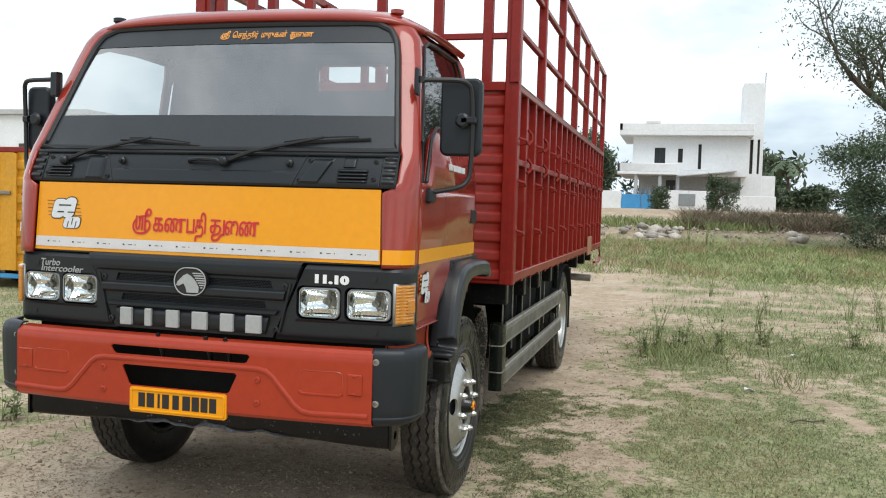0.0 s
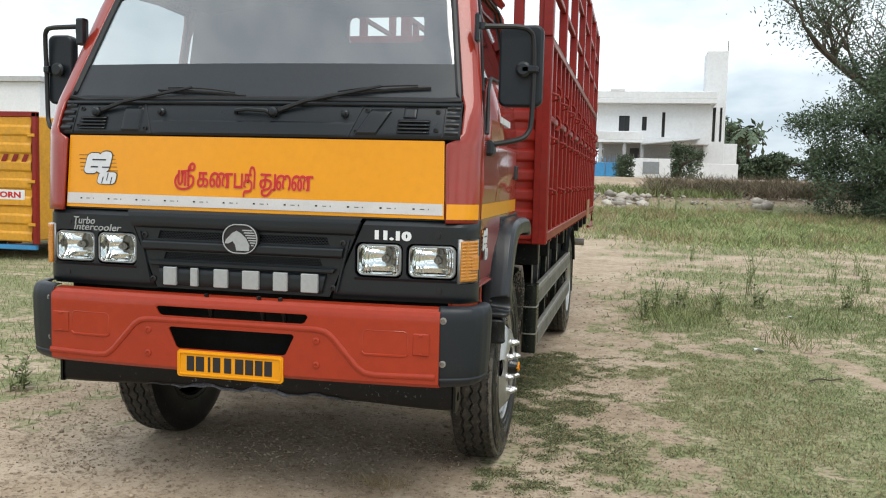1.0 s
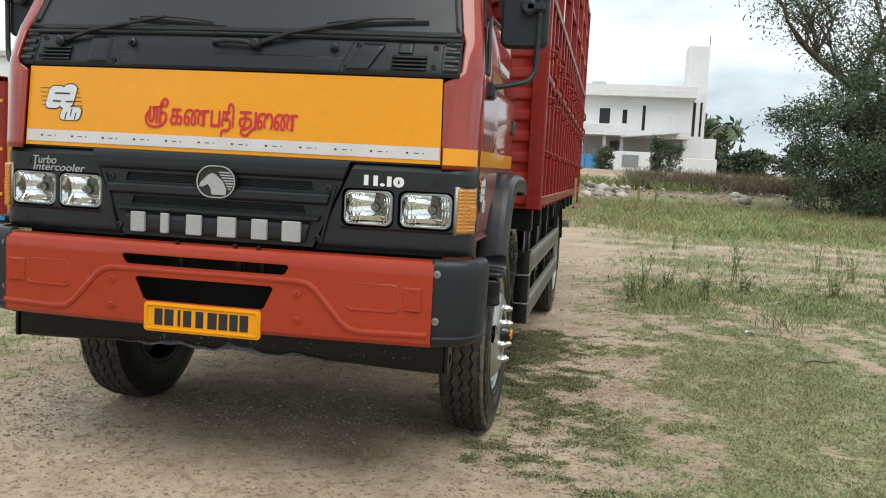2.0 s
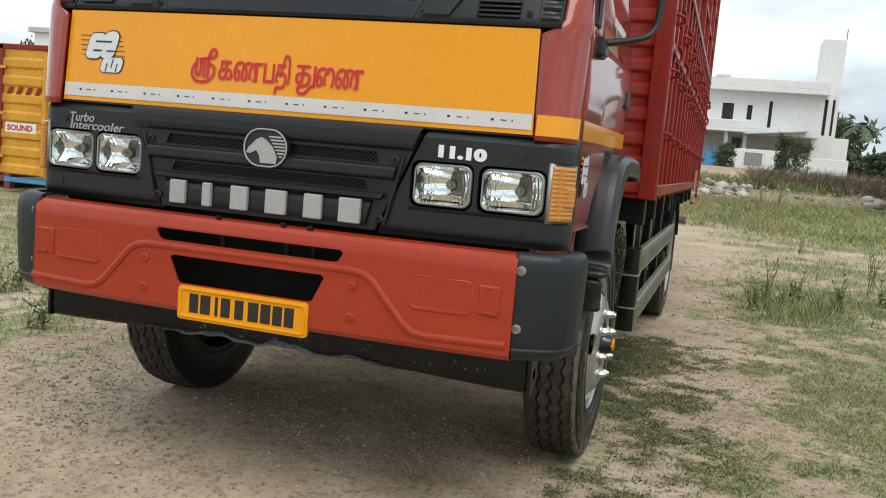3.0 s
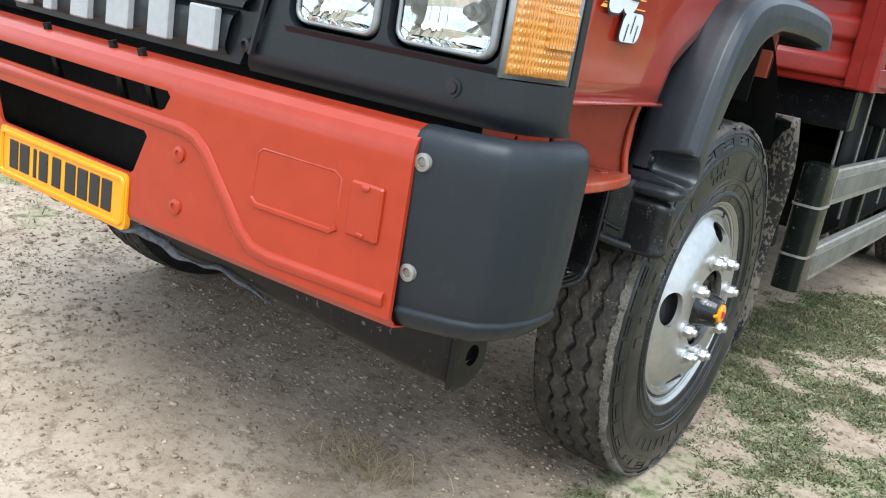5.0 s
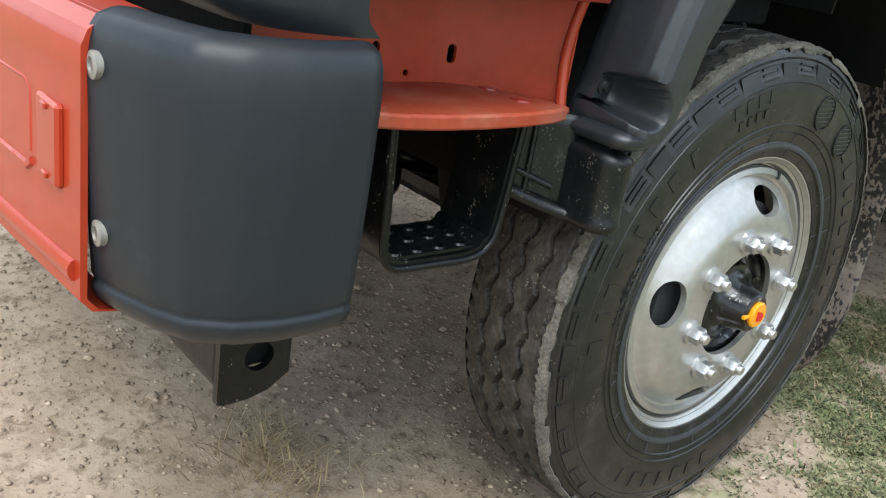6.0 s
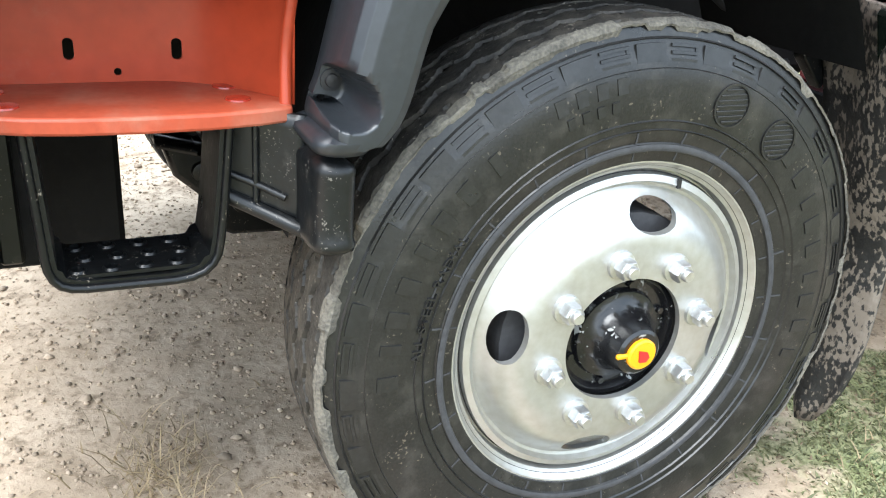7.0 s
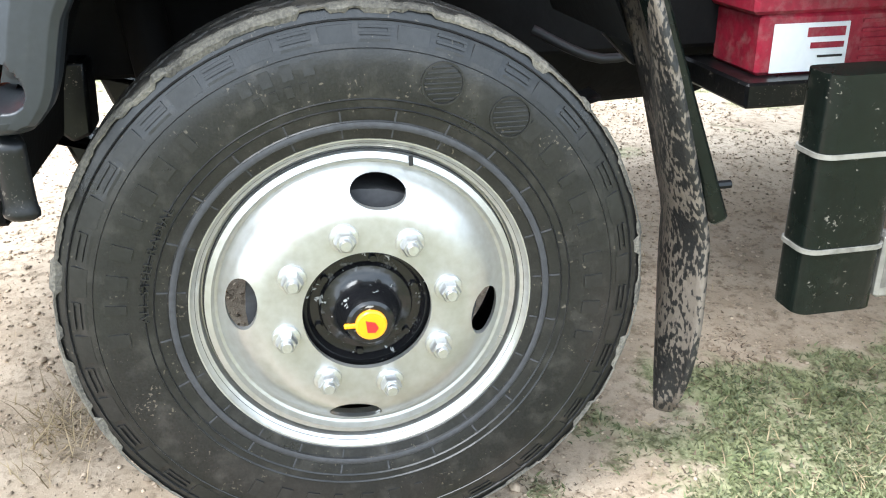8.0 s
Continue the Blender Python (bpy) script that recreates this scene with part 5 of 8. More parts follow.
        fine_cross += [(ax + (bx - ax) * q / steps, an + (bn - an) * q / steps) for q in range(steps)]
    vs, fs = [], []
    ks = len(fine_spine)
    for i, (y, z) in enumerate(fine_spine):
        a, b = fine_spine[max(0, i - 1)], fine_spine[min(ks - 1, i + 1)]
        t = Vector((0, b[0] - a[0], b[1] - a[1])).normalized()
        nrm = Vector((0, -t.z, t.y))
        at_i = i / 12
        fat = float(np.interp(at_i, [0, 1, 2, 3, 4], [0.45, 0.75, 0.9, 0.97, 1.0]))
        deep = 1 + 0.75 * min(1, max(0, (at_i - 4) / 2)) * min(1, max(0, (9 - at_i) / 2))
        for cx, cn in fine_cross:
            p = Vector((cx, y, z)) + nrm * cn * fat * (deep if cn < -0.03 else 1)
            # hollow round the bolt
            e = ((p.y - 0.734) / 0.044) ** 2 + ((p.z - 0.918 - 0.25 * (0.75 - p.y)) / 0.037) ** 2
            hollow = (1 - smooth_step(0.35, 1.0, e)) * (1 if cn > -0.05 else 0)
            if p.x > 1.034:
                p.x -= hollow * (p.x - 1.034)
            vs.append((sd * p.x, p.y, p.z))
    kk = len(fine_cross)
    for i in range(ks - 1):
        for j in range(kk):
            fs.append((i * kk + j, i * kk + (j + 1) % kk, (i + 1) * kk + (j + 1) % kk, (i + 1) * kk + j))
    fs += [tuple(range(kk)), tuple((ks - 1) * kk + j for j in range(kk))]
    slot = Shape().prism([(0.738 + 0.018 * math.cos(w), 0.9005 + 0.006 * math.sin(w) - 0.004 * math.cos(w)) for w in np.linspace(0, 2 * math.pi, 17)[:-1]], "x", sd * 1.0, sd * 1.09)
    mg = part("mudguard", cut(Shape().add(vs, fs), [slot]), GUARD, truck, "glossy dark grey plastic wheel-arch mudguard", smooth=60)
    part("mudguard_plate", Shape().box(sd * 1.035, sd * 1.052, 0.90, 1.55, 1.24, 1.345, 0.01), GREY_PLASTIC, mg)
    for y in (0.97, 1.45):
        part("plate_screw", Shape().lathe([(0.009, 0), (0.008, 0.004)], (sd * 1.053, y, 1.325), "x", 10, sign=sd), SEAL, mg)
    # bracket under the mudguard tip
    def loft(secs, n=6):
        """A body through level rounded outlines (x0, x1, y0, y1, z, r)."""
        sh = Shape()
        for x0, x1, y0, y1, z, r in secs:
            ol = rounded(x0, x1, y0, y1, r, n)
            sh.v += [(sd * u, v, z) for u, v in ol]
        k = len(ol)
        for i in range(len(secs) - 1):
            sh.f += [(i * k + j, i * k + (j + 1) % k, (i + 1) * k + (j + 1) % k, (i + 1) * k + j) for j in range(k)]
        sh.f += [tuple(range(k)), tuple((len(secs) - 1) * k + j for j in range(k))]
        return sh
    def plate(u, v):
        y = 0.622 + 0.090 * u
        return (sd * (0.982 + 0.052 * u ** 1.5), y, 0.880 - v * (0.880 - (0.762 - 0.036 * u)))
    bk = part("mudguard_bracket", Shape().grid(plate, 10, 8), SLEEVE, truck, "chipped black mudguard bracket", thick=0.010)
    for u in (0.42,):
        part("bracket_rib", Shape().tube([tuple(Vector(plate(u, v)) + Vector((sd * 0.002, -0.001, 0))) for v in (0.02, 0.35, 0.7, 0.97)], 0.0045, 8), SLEEVE, bk, smooth=60)
    part("bracket_ledge", Shape().tube([tuple(Vector(plate(u, 0.70 + 0.08 * u)) + Vector((sd * 0.002, 0, 0))) for u in (0.02, 0.3, 0.5, 0.78)], 0.005, 8), SLEEVE, bk, smooth=60)
    def wedge(secs):
        """A body through level outlines that widen outwards: (growth, z)."""
        sh = Shape()
        for g, z in secs:
            ol = [(0.990, 0.704), (1.050, 0.704), (1.085, 0.705), (1.101, 0.708), (1.111, 0.716), (1.115, 0.728), (1.115, 0.744), (1.111, 0.753), (1.102, 0.757), (1.085, 0.752), (1.040, 0.734), (0.992, 0.716)]
            cx, cy = 1.06, 0.728
            sh.v += [(sd * (cx + (x - cx) * (1 + g * 1.2)), cy + (y - cy) * (1 + g * 2.2), z) for x, y in ol]
        k = len(ol)
        for i in range(len(secs) - 1):
            sh.f += [(i * k + j, i * k + (j + 1) % k, (i + 1) * k + (j + 1) % k, (i + 1) * k + j) for j in range(k)]
        sh.f += [tuple(range(k)), tuple((len(secs) - 1) * k + j for j in range(k))]
        return sh
    part("bracket_boot", wedge([(-0.30, 0.720), (-0.08, 0.722), (0.02, 0.727), (0.04, 0.734), (0.0, 0.741), (-0.01, 0.76), (0.0, 0.822), (0.01, 0.829), (-0.02, 0.836), (-0.18, 0.843), (-0.30, 0.848), (-0.32, 0.885)]), SLEEVE, bk, "chipped black plastic sleeve", smooth=50)
    part("bracket_lip", Shape().tube(curve([(sd * 0.984, 0.622, 0.766), (sd * 0.996, 0.652, 0.752), (sd * 1.020, 0.685, 0.739), (sd * 1.050, 0.712, 0.731), (sd * 1.085, 0.728, 0.730)]), 0.010, 12), SLEEVE, bk, "glossy moulded lip", smooth=60)
    part("guard_tip", loft([(1.0, 1.11, 0.718, 0.76, 0.850, 0.02), (0.985, 1.125, 0.706, 0.772, 0.854, 0.03), (0.977, 1.134, 0.700, 0.780, 0.864, 0.035), (0.978, 1.134, 0.702, 0.787, 0.872, 0.035), (0.990, 1.118, 0.716, 0.785, 0.879, 0.03)], 8), GUARD, mg, smooth=60)
    part("tip_bolt", Shape().lathe([(0.014, -0.004), (0.014, 0.003), (0.009, 0.0035), (0.008, 0.008), (0.002, 0.009)], (sd * 1.034, 0.745, 0.925), "x", 16, sign=sd), SEAL, mg, "black bolt")
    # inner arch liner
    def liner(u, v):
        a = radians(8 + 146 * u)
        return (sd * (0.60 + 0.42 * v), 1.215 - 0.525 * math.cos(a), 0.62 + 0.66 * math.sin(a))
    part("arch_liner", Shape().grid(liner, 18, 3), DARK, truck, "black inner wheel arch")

    # mud flap and its bar
    bar = part("flap_bar", Shape().box(-0.028, 0.028, -0.016, 0.016, -0.21, 0.24, 0.006, m=Matrix.Translation((sd * 1.032, 1.788, 0.79)) @ Euler((radians(21), 0, 0)).to_matrix().to_4x4()), GREEN_PAINT, truck, "dark green painted flap bar")
    part("flap_bolt", Shape().tube([(sd * 1.04, 1.85, 0.66), (sd * 1.04, 1.882, 0.66)], 0.008, 8), BLACK_PAINT, bar)
    def flap(u, v):
        z = 1.02 - 0.87 * v
        y = 1.712 + 0.13 * min(1, v * 1.9) + 0.014 * math.sin(u * 5 + v * 4)
        x = 0.86 + 0.05 * v * v + (0.215 - 0.10 * v * v) * (0.5 + (u - 0.5) * math.sqrt(max(0.04, 1 - max(0, (v - 0.62) / 0.385) ** 2))) + 0.012 * math.sin(v * 9)
        return (sd * x, y, z)
    part("mud_flap", Shape().grid(flap, 10, 24), MUD, truck, "mud-caked black rubber flap", thick=0.012)

# ---- wheels ----
def tread_shape(r=0.497):
    """The running face: four ribs between zigzag grooves, with slanting sipes and nicked shoulders."""
    zig = lambda a, ph: abs(((a / (2 * math.pi) * 46 + ph) % 1) * 2 - 1) - 0.5
    rnd = random.Random(9)
    na, nt, half = 460, 70, 0.098
    grooves = (-0.047, 0.0, 0.047)
    worn = [rnd.uniform(0, 0.0016) for _ in range(na)]
    vs = []
    for i in range(na):
        a = 2 * math.pi * i / na
        q = a / (2 * math.pi) * 46
        for j in range(nt + 1):
            t = -half + 2 * half * j / nt
            rr = r - 0.010 * (abs(t) / half) ** 3
            hit = False
            for k, g in enumerate(grooves):
                if abs(t - g - 0.015 * zig(a, 0.5 * (k % 2))) < 0.0042:
                    rr, hit = rr - 0.012, True
            if not hit:
                if (q + t * 14) % 1 < 0.11:
                    rr -= 0.0018
                if abs(t) > 0.080 and (q * 2) % 1 < 0.22:
                    rr -= 0.0045
                rr -= worn[(i + 7 * j) % na]
            vs.append((t, rr * math.cos(a), rr * math.sin(a)))
    w = nt + 1
    fs = [(i * w + j, i * w + j + 1, (i + 1) % na * w + j + 1, (i + 1) % na * w + j) for i in range(na) for j in range(nt)]
    return Shape().add(vs, fs)


def tyre_shape(r=0.497):
    """Both sidewalls, from the shoulder down to the bead."""
    s = Shape()
    prof = [(r - 0.010, 0.098), (r - 0.022, 0.104), (r - 0.040, 0.108), (0.445, 0.113), (0.440, 0.1155), (0.405, 0.1185), (0.365, 0.118), (0.330, 0.113), (0.318, 0.110), (0.316, 0.112), (0.306, 0.112), (0.304, 0.108), (0.288, 0.104), (0.275, 0.090)]
    for sg in (1, -1):
        s.lathe(prof, (0, 0, 0), "x", 96, caps=False, sign=sg)
    return s


def side_a(r):
    return float(np.interp(r, [0.288, 0.330, 0.365, 0.405, 0.445, 0.475], [0.104, 0.113, 0.118, 0.1185, 0.113, 0.104]))


def pad(s, a0, a1, r0, r1, lift=0.0022, n=4):
    """A raised pad on the outer sidewall between two angles and two radii."""
    k = len(s.v)
    for i in range(n + 1):
        a = radians(a0 + (a1 - a0) * i / n)
        for r in (r0, r1):
            for up in (0.0, lift):
                s.v.append((side_a(r) - 0.001 + up, r * math.cos(a), r * math.sin(a)))
    for i in range(n):
        o = k + 4 * i
        s.f += [(o + 1, o + 3, o + 7, o + 5), (o, o + 1, o + 5, o + 4), (o + 2, o + 6, o + 7, o + 3)]
    o = k + 4 * n
    s.f += [(k, k + 2, k + 3, k + 1), (o, o + 1, o + 3, o + 2)]


def build_wheel(name, dished):
    """A wheel about the origin, its outside towards +x."""
    if not dished:
        disc = [(0.292, 0.043), (0.297, 0.060), (0.292, 0.071), (0.284, 0.070), (0.277, 0.060), (0.271, 0.057), (0.2685, 0.040), (0.264, 0.040), (0.262, 0.057), (0.252, 0.060), (0.247, 0.050), (0.242, 0.048),
                (0.235, 0.053), (0.226, 0.064), (0.213, 0.079), (0.197, 0.091), (0.180, 0.0975), (0.163, 0.099), (0.108, 0.099), (0.108, 0.088), (0.16, 0.089), (0.195, 0.080), (0.215, 0.066), (0.235, 0.04), (0.245, 0.03), (0.262, -0.02), (0.278, -0.02)]
    else:
        disc = [(0.284, 0.088), (0.287, 0.104), (0.283, 0.114), (0.275, 0.113), (0.268, 0.10), (0.25, 0.09), (0.235, 0.06), (0.225, -0.01), (0.20, -0.035), (0.165, -0.04), (0.108, -0.04), (0.108, -0.052), (0.16, -0.052), (0.20, -0.047), (0.235, -0.02), (0.245, 0.05), (0.275, 0.05)]
    s = Shape()
    n = 96
    for r, a in disc:
        r *= 1.012 if r > 0.2 else 1.0
        s.v += [(a, r * math.cos(2 * math.pi * j / n), r * math.sin(2 * math.pi * j / n)) for j in range(n)]
    kd = len(disc)
    s.f = [(i * n + j, i * n + (j + 1) % n, ((i + 1) % kd) * n + (j + 1) % n, ((i + 1) % kd) * n + j) for i in range(kd) for j in range(n)]
    if not dished:
        cs = []
        for ang in (82, 172, 262, 352):
            a = radians(ang)
            c = Vector((0, 0.206 * math.cos(a), 0.206 * math.sin(a)))
            rad, tan = Vector((0, math.cos(a), math.sin(a))), Vector((0, -math.sin(a), math.cos(a)))
            ov = [c + tan * 0.046 * math.cos(w) + rad * 0.026 * math.sin(w) for w in np.linspace(0, 2 * math.pi, 29)[:-1]]
            cs.append(Shape().prism([(p.y, p.z) for p in ov], "x", 0.0, 0.2))
        s = cut(s, cs)
    w = part(name, s, SILVER, None, "silver painted steel wheel with black rubber tyre", smooth=32)
    part("tyre", tyre_shape(), RUBBER, w, "worn black tyre sidewalls", smooth=28)
    part("tread", tread_shape(), TREAD, w, "dusty worn tread with zigzag grooves", smooth=28)
    lug = Shape()
    rnd = random.Random(5)
    nn = 420
    notch, depth, reach = 0, 0.0, 0.0
    for i in range(nn):
        a = 2 * math.pi * i / nn
        if notch == 0:
            notch, depth, reach = rnd.randint(3, 9), rnd.choice((0.0, 0.002, 0.004, 0.008)), rnd.uniform(-0.005, 0.007)
        notch -= 1
        j = lambda q: rnd.uniform(-q, q)
        r0 = 0.479 + reach + j(0.001)
        for r, x in ((r0, 0.1042), (max(r0 + 0.003, 0.484 + j(0.001)), 0.1056 + j(0.0008)), (0.4890 - depth * 0.3, 0.1030 + j(0.001)), (0.4935 - depth * 0.6, 0.0970 + j(0.0015)), (0.4950 - depth * 0.6, 0.0900 + j(0.004))):
            lug.v.append((x, r * math.cos(a), r * math.sin(a)))
    for i in range(nn):
        for c in range(4):
            b, b2 = 5 * i + c, 5 * ((i + 1) % nn) + c
            lug.f.append((b, b + 1, b2 + 1, b2))
    part("scuffed_edge", lug, RUBBER_WORN, w, "scuffed pale tread edge", smooth=15)
    part("bead_band", Shape().lathe([(0.305, 0.1125), (0.308, 0.1140), (0.3125, 0.1140), (0.3155, 0.1130)], (0, 0, 0), "x", 72, caps=False), RUBBER_GREY, w, "grey ring on the sidewall")
    for r in (0.338, 0.352, 0.428, 0.468):
        part("sidewall_ridge", Shape().lathe([(r - 0.0022, side_a(r) - 0.001), (r, side_a(r) + 0.0025), (r + 0.0022, side_a(r) - 0.001)], (0, 0, 0), "x", 96, caps=False), RUBBER_PAD, w)
    m = Shape()
    for i in range(24):
        a = 15 * i + 4
        pad(m, a, a + 0.5, 0.290, 0.335, 0.0022, 1)
    part("bead_tick", m, RUBBER_GREY, w, "fine radial ticks")["kind"] = "stuff"
    m = Shape()
    for i in range(24):
        a = 15 * i
        pad(m, a, a + 6.2, 0.437, 0.462, 0.0032, 4)
        for q in range(3):
            pad(m, a + 7.6, a + 13.6, 0.437 + q * 0.010, 0.441 + q * 0.010, 0.0028, 4)
        pad(m, a + 7.6, a + 8.2, 0.437, 0.461, 0.0018, 1)
    part("sidewall_pattern", m, RUBBER_PAD, w, "raised sidewall blocks", smooth=20)["kind"] = "stuff"
    m = Shape()
    def block(a0, a1, r0, r1, lift=0.0045):
        """A plain raised bar in place of a moulded character."""
        pad(m, a0, a1, r0, r1, lift, 3)
    for c, count in ((158, 8), (262, 7), (18, 9)):
        for i in range(count):
            a = c + 7.4 * (i - count / 2)
            block(a, a + (3.4 if i % 3 else 2.2), 0.378, 0.410, 0.0032)
    for i in range(4):
        block(112 - 4.6 * i, 114.4 - 4.6 * i, 0.398, 0.421, 0.003)
        block(111 - 3.6 * i, 112.8 - 3.6 * i, 0.373, 0.389, 0.003)
    part("sidewall_relief", m, RUBBER_PAD, w, "raised plain bars", smooth=20)["kind"] = "stuff"
    for ang in (70, 52):
        a = radians(ang)
        c = (side_a(0.39) + 0.0005, 0.392 * math.cos(a), 0.392 * math.sin(a))
        part("sidewall_ring", Shape().lathe([(0.034, 0), (0.034, 0.002), (0.031, 0.002), (0.031, 0)], c, "x", 28, caps=False), RUBBER, w, "raised round mark")
        m = Shape()
        for q in range(7):
            h = -0.024 + q * 0.008
            l2 = math.sqrt(max(0, 0.029 ** 2 - h * h))
            m.box(c[0], c[0] + 0.0016, c[1] - l2, c[1] + l2, c[2] + h - 0.0015, c[2] + h + 0.0015, 0.0005)
        part("sidewall_stripe", m, RUBBER_PAD, w)["kind"] = "stuff"
    def on_arc(deg, r):
        def place(u, v, wd):
            a, rr = radians(deg) - u / r, r + v
            return (side_a(rr) + wd - 0.001, -rr * math.cos(math.pi - a), rr * math.sin(a))
        return place
    lettering("sidewall_lettering", "ALL STEEL RADIAL", 0.02, RUBBER_PAD, w, on_arc(178, 0.345), depth=0.0040, width=0.20, height=0.014, label="raised words ALL STEEL RADIAL")["kind"] = "stuff"
    if not dished:
        for o in w.children:
            o.matrix_basis = Matrix.Translation((-0.032, 0, 0)) @ Matrix.Diagonal((1, 1.012, 1.012, 1))
        part("ring_gap", Shape().lathe([(0.2690, 0.047), (0.2635, 0.047)], (0, 0, 0), "x", 72, caps=False), SEAL, w, "dark gap of the lock ring")
    base = 0.099 if not dished else -0.04
    for i in range(8):
        a = radians(103 - 45 * i + 0.0)
        c = (base, 0.1405 * math.cos(a), 0.1405 * math.sin(a))
        part("wheel_nut", Shape().lathe([(0.024, 0.0), (0.023, 0.006), (0.0175, 0.008)], c, "x", 20), NUT, w, "domed washer")
        part("wheel_nut", Shape().lathe([(0.018, 0.006), (0.018, 0.024), (0.015, 0.028), (0.0110, 0.028)], c, "x", 6), NUT, w, "plated hexagon nut")
        part("wheel_stud", Shape().lathe([(0.0105, 0.02), (0.0105, 0.035), (0.0085, 0.038)], c, "x", 14), NUT, w, "stud end")
    if not dished:
        hub = [(0.112, 0.05), (0.109, 0.080), (0.100, 0.082), (0.094, 0.070), (0.080, 0.070), (0.076, 0.080), (0.066, 0.082), (0.058, 0.086), (0.051, 0.093), (0.046, 0.112), (0.039, 0.138), (0.034, 0.142)]
        part("hub", Shape().lathe(hub, (0, 0, 0), "x", 48), HUB_BLACK, w, "black painted hub")
        for i in range(6):
            a = radians(20 + 60 * i)
            part("hub_bolt", Shape().lathe([(0.007, 0), (0.006, 0.006)], (0.072, 0.087 * math.cos(a), 0.087 * math.sin(a)), "x", 6), HUB_BLACK, w)
        part("hub_cap", Shape().lathe([(0.026, 0.138), (0.026, 0.147), (0.023, 0.150)], (0, 0, 0), "x", 28).box(0.138, 0.146, -0.044, 0.0, -0.004, 0.004, 0.002), YELLOW, w, "yellow painted grease cap")
        part("cap_dab", Shape().prism([(-0.009, 0.010), (0.006, 0.006), (0.011, -0.003), (0.006, -0.011), (-0.007, -0.010)], "x", 0.148, 0.153), RED_INK, w, "red paint dab")
        part("drum", Shape().lathe([(0.20, -0.06), (0.20, 0.05), (0.11, 0.062)], (0, 0, 0), "x", 36), RUBBER_GREY, w, "dusty grey brake drum")
        part("rim_slit", Shape().box(0.056, 0.0625, 0.083, 0.090, 0.236, 0.252, 0.001), SEAL, w, "slit in the lock ring")
    else:
        part("hub", Shape().lathe([(0.11, -0.06), (0.11, 0.02), (0.09, 0.06), (0.05, 0.08)], (0, 0, 0), "x", 36), HUB_BLACK, w)
    return w


WX, WY, WZ = 0.984, 1.225, 0.504
wheel = build_wheel("front_wheel", False)
wheel.parent = truck
wheel.matrix_basis = pose(WX, WY, WZ, 0, 0, 0)
other = copy_thing(wheel, pose(-WX + 0.06, WY - 0.05, WZ, 0, 0, 180))
rear = build_wheel("rear_wheel", True)
rear.parent = truck
rear.matrix_basis = pose(0.985, 5.38, 0.506)
copy_thing(rear, pose(-0.985, 5.38, 0.506, 0, 0, 180))
for sd in (1, -1):
    t = part("inner_tyre", tyre_shape(), RUBBER, truck, "inner twin tyre", smooth=28)
    t.matrix_basis = pose(sd * 0.70, 5.38, 0.506)
    part("tread", tread_shape(), TREAD, t, "dusty worn tread", smooth=28)

# ---- chassis ----
for sd in (1, -1):
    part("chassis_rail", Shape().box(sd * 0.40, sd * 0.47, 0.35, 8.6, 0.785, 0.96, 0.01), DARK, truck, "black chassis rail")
    s = Shape()
    for i in range(6):
        l = 0.62 - 0.07 * i
        s.add(*[(lambda pts: ([(sd * x, y, z) for y, z in pts for x in (0.44, 0.52)], [(2 * j, 2 * j + 1, 2 * j + 3, 2 * j + 2) for j in range(len(pts) - 1)]))([(1.215 + l * t, 0.60 - 0.018 * i + 0.10 * t * t) for t in np.linspace(-1, 1, 9)])][0])
    part("leaf_spring", s, BLACK_PAINT, truck, "stack of black leaf springs", thick=0.012)
    part("spring_hanger", Shape().prism([(0.665, 0.84), (0.668, 0.70), (0.695, 0.675), (0.735, 0.69), (0.745, 0.84)], "x", sd * 0.44, sd * 0.54), BLACK_PAINT, truck, "black spring hanger", bevel=0.008)
    part("shock_absorber", Shape().tube([(sd * 0.58, 0.95, 0.45), (sd * 0.56, 0.90, 0.68)], 0.035, 12).tube([(sd * 0.56, 0.90, 0.66), (sd * 0.54, 0.86, 0.98)], 0.045, 12), DARK, truck)
    part("cab_underside", Shape().box(sd * 0.30, sd * 0.50, 0.36, 0.532, 0.49, 0.95, 0.01), DARK, truck)
part("front_axle", Shape().tube([(-0.86, 1.214, 0.50), (-0.55, 1.214, 0.44), (0.55, 1.214, 0.44), (0.86, 1.214, 0.50)], 0.05, 10), BLACK_PAINT, truck, "black front axle beam")
part("steering_rod", Shape().tube([(-0.72, 1.42, 0.40), (0.72, 1.42, 0.40)], 0.02, 8), BLACK_PAINT, truck)
part("engine_block", Shape().box(-0.36, 0.36, 0.98, 1.75, 0.60, 1.05, 0.06), DARK, truck, "dark engine block")
part("radiator", Shape().box(-0.38, 0.38, 0.42, 0.50, 0.76, 1.25, 0.02), DARK, truck, "dark radiator")
for sd in (1, -1):
    gear = part("steering_box", Shape().prism([(0.615, 0.655), (0.645, 0.565), (0.70, 0.515), (0.71, 0.45), (0.76, 0.425), (0.90, 0.42), (0.97, 0.50), (0.97, 0.60), (0.80, 0.605), (0.70, 0.632)], "x", sd * 0.25, sd * 0.33), BLACK_PAINT, truck, "black cast steering box", bevel=0.012)
    for y, z in ((0.70, 0.575), (0.78, 0.50), (0.88, 0.53)):
        part("gear_bolt", Shape().lathe([(0.022, 0), (0.020, 0.012), (0.010, 0.014)], (sd * 0.33, y, z), "x", 12, sign=sd), BLACK_PAINT, gear)
part("gearbox", Shape().tube([(0, 1.7, 0.78), (0, 2.3, 0.76), (0, 2.5, 0.72)], [0.24, 0.2, 0.1], 14), DARK, truck)
part("prop_shaft", Shape().tube([(0, 2.4, 0.72), (0, 5.2, 0.56)], 0.05, 10), DARK, truck)
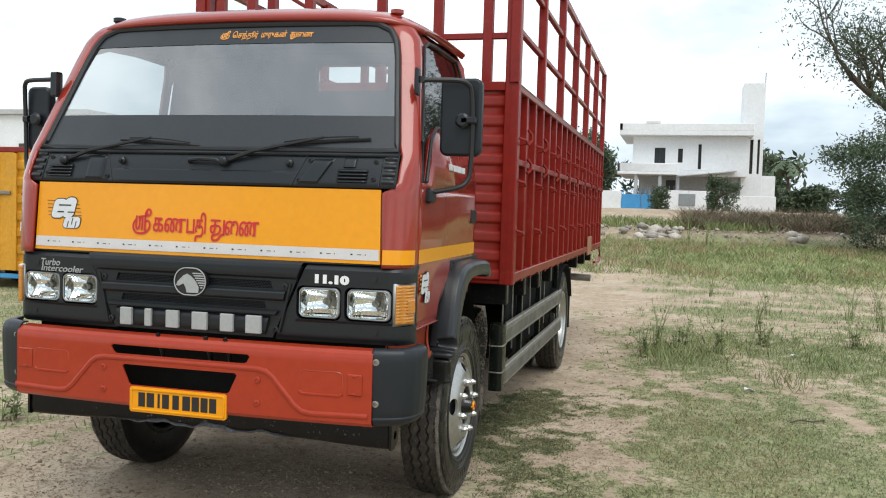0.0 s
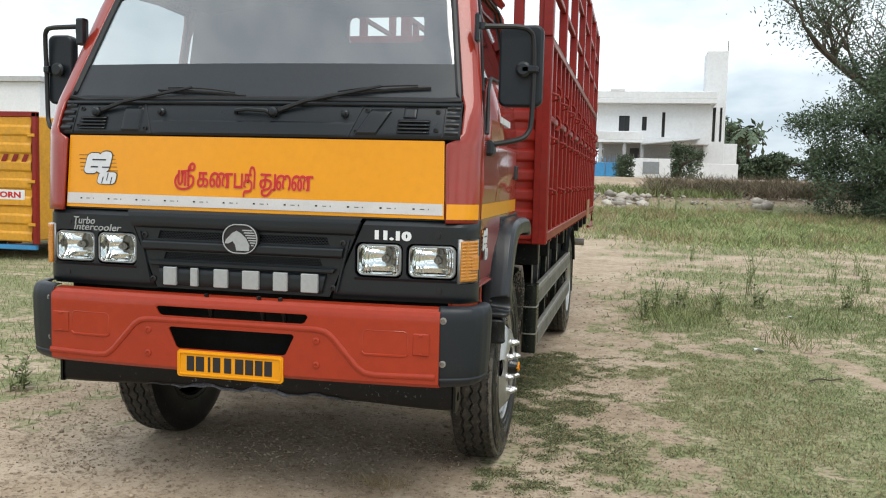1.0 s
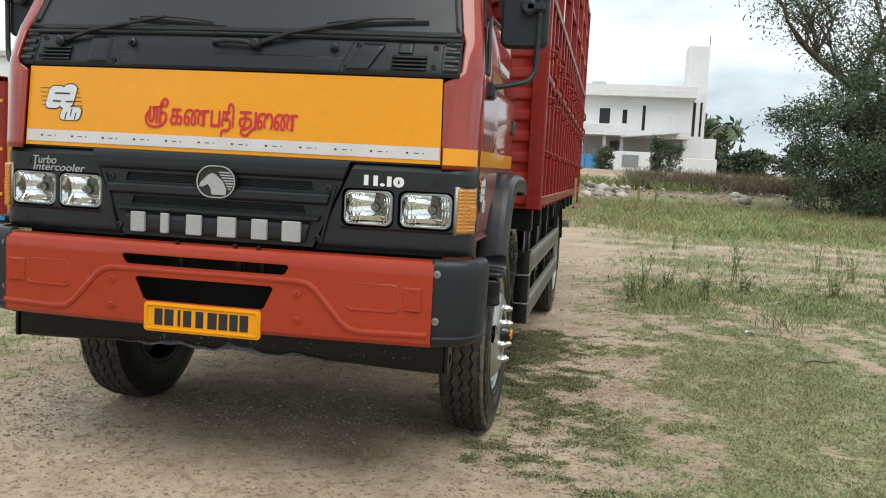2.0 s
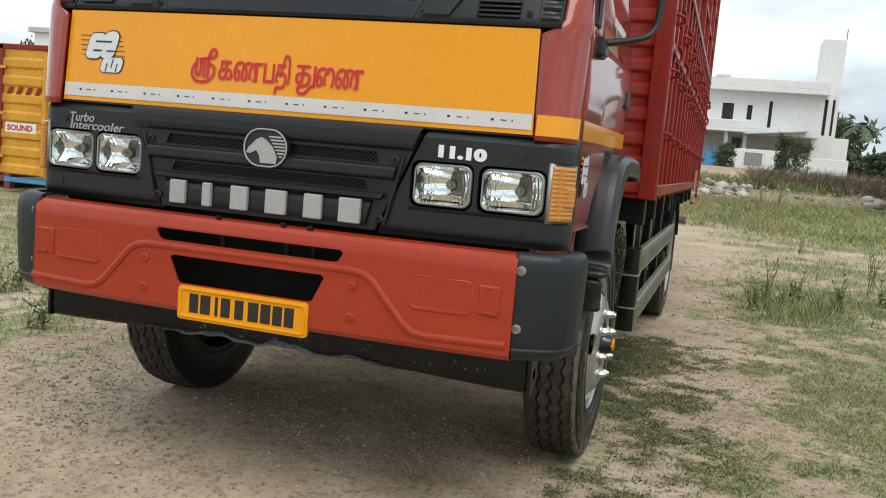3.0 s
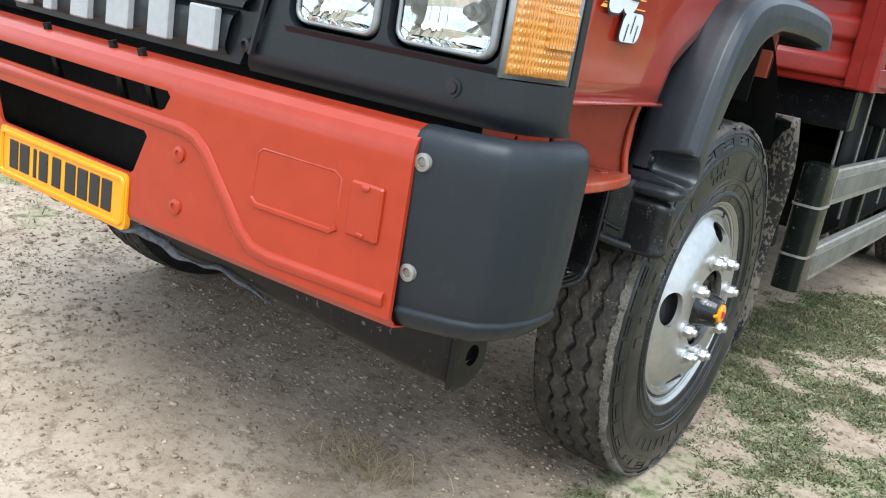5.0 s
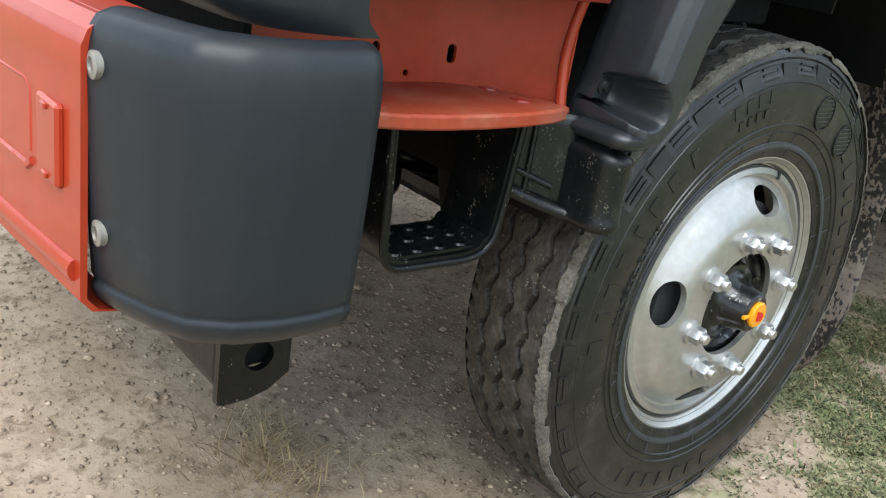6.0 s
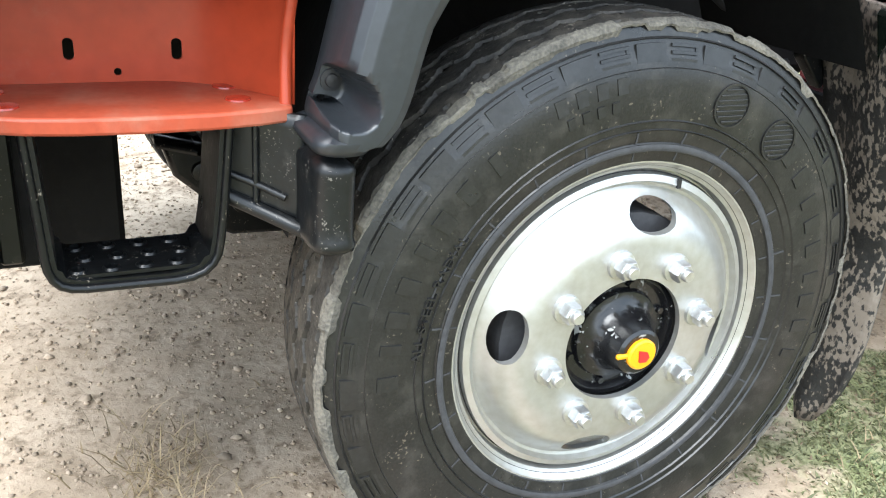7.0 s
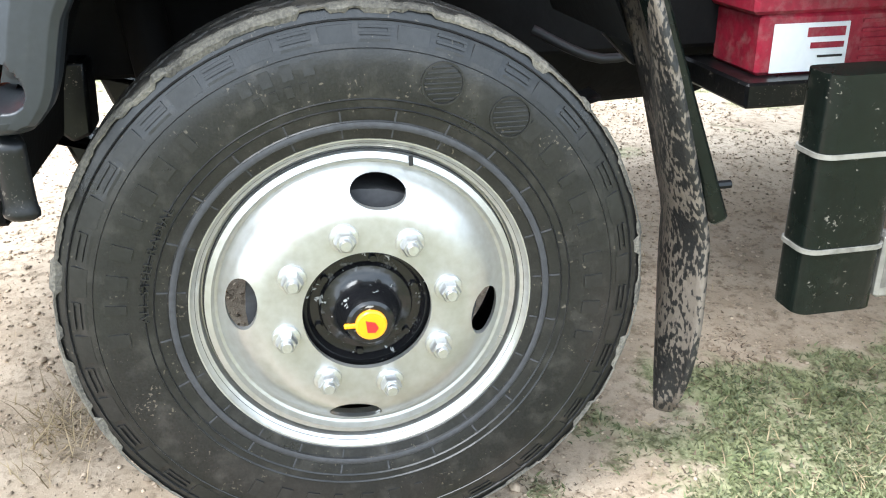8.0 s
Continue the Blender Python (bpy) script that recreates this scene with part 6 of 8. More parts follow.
part("rear_axle", Shape().tube([(-0.85, 5.38, WZ), (-0.25, 5.38, WZ), (0, 5.38, WZ), (0.25, 5.38, WZ), (0.85, 5.38, WZ)], [0.07, 0.08, 0.2, 0.08, 0.07], 14), BLACK_PAINT, truck)
for y in (2.2, 2.9, 3.6, 4.3, 6.4, 7.2, 8.0):
    part("cross_bearer", Shape().box(-1.12, 1.12, y - 0.04, y + 0.04, 0.98, 1.12, 0.008), BLACK_PAINT, truck, "black cross bearer under the body")
part("fuel_tank", Shape().box(0.52, 1.0, 3.05, 4.25, 0.45, 0.9, 0.06), DARK, truck, "dark fuel tank")
part("air_tank", Shape().tube([(-0.62, 2.4, 0.62), (-0.62, 3.2, 0.62)], 0.13, 18), DARK, truck)
part("tool_box", Shape().box(-1.05, -0.5, 3.4, 4.3, 0.5, 0.92, 0.03), DARK, truck)
part("exhaust_tip", Shape().tube([(0.70, 8.55, 0.72), (0.93, 8.55, 0.715), (1.075, 8.55, 0.71)], 0.048, 14), GALV, truck, "pale tail pipe")
for sd in (1, -1):
    part("rear_flap", Shape().box(sd * 0.62, sd * 1.10, 5.98, 6.0, 0.35, 1.0, 0.004), SEAL, truck)
    part("rear_wing", Shape().grid(lambda u, v: (sd * (0.6 + 0.52 * v), 5.38 - 0.62 * math.cos(radians(20 + 140 * u)), 0.5 + 0.58 * math.sin(radians(20 + 140 * u))), 14, 2), DARK, truck, thick=0.01)

# battery in its tray
bat = part("battery", Shape().box(0.46, 0.66, 2.13, 2.50, 0.755, 0.885, 0.008), BATTERY_RED, truck, "dusty red battery with white label")
part("battery_lid", Shape().box(0.455, 0.665, 2.11, 2.51, 0.885, 0.935, 0.008), BATTERY_RED, bat)
for y in (2.16, 2.26, 2.36, 2.46):
    part("battery_plug", Shape().lathe([(0.018, 0), (0.018, 0.02), (0.010, 0.022)], (0.56, y, 0.935), "z", 12), BATTERY_RED, bat)
for i in range(6):
    part("battery_rib", Shape().box(0.66, 0.664, 2.37 + 0.0, 2.48, 0.76 + i * 0.02, 0.768 + i * 0.02, 0.001), BATTERY_RED, bat)
part("battery_label", Shape().box(0.661, 0.6635, 2.16, 2.34, 0.76, 0.865, 0.001), WHITE_INK, bat, "white label with plain dark bars")
for y0, y1, z0, z1 in ((2.24, 2.33, 0.835, 0.855), (2.25, 2.33, 0.81, 0.823), (2.27, 2.33, 0.79, 0.795)):
    part("label_bar", Shape().box(0.662, 0.665, y0, y1, z0, z1, 0.0005), MATS["red_battery_case"] if z0 > 0.8 else BLACK_INK, bat)
part("battery_tray", Shape().box(0.40, 0.72, 2.08, 2.56, 0.70, 0.755, 0.006), BLACK_PAINT, truck, "black battery tray")
part("cable", Shape().tube([(0.56, 2.16, 0.95), (0.6, 1.95, 1.05), (0.75, 1.8, 1.02), (0.9, 1.7, 1.08)], 0.012, 6), SEAL, truck, "black cable")

# hoses and brackets behind the front wheel
for pts, r in (([(0.62, 1.62, 1.02), (0.70, 1.72, 0.93), (0.66, 1.86, 0.90), (0.58, 1.98, 0.98)], 0.014), ([(0.55, 1.66, 0.86), (0.60, 1.80, 0.80), (0.56, 1.98, 0.82)], 0.011), ([(0.68, 2.10, 0.99), (0.60, 2.26, 0.965), (0.54, 2.44, 0.97)], 0.010)):
    part("hose", Shape().tube(curve(pts), r, 8), SEAL, truck, "black rubber hose", smooth=60)
part("flap_bracket", Shape().prism([(1.66, 1.06), (1.74, 1.06), (1.80, 0.90), (1.76, 0.84), (1.70, 0.90)], "x", 0.84, 0.87), BLACK_PAINT, truck, "black bracket of the mud flap", bevel=0.004)

# ---- side guards ----
for sd in (1, -1):
    g = part("side_guard", Shape().prism([(sd * u, v) for u, v in rounded(1.045, 1.135, 1.988, 2.145, 0.026, 6)], "z", 0.432, 0.865), GREEN_PAINT, truck, "dark green side guard with metal beams")
    for z in (0.555, 0.728):
        part("guard_band", Shape().prism([(sd * u, v) for u, v in rounded(1.042, 1.139, 1.984, 2.148, 0.028, 6)], "z", z - 0.004, z + 0.004), GALV, g, "pale weld band")
    for z0, z1 in ((0.722, 0.852), (0.448, 0.572)):
        b = part("guard_beam", Shape().box(sd * 1.095, sd * 1.132, 2.145, 5.0, z0, z1, 0.006), GALV, g, "weathered aluminium beam")
        part("beam_groove", Shape().box(sd * 1.131, sd * 1.1355, 2.15, 5.0, (z0 + z1) / 2 - 0.040, (z0 + z1) / 2 + 0.034, 0.003), GALV_DULL, g, "duller pressed band")
    for y in (2.9, 3.8, 4.9):
        part("guard_post", Shape().box(sd * 1.06, sd * 1.10, y, y + 0.05, 0.44, 1.12, 0.005), GREEN_PAINT, g)
    for y in (2.35, 2.72, 3.1, 3.5, 4.3):
        part("tie_rod", Shape().tube([(sd * 1.06, y, 1.13), (sd * 1.06, y + 0.02, 0.6)], 0.006, 6), GALV, g, "thin pale rod")

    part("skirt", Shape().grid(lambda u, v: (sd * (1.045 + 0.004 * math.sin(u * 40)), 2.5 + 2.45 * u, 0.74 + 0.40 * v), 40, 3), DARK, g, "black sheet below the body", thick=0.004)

# ---- cargo body ----
Y0, Y1, BX, ZB, ZT, ZR = 2.10, 8.80, 1.17, 1.15, 2.42, 3.52
body = part("cargo_body", Shape().box(-BX + 0.02, BX - 0.02, Y0, Y1, 1.12, 1.19, 0.006), BODY_RED, truck, "dark red steel cargo body with slatted sides")
NR = 18
def wall_fn(sd):
    # shallow vertical corrugation
    def fn(u, v):
        y = Y0 + (Y1 - Y0) * u
        w = math.sin(u * NR * 4 * math.pi)
        return (sd * (BX - 0.045 + 0.010 * max(-0.6, min(0.6, w * 2))), y, ZB + 0.02 + (ZT - ZB - 0.04) * v)
    return fn
for sd in (1, -1):
    part("side_wall", Shape().grid(wall_fn(sd), NR * 16, 3), BODY_RED, body, thick=0.006)
    for i in range(NR + 1):
        y = Y0 + (Y1 - Y0) * i / NR
        s = Shape()
        s.box(sd * (BX - 0.05), sd * BX, y - 0.022, y + 0.022, ZB - 0.03, ZT, 0.004)
        rb = part("rib", s, BODY_RED, body)
        if i % 2 == 0 and i < NR:
            for z in (1.45, 1.78, 2.06):
                part("lashing_hook", Shape().tube([(sd * BX, y + 0.05, z + 0.03), (sd * (BX + 0.045), y + 0.06, z + 0.015), (sd * (BX + 0.045), y + 0.13, z), (sd * BX, y + 0.14, z - 0.012)], 0.008, 6), BODY_RED, body)
        elif i < NR:
            for z in (1.92, 2.12):
                part("hinge", Shape().tube([(sd * (BX + 0.008), y, z - 0.05), (sd * (BX + 0.03), y + 0.02, z - 0.02), (sd * (BX + 0.03), y + 0.02, z + 0.02), (sd * (BX + 0.008), y, z + 0.05)], 0.012, 6), BODY_RED, body)
    for z, h in ((ZT - 0.01, 0.02), (ZT + 0.016, 0.006), (1.93, 0.02), (1.17, 0.03)):
        part("side_rail", Shape().box(sd * (BX - 0.055), sd * (BX + 0.006), Y0, Y1, z - h, z + h, 0.005), GALV if h < 0.01 else BODY_RED, body)
    for i in range(7):
        y = Y0 + (Y1 - Y0) * i / 6
        part("upper_post", Shape().box(sd * (BX - 0.06), sd * (BX + 0.002), y - 0.035, y + 0.035, ZT + 0.02, ZR, 0.005), BODY_RED, body)
    for z, r in ((ZR, 0.03), (3.18, 0.018), (2.80, 0.018)):
        part("upper_rail", Shape().box(sd * (BX - 0.05), sd * (BX - 0.01), Y0, Y1, z - r, z + r, 0.005), BODY_RED, body)
    part("corner_post", Shape().box(sd * (BX - 0.09), sd * (BX + 0.004), Y0 - 0.02, Y0 + 0.07, ZB - 0.03, ZR, 0.006), BODY_RED, body)
    part("tail_guard", Shape().tube([(sd * 1.12, Y1, 1.15), (sd * 1.14, Y1 + 0.25, 1.1), (sd * 1.14, Y1 + 0.32, 0.98), (sd * 1.14, Y1 + 0.1, 0.92), (sd * 1.12, Y1 - 0.3, 0.93)], 0.018, 8), BODY_RED, body)
    part("marker_board", Shape().box(sd * (BX + 0.002), sd * (BX + 0.02), 6.9, 7.3, 1.10, 1.32, 0.004), BOARD, body, "small brown board")
# front wall with pressed horizontal ribs
def head_fn(u, v):
    x = (-1 + 2 * u) * (BX - 0.09)
    z = ZB + (ZT - ZB) * v
    w = math.sin(v * 10 * 2 * math.pi)
    return (x, Y0 - 0.012 * max(-0.55, min(0.55, w * 1.6)), z)
part("front_wall", Shape().grid(head_fn, 4, 160), BODY_RED, body, "ribbed red front wall", thick=0.006, smooth=20)
part("front_sill", Shape().box(-BX + 0.09, BX - 0.09, Y0 - 0.02, Y0 + 0.04, ZT - 0.03, ZT + 0.03, 0.005), BODY_RED, body)
for x in (-1.0, -0.76, -0.32, 0.21, 0.61, 0.95):
    part("front_post", Shape().box(x - 0.032, x + 0.032, Y0 - 0.01, Y0 + 0.05, ZT + 0.03, ZR, 0.005), BODY_RED, body)
for z in (2.75, 3.12, ZR - 0.01):
    part("front_rail", Shape().box(-BX + 0.05, BX - 0.05, Y0, Y0 + 0.04, z - 0.02, z + 0.02, 0.004), BODY_RED, body)
part("front_brace", Shape().tube([(-1.0, Y0 + 0.06, 3.35), (-0.3, Y0 + 0.06, 2.95)], 0.014, 6), BODY_RED, body)
part("tailboard", Shape().grid(lambda u, v: ((-1 + 2 * u) * (BX - 0.05), Y1 - 0.02, ZB + 1.25 * v), 4, 4), BODY_RED, body, thick=0.02)

# ---- mirrors ----
for sd in (1, -1):
    arm = [(sd * 1.0, 0.40, 2.212), (sd * 1.08, 0.42, 2.214), (sd * 1.18, 0.45, 2.215), (sd * 1.222, 0.47, 2.20), (sd * 1.238, 0.485, 2.16), (sd * 1.243, 0.50, 2.0), (sd * 1.238, 0.50, 1.80), (sd * 1.225, 0.49, 1.745), (sd * 1.19, 0.47, 1.715), (sd * 1.08, 0.44, 1.69), (sd * 1.045, 0.42, 1.688)]
    if sd < 0:
        arm = [(x - (0.028 if x < -1.15 else 0), y, z + 0.02) for x, y, z in arm]
    a = part("mirror_arm", Shape().tube(curve(arm), 0.012, 8), SEAL, truck, "black tubular mirror arm")
    part("arm_foot", Shape().box(sd * 0.985, sd * 1.005, 0.375, 0.425, 2.14, 2.27, 0.008).lathe([(0.017, -0.014), (0.017, 0.014)], (sd * 1.015, 0.405, 2.215), "z", 12), TRIM, a)
    part("arm_foot", Shape().box(sd * 1.035, sd * 1.085, 0.385, 0.475, 1.635, 1.705, 0.012), TRIM, a)
    x0, x1 = (1.078, 1.28) if sd > 0 else (-1.276, -1.136)
    z0, z1 = (1.866, 2.236) if sd > 0 else (1.860, 2.212)
    head = rounded(x0, x1, z0, z1, 0.035, 5)
    part("mirror_head", Shape().prism(head, "y", 0.515, 0.575), GREY_PLASTIC, a, "dark plastic mirror back", bevel=0.012)
    part("mirror_glass", Shape().prism([(0.5 * (x0 + x1) + (u - 0.5 * (x0 + x1)) * 0.9, 0.5 * (z0 + z1) + (v - 0.5 * (z0 + z1)) * 0.94) for u, v in head], "y", 0.575, 0.578), CHROME, a, "mirror glass")
    kx = 1.215 if sd > 0 else -1.22
    part("clamp", Shape().box(kx - 0.03, sd * 1.265, 0.475, 0.515, 2.015, 2.05, 0.008).lathe([(0.032, 0.0), (0.036, -0.02), (0.024, -0.03)], (kx - sd * 0.02, 0.505, 2.032), "y", 16), TRIM, a)

# ---- ground ----
def smooth01(a, b, x):
    t = np.clip((x - a) / (b - a), 0, 1)
    return t * t * (3 - 2 * t)


def value_noise(x, y, seed):
    """Smooth noise in 0..1 on arrays."""
    xi, yi = np.floor(x).astype(int), np.floor(y).astype(int)
    fx, fy = x - xi, y - yi
    fx, fy = fx * fx * (3 - 2 * fx), fy * fy * (3 - 2 * fy)
    def h(a, b):
        v = np.sin(a * 127.1 + b * 311.7 + seed * 74.7) * 43758.5453
        return v - np.floor(v)
    return (h(xi, yi) * (1 - fx) + h(xi + 1, yi) * fx) * (1 - fy) + (h(xi, yi + 1) * (1 - fx) + h(xi + 1, yi + 1) * fx) * fy


def fbm(x, y, seed, octaves=4):
    s, a = 0, 0.5
    for o in range(octaves):
        s = s + a * value_noise(x * 2 ** o, y * 2 ** o, seed + o)
        a *= 0.5
    return s / (1 - 0.5 ** octaves)


def terrain(x, y):
    x, y = np.asarray(x, float), np.asarray(y, float)
    near = np.exp(-((x / 9) ** 2 + ((y - 2) / 11) ** 2))
    z = 0.40 * smooth01(18, 35, y) + 0.55 * smooth01(35.5, 38, y) + 0.95 * smooth01(38, 50, y)
    z = z + (fbm(x * 0.5, y * 0.5, 3) - 0.5) * 0.06 * (1 - 0.8 * near) + (fbm(x * 3, y * 3, 8) - 0.5) * 0.022 + (fbm(x * 11, y * 11, 19, 3) - 0.5) * 0.010
    under = np.exp(-(np.maximum(np.abs(np.abs(x) - 1.0) - 0.12, 0) / 0.15) ** 2) * np.exp(-(np.minimum(np.abs(y - 1.214), np.abs(y - 5.38)) / 0.3) ** 2)
    return z * (1 - under) + 0.006 * under


# patches of growth (positive) and bare soil (negative): x, y, half-widths, strength
PATCHES = ((1.0, 2.45, 0.52, 1.0, 0.55), (1.0, 3.75, 0.5, 0.6, 0.45), (1.38, 1.30, 0.30, 0.45, 0.46), (0.86, 0.85, 0.20, 0.28, 0.42), (0.62, 2.25, 0.20, 0.40, 0.35), (1.62, 2.75, 0.26, 1.0, -0.20), (1.75, 2.0, 0.35, 0.40, -0.15), (1.55, 4.5, 0.30, 0.6, -0.20),
           (2.35, 3.0, 0.55, 1.1, 0.30), (2.35, 6.6, 0.7, 0.8, 0.45), (3.3, 2.8, 0.7, 0.9, 0.22), (1.45, 0.35, 0.35, 0.35, 0.25), (2.6, 0.6, 0.7, 0.6, 0.25), (2.0, 8.6, 0.5, 0.5, 0.3), (-1.2, 0.55, 0.30, 0.14, 0.20), (-2.5, 1.7, 0.35, 0.3, 0.4), (-0.95, 0.25, 0.2, 0.1, 0.15))


def grassiness(x, y):
    """How much grass grows, 0 bare to 1 full."""
    x, y = np.asarray(x, float), np.asarray(y, float)
    wx, wy = x + (fbm(x * 1.3, y * 1.3, 5) - 0.5) * 0.7, y + (fbm(x * 1.3, y * 1.3, 9) - 0.5) * 0.9
    right, left = smooth01(0.95, 2.7, wx), smooth01(-1.7, -3.1, wx)
    n, n2, n3 = fbm(x * 0.8, y * 0.8, 21, 4), fbm(x * 2.9, y * 2.9, 40, 4), fbm(x * 9.0, y * 9.0, 63, 3)
    zone = np.maximum(right, left)
    g = zone * (0.46 + (n - 0.5) * 0.55) + (n2 - 0.5) * 0.95 + (n3 - 0.5) * 1.25
    spots = 0
    for cx, cy, rx, ry, k in PATCHES:
        spots = spots + k * np.exp(-((((wx - cx) / rx) ** 2 + ((wy - cy) / ry) ** 2)))
    road = np.exp(-((y - 14.0 - 0.12 * x) / 5.0) ** 4) * smooth01(-3, 0.5, x)
    g = g + spots + road * (1.9 * (fbm(x * 0.22, y * 1.5, 77, 4) - 0.62)) + 0.3 * smooth01(20, 24, y)
    rut = np.exp(-((x - 3.06 - 0.221 * (6.72 - y) + 0.3 * (n2 - 0.5)) / 0.16) ** 2) * smooth01(8.5, 7, y) * smooth01(2.2, 3.2, y)
    g = g - 0.38 * rut
    bare = smooth01(1.15, 0.75, np.abs(x)) * smooth01(9.5, 7.5, y) + smooth01(1.2, -0.4, y) * smooth01(-3.6, -2.0, x) * smooth01(2.6, 1.5, x) * 0.6
    return np.clip(g - 0.9 * bare * (1 - np.clip(spots * 2.0, 0, 1)) + 0.02, 0, 1) * smooth01(37.5, 36, y)


def graded(fine0, fine1, step, far0, far1, grow=1.16):
    a = list(np.arange(fine0, fine1 + 1e-6, step))
    s = step
    while a[-1] < far1:
        s *= grow
        a.append(a[-1] + s)
    s = step
    while a[0] > far0:
        s *= grow
        a.insert(0, a[0] - s)
    return np.array(a)


gx_, gy_ = graded(-4.5, 6.5, 0.055, -420, 420), graded(-3.0, 10.0, 0.055, -200, 700)
GX, GYY = np.meshgrid(gx_, gy_)
GZ = terrain(GX, GYY)
GM = grassiness(GX, GYY)
nx_, ny_ = len(gx_), len(gy_)
gme = bpy.data.meshes.new("ground")
idx = np.arange(nx_ * ny_).reshape(ny_, nx_)
quads = np.stack([idx[:-1, :-1], idx[:-1, 1:], idx[1:, 1:], idx[1:, :-1]], -1).reshape(-1, 4)
gme.vertices.add(nx_ * ny_)
gme.vertices.foreach_set("co", np.stack([GX, GYY, GZ], -1).ravel())
gme.loops.add(quads.size)
gme.loops.foreach_set("vertex_index", quads.ravel())
gme.polygons.add(len(quads))
gme.polygons.foreach_set("loop_start", np.arange(0, quads.size, 4))
gme.update(calc_edges=True)
gme.polygons.foreach_set("use_smooth", np.ones(len(quads), bool))
at = gme.attributes.new("grass", "FLOAT", "POINT")
at.data.foreach_set("value", GM.ravel())


def ground_material():
    m = bpy.data.materials.new("sandy_ground")
    m.use_nodes = True
    n, l = m.node_tree.nodes, m.node_tree.links
    b = n["Principled BSDF"]
    tc = n.new("ShaderNodeTexCoord")
    def noise_node(scale, detail=5.0, rough=0.55):
        t = n.new("ShaderNodeTexNoise")
        t.inputs["Scale"].default_value, t.inputs["Detail"].default_value, t.inputs["Roughness"].default_value = scale, detail, rough
        l.new(tc.outputs["Object"], t.inputs["Vector"])
        return t
    def mixed(fac, a, c):
        x = n.new("ShaderNodeMix")
        x.data_type = "RGBA"
        l.new(fac, x.inputs["Factor"])
        for sock, v in (("A", a), ("B", c)):
            if isinstance(v, tuple):
                x.inputs[sock].default_value = (*v, 1)
            else:
                l.new(v, x.inputs[sock])
        return x.outputs["Result"]
    def ranged(src, lo, hi):
        r = n.new("ShaderNodeMapRange")
        r.inputs["From Min"].default_value, r.inputs["From Max"].default_value = lo, hi
        l.new(src, r.inputs["Value"])
        return r.outputs[0]
    big, mid, fine, grit = noise_node(0.8, 6.0, 0.6), noise_node(4.2, 7.0, 0.62), noise_node(30.0, 6.0, 0.65), noise_node(150.0, 3.0)
    sand = mixed(ranged(mid.outputs["Fac"], 0.38, 0.64), (0.455, 0.362, 0.268), (0.335, 0.258, 0.182))
    sand = mixed(ranged(big.outputs["Fac"], 0.47, 0.62), sand, (0.50, 0.405, 0.305))
    sand = mixed(ranged(fine.outputs["Fac"], 0.52, 0.68), sand, (0.235, 0.178, 0.122))
    sand = mixed(ranged(grit.outputs["Fac"], 0.62, 0.74), sand, (0.24, 0.185, 0.13))
    clod = noise_node(11.0, 8.0, 0.72)
    sand = mixed(ranged(clod.outputs["Fac"], 0.54, 0.66), sand, (0.205, 0.155, 0.106))
    worn = noise_node(1.9, 10.0, 0.78)
    sand = mixed(ranged(worn.outputs["Fac"], 0.57, 0.66), sand, (0.200, 0.150, 0.104))
    turf = mixed(ranged(mid.outputs["Fac"], 0.35, 0.65), (0.250, 0.275, 0.132), (0.37, 0.33, 0.21))
    turf = mixed(ranged(fine.outputs["Fac"], 0.46, 0.64), turf, (0.120, 0.125, 0.058))
    turf = mixed(ranged(clod.outputs["Fac"], 0.53, 0.64), turf, (0.100, 0.097, 0.050))
    a = n.new("ShaderNodeAttribute")
    a.attribute_name = "grass"
    ad = n.new("ShaderNodeMath")
    ad.operation = "MULTIPLY_ADD"
    ad.inputs[1].default_value, ad.inputs[2].default_value = 1.1, -0.55
    l.new(clod.outputs["Fac"], ad.inputs[0])
    sm = n.new("ShaderNodeMath")
    l.new(a.outputs["Fac"], sm.inputs[0])
    l.new(ad.outputs[0], sm.inputs[1])
    l.new(mixed(ranged(sm.outputs[0], 0.20, 0.48), sand, turf), b.inputs["Base Color"])
    b.inputs["Roughness"].default_value = 0.95
    b.inputs["Specular IOR Level"].default_value = 0.15
    bp = n.new("ShaderNodeBump")
    bp.inputs["Strength"].default_value, bp.inputs["Distance"].default_value = 0.42, 0.016
    sum2 = n.new("ShaderNodeMath")
    l.new(clod.outputs["Fac"], sum2.inputs[0])
    l.new(fine.outputs["Fac"], sum2.inputs[1])
    l.new(sum2.outputs[0], bp.inputs["Height"])
    l.new(bp.outputs[0], b.inputs["Normal"])
    return m


gme.materials.append(ground_material())
ground = tagged(new("ground", gme), "dusty sand and patchy grass ground of a vacant lot", "ground", kind="structure")


def stuff(name, verts, faces, mat, label, category, sharp=False):
    me = bpy.data.meshes.new(name)
    verts, faces = np.asarray(verts, float), np.asarray(faces, int)
    k = faces.shape[1]
    me.vertices.add(len(verts))
    me.vertices.foreach_set("co", verts.ravel())
    me.loops.add(faces.size)
    me.loops.foreach_set("vertex_index", faces.ravel())
    me.polygons.add(len(faces))
    me.polygons.foreach_set("loop_start", np.arange(0, faces.size, k))
    me.update(calc_edges=True)
    if not sharp:
        me.polygons.foreach_set("use_smooth", np.ones(len(faces), bool))
    me.materials.append(mat)
    return tagged(new(name, me), label, category, kind="stuff")


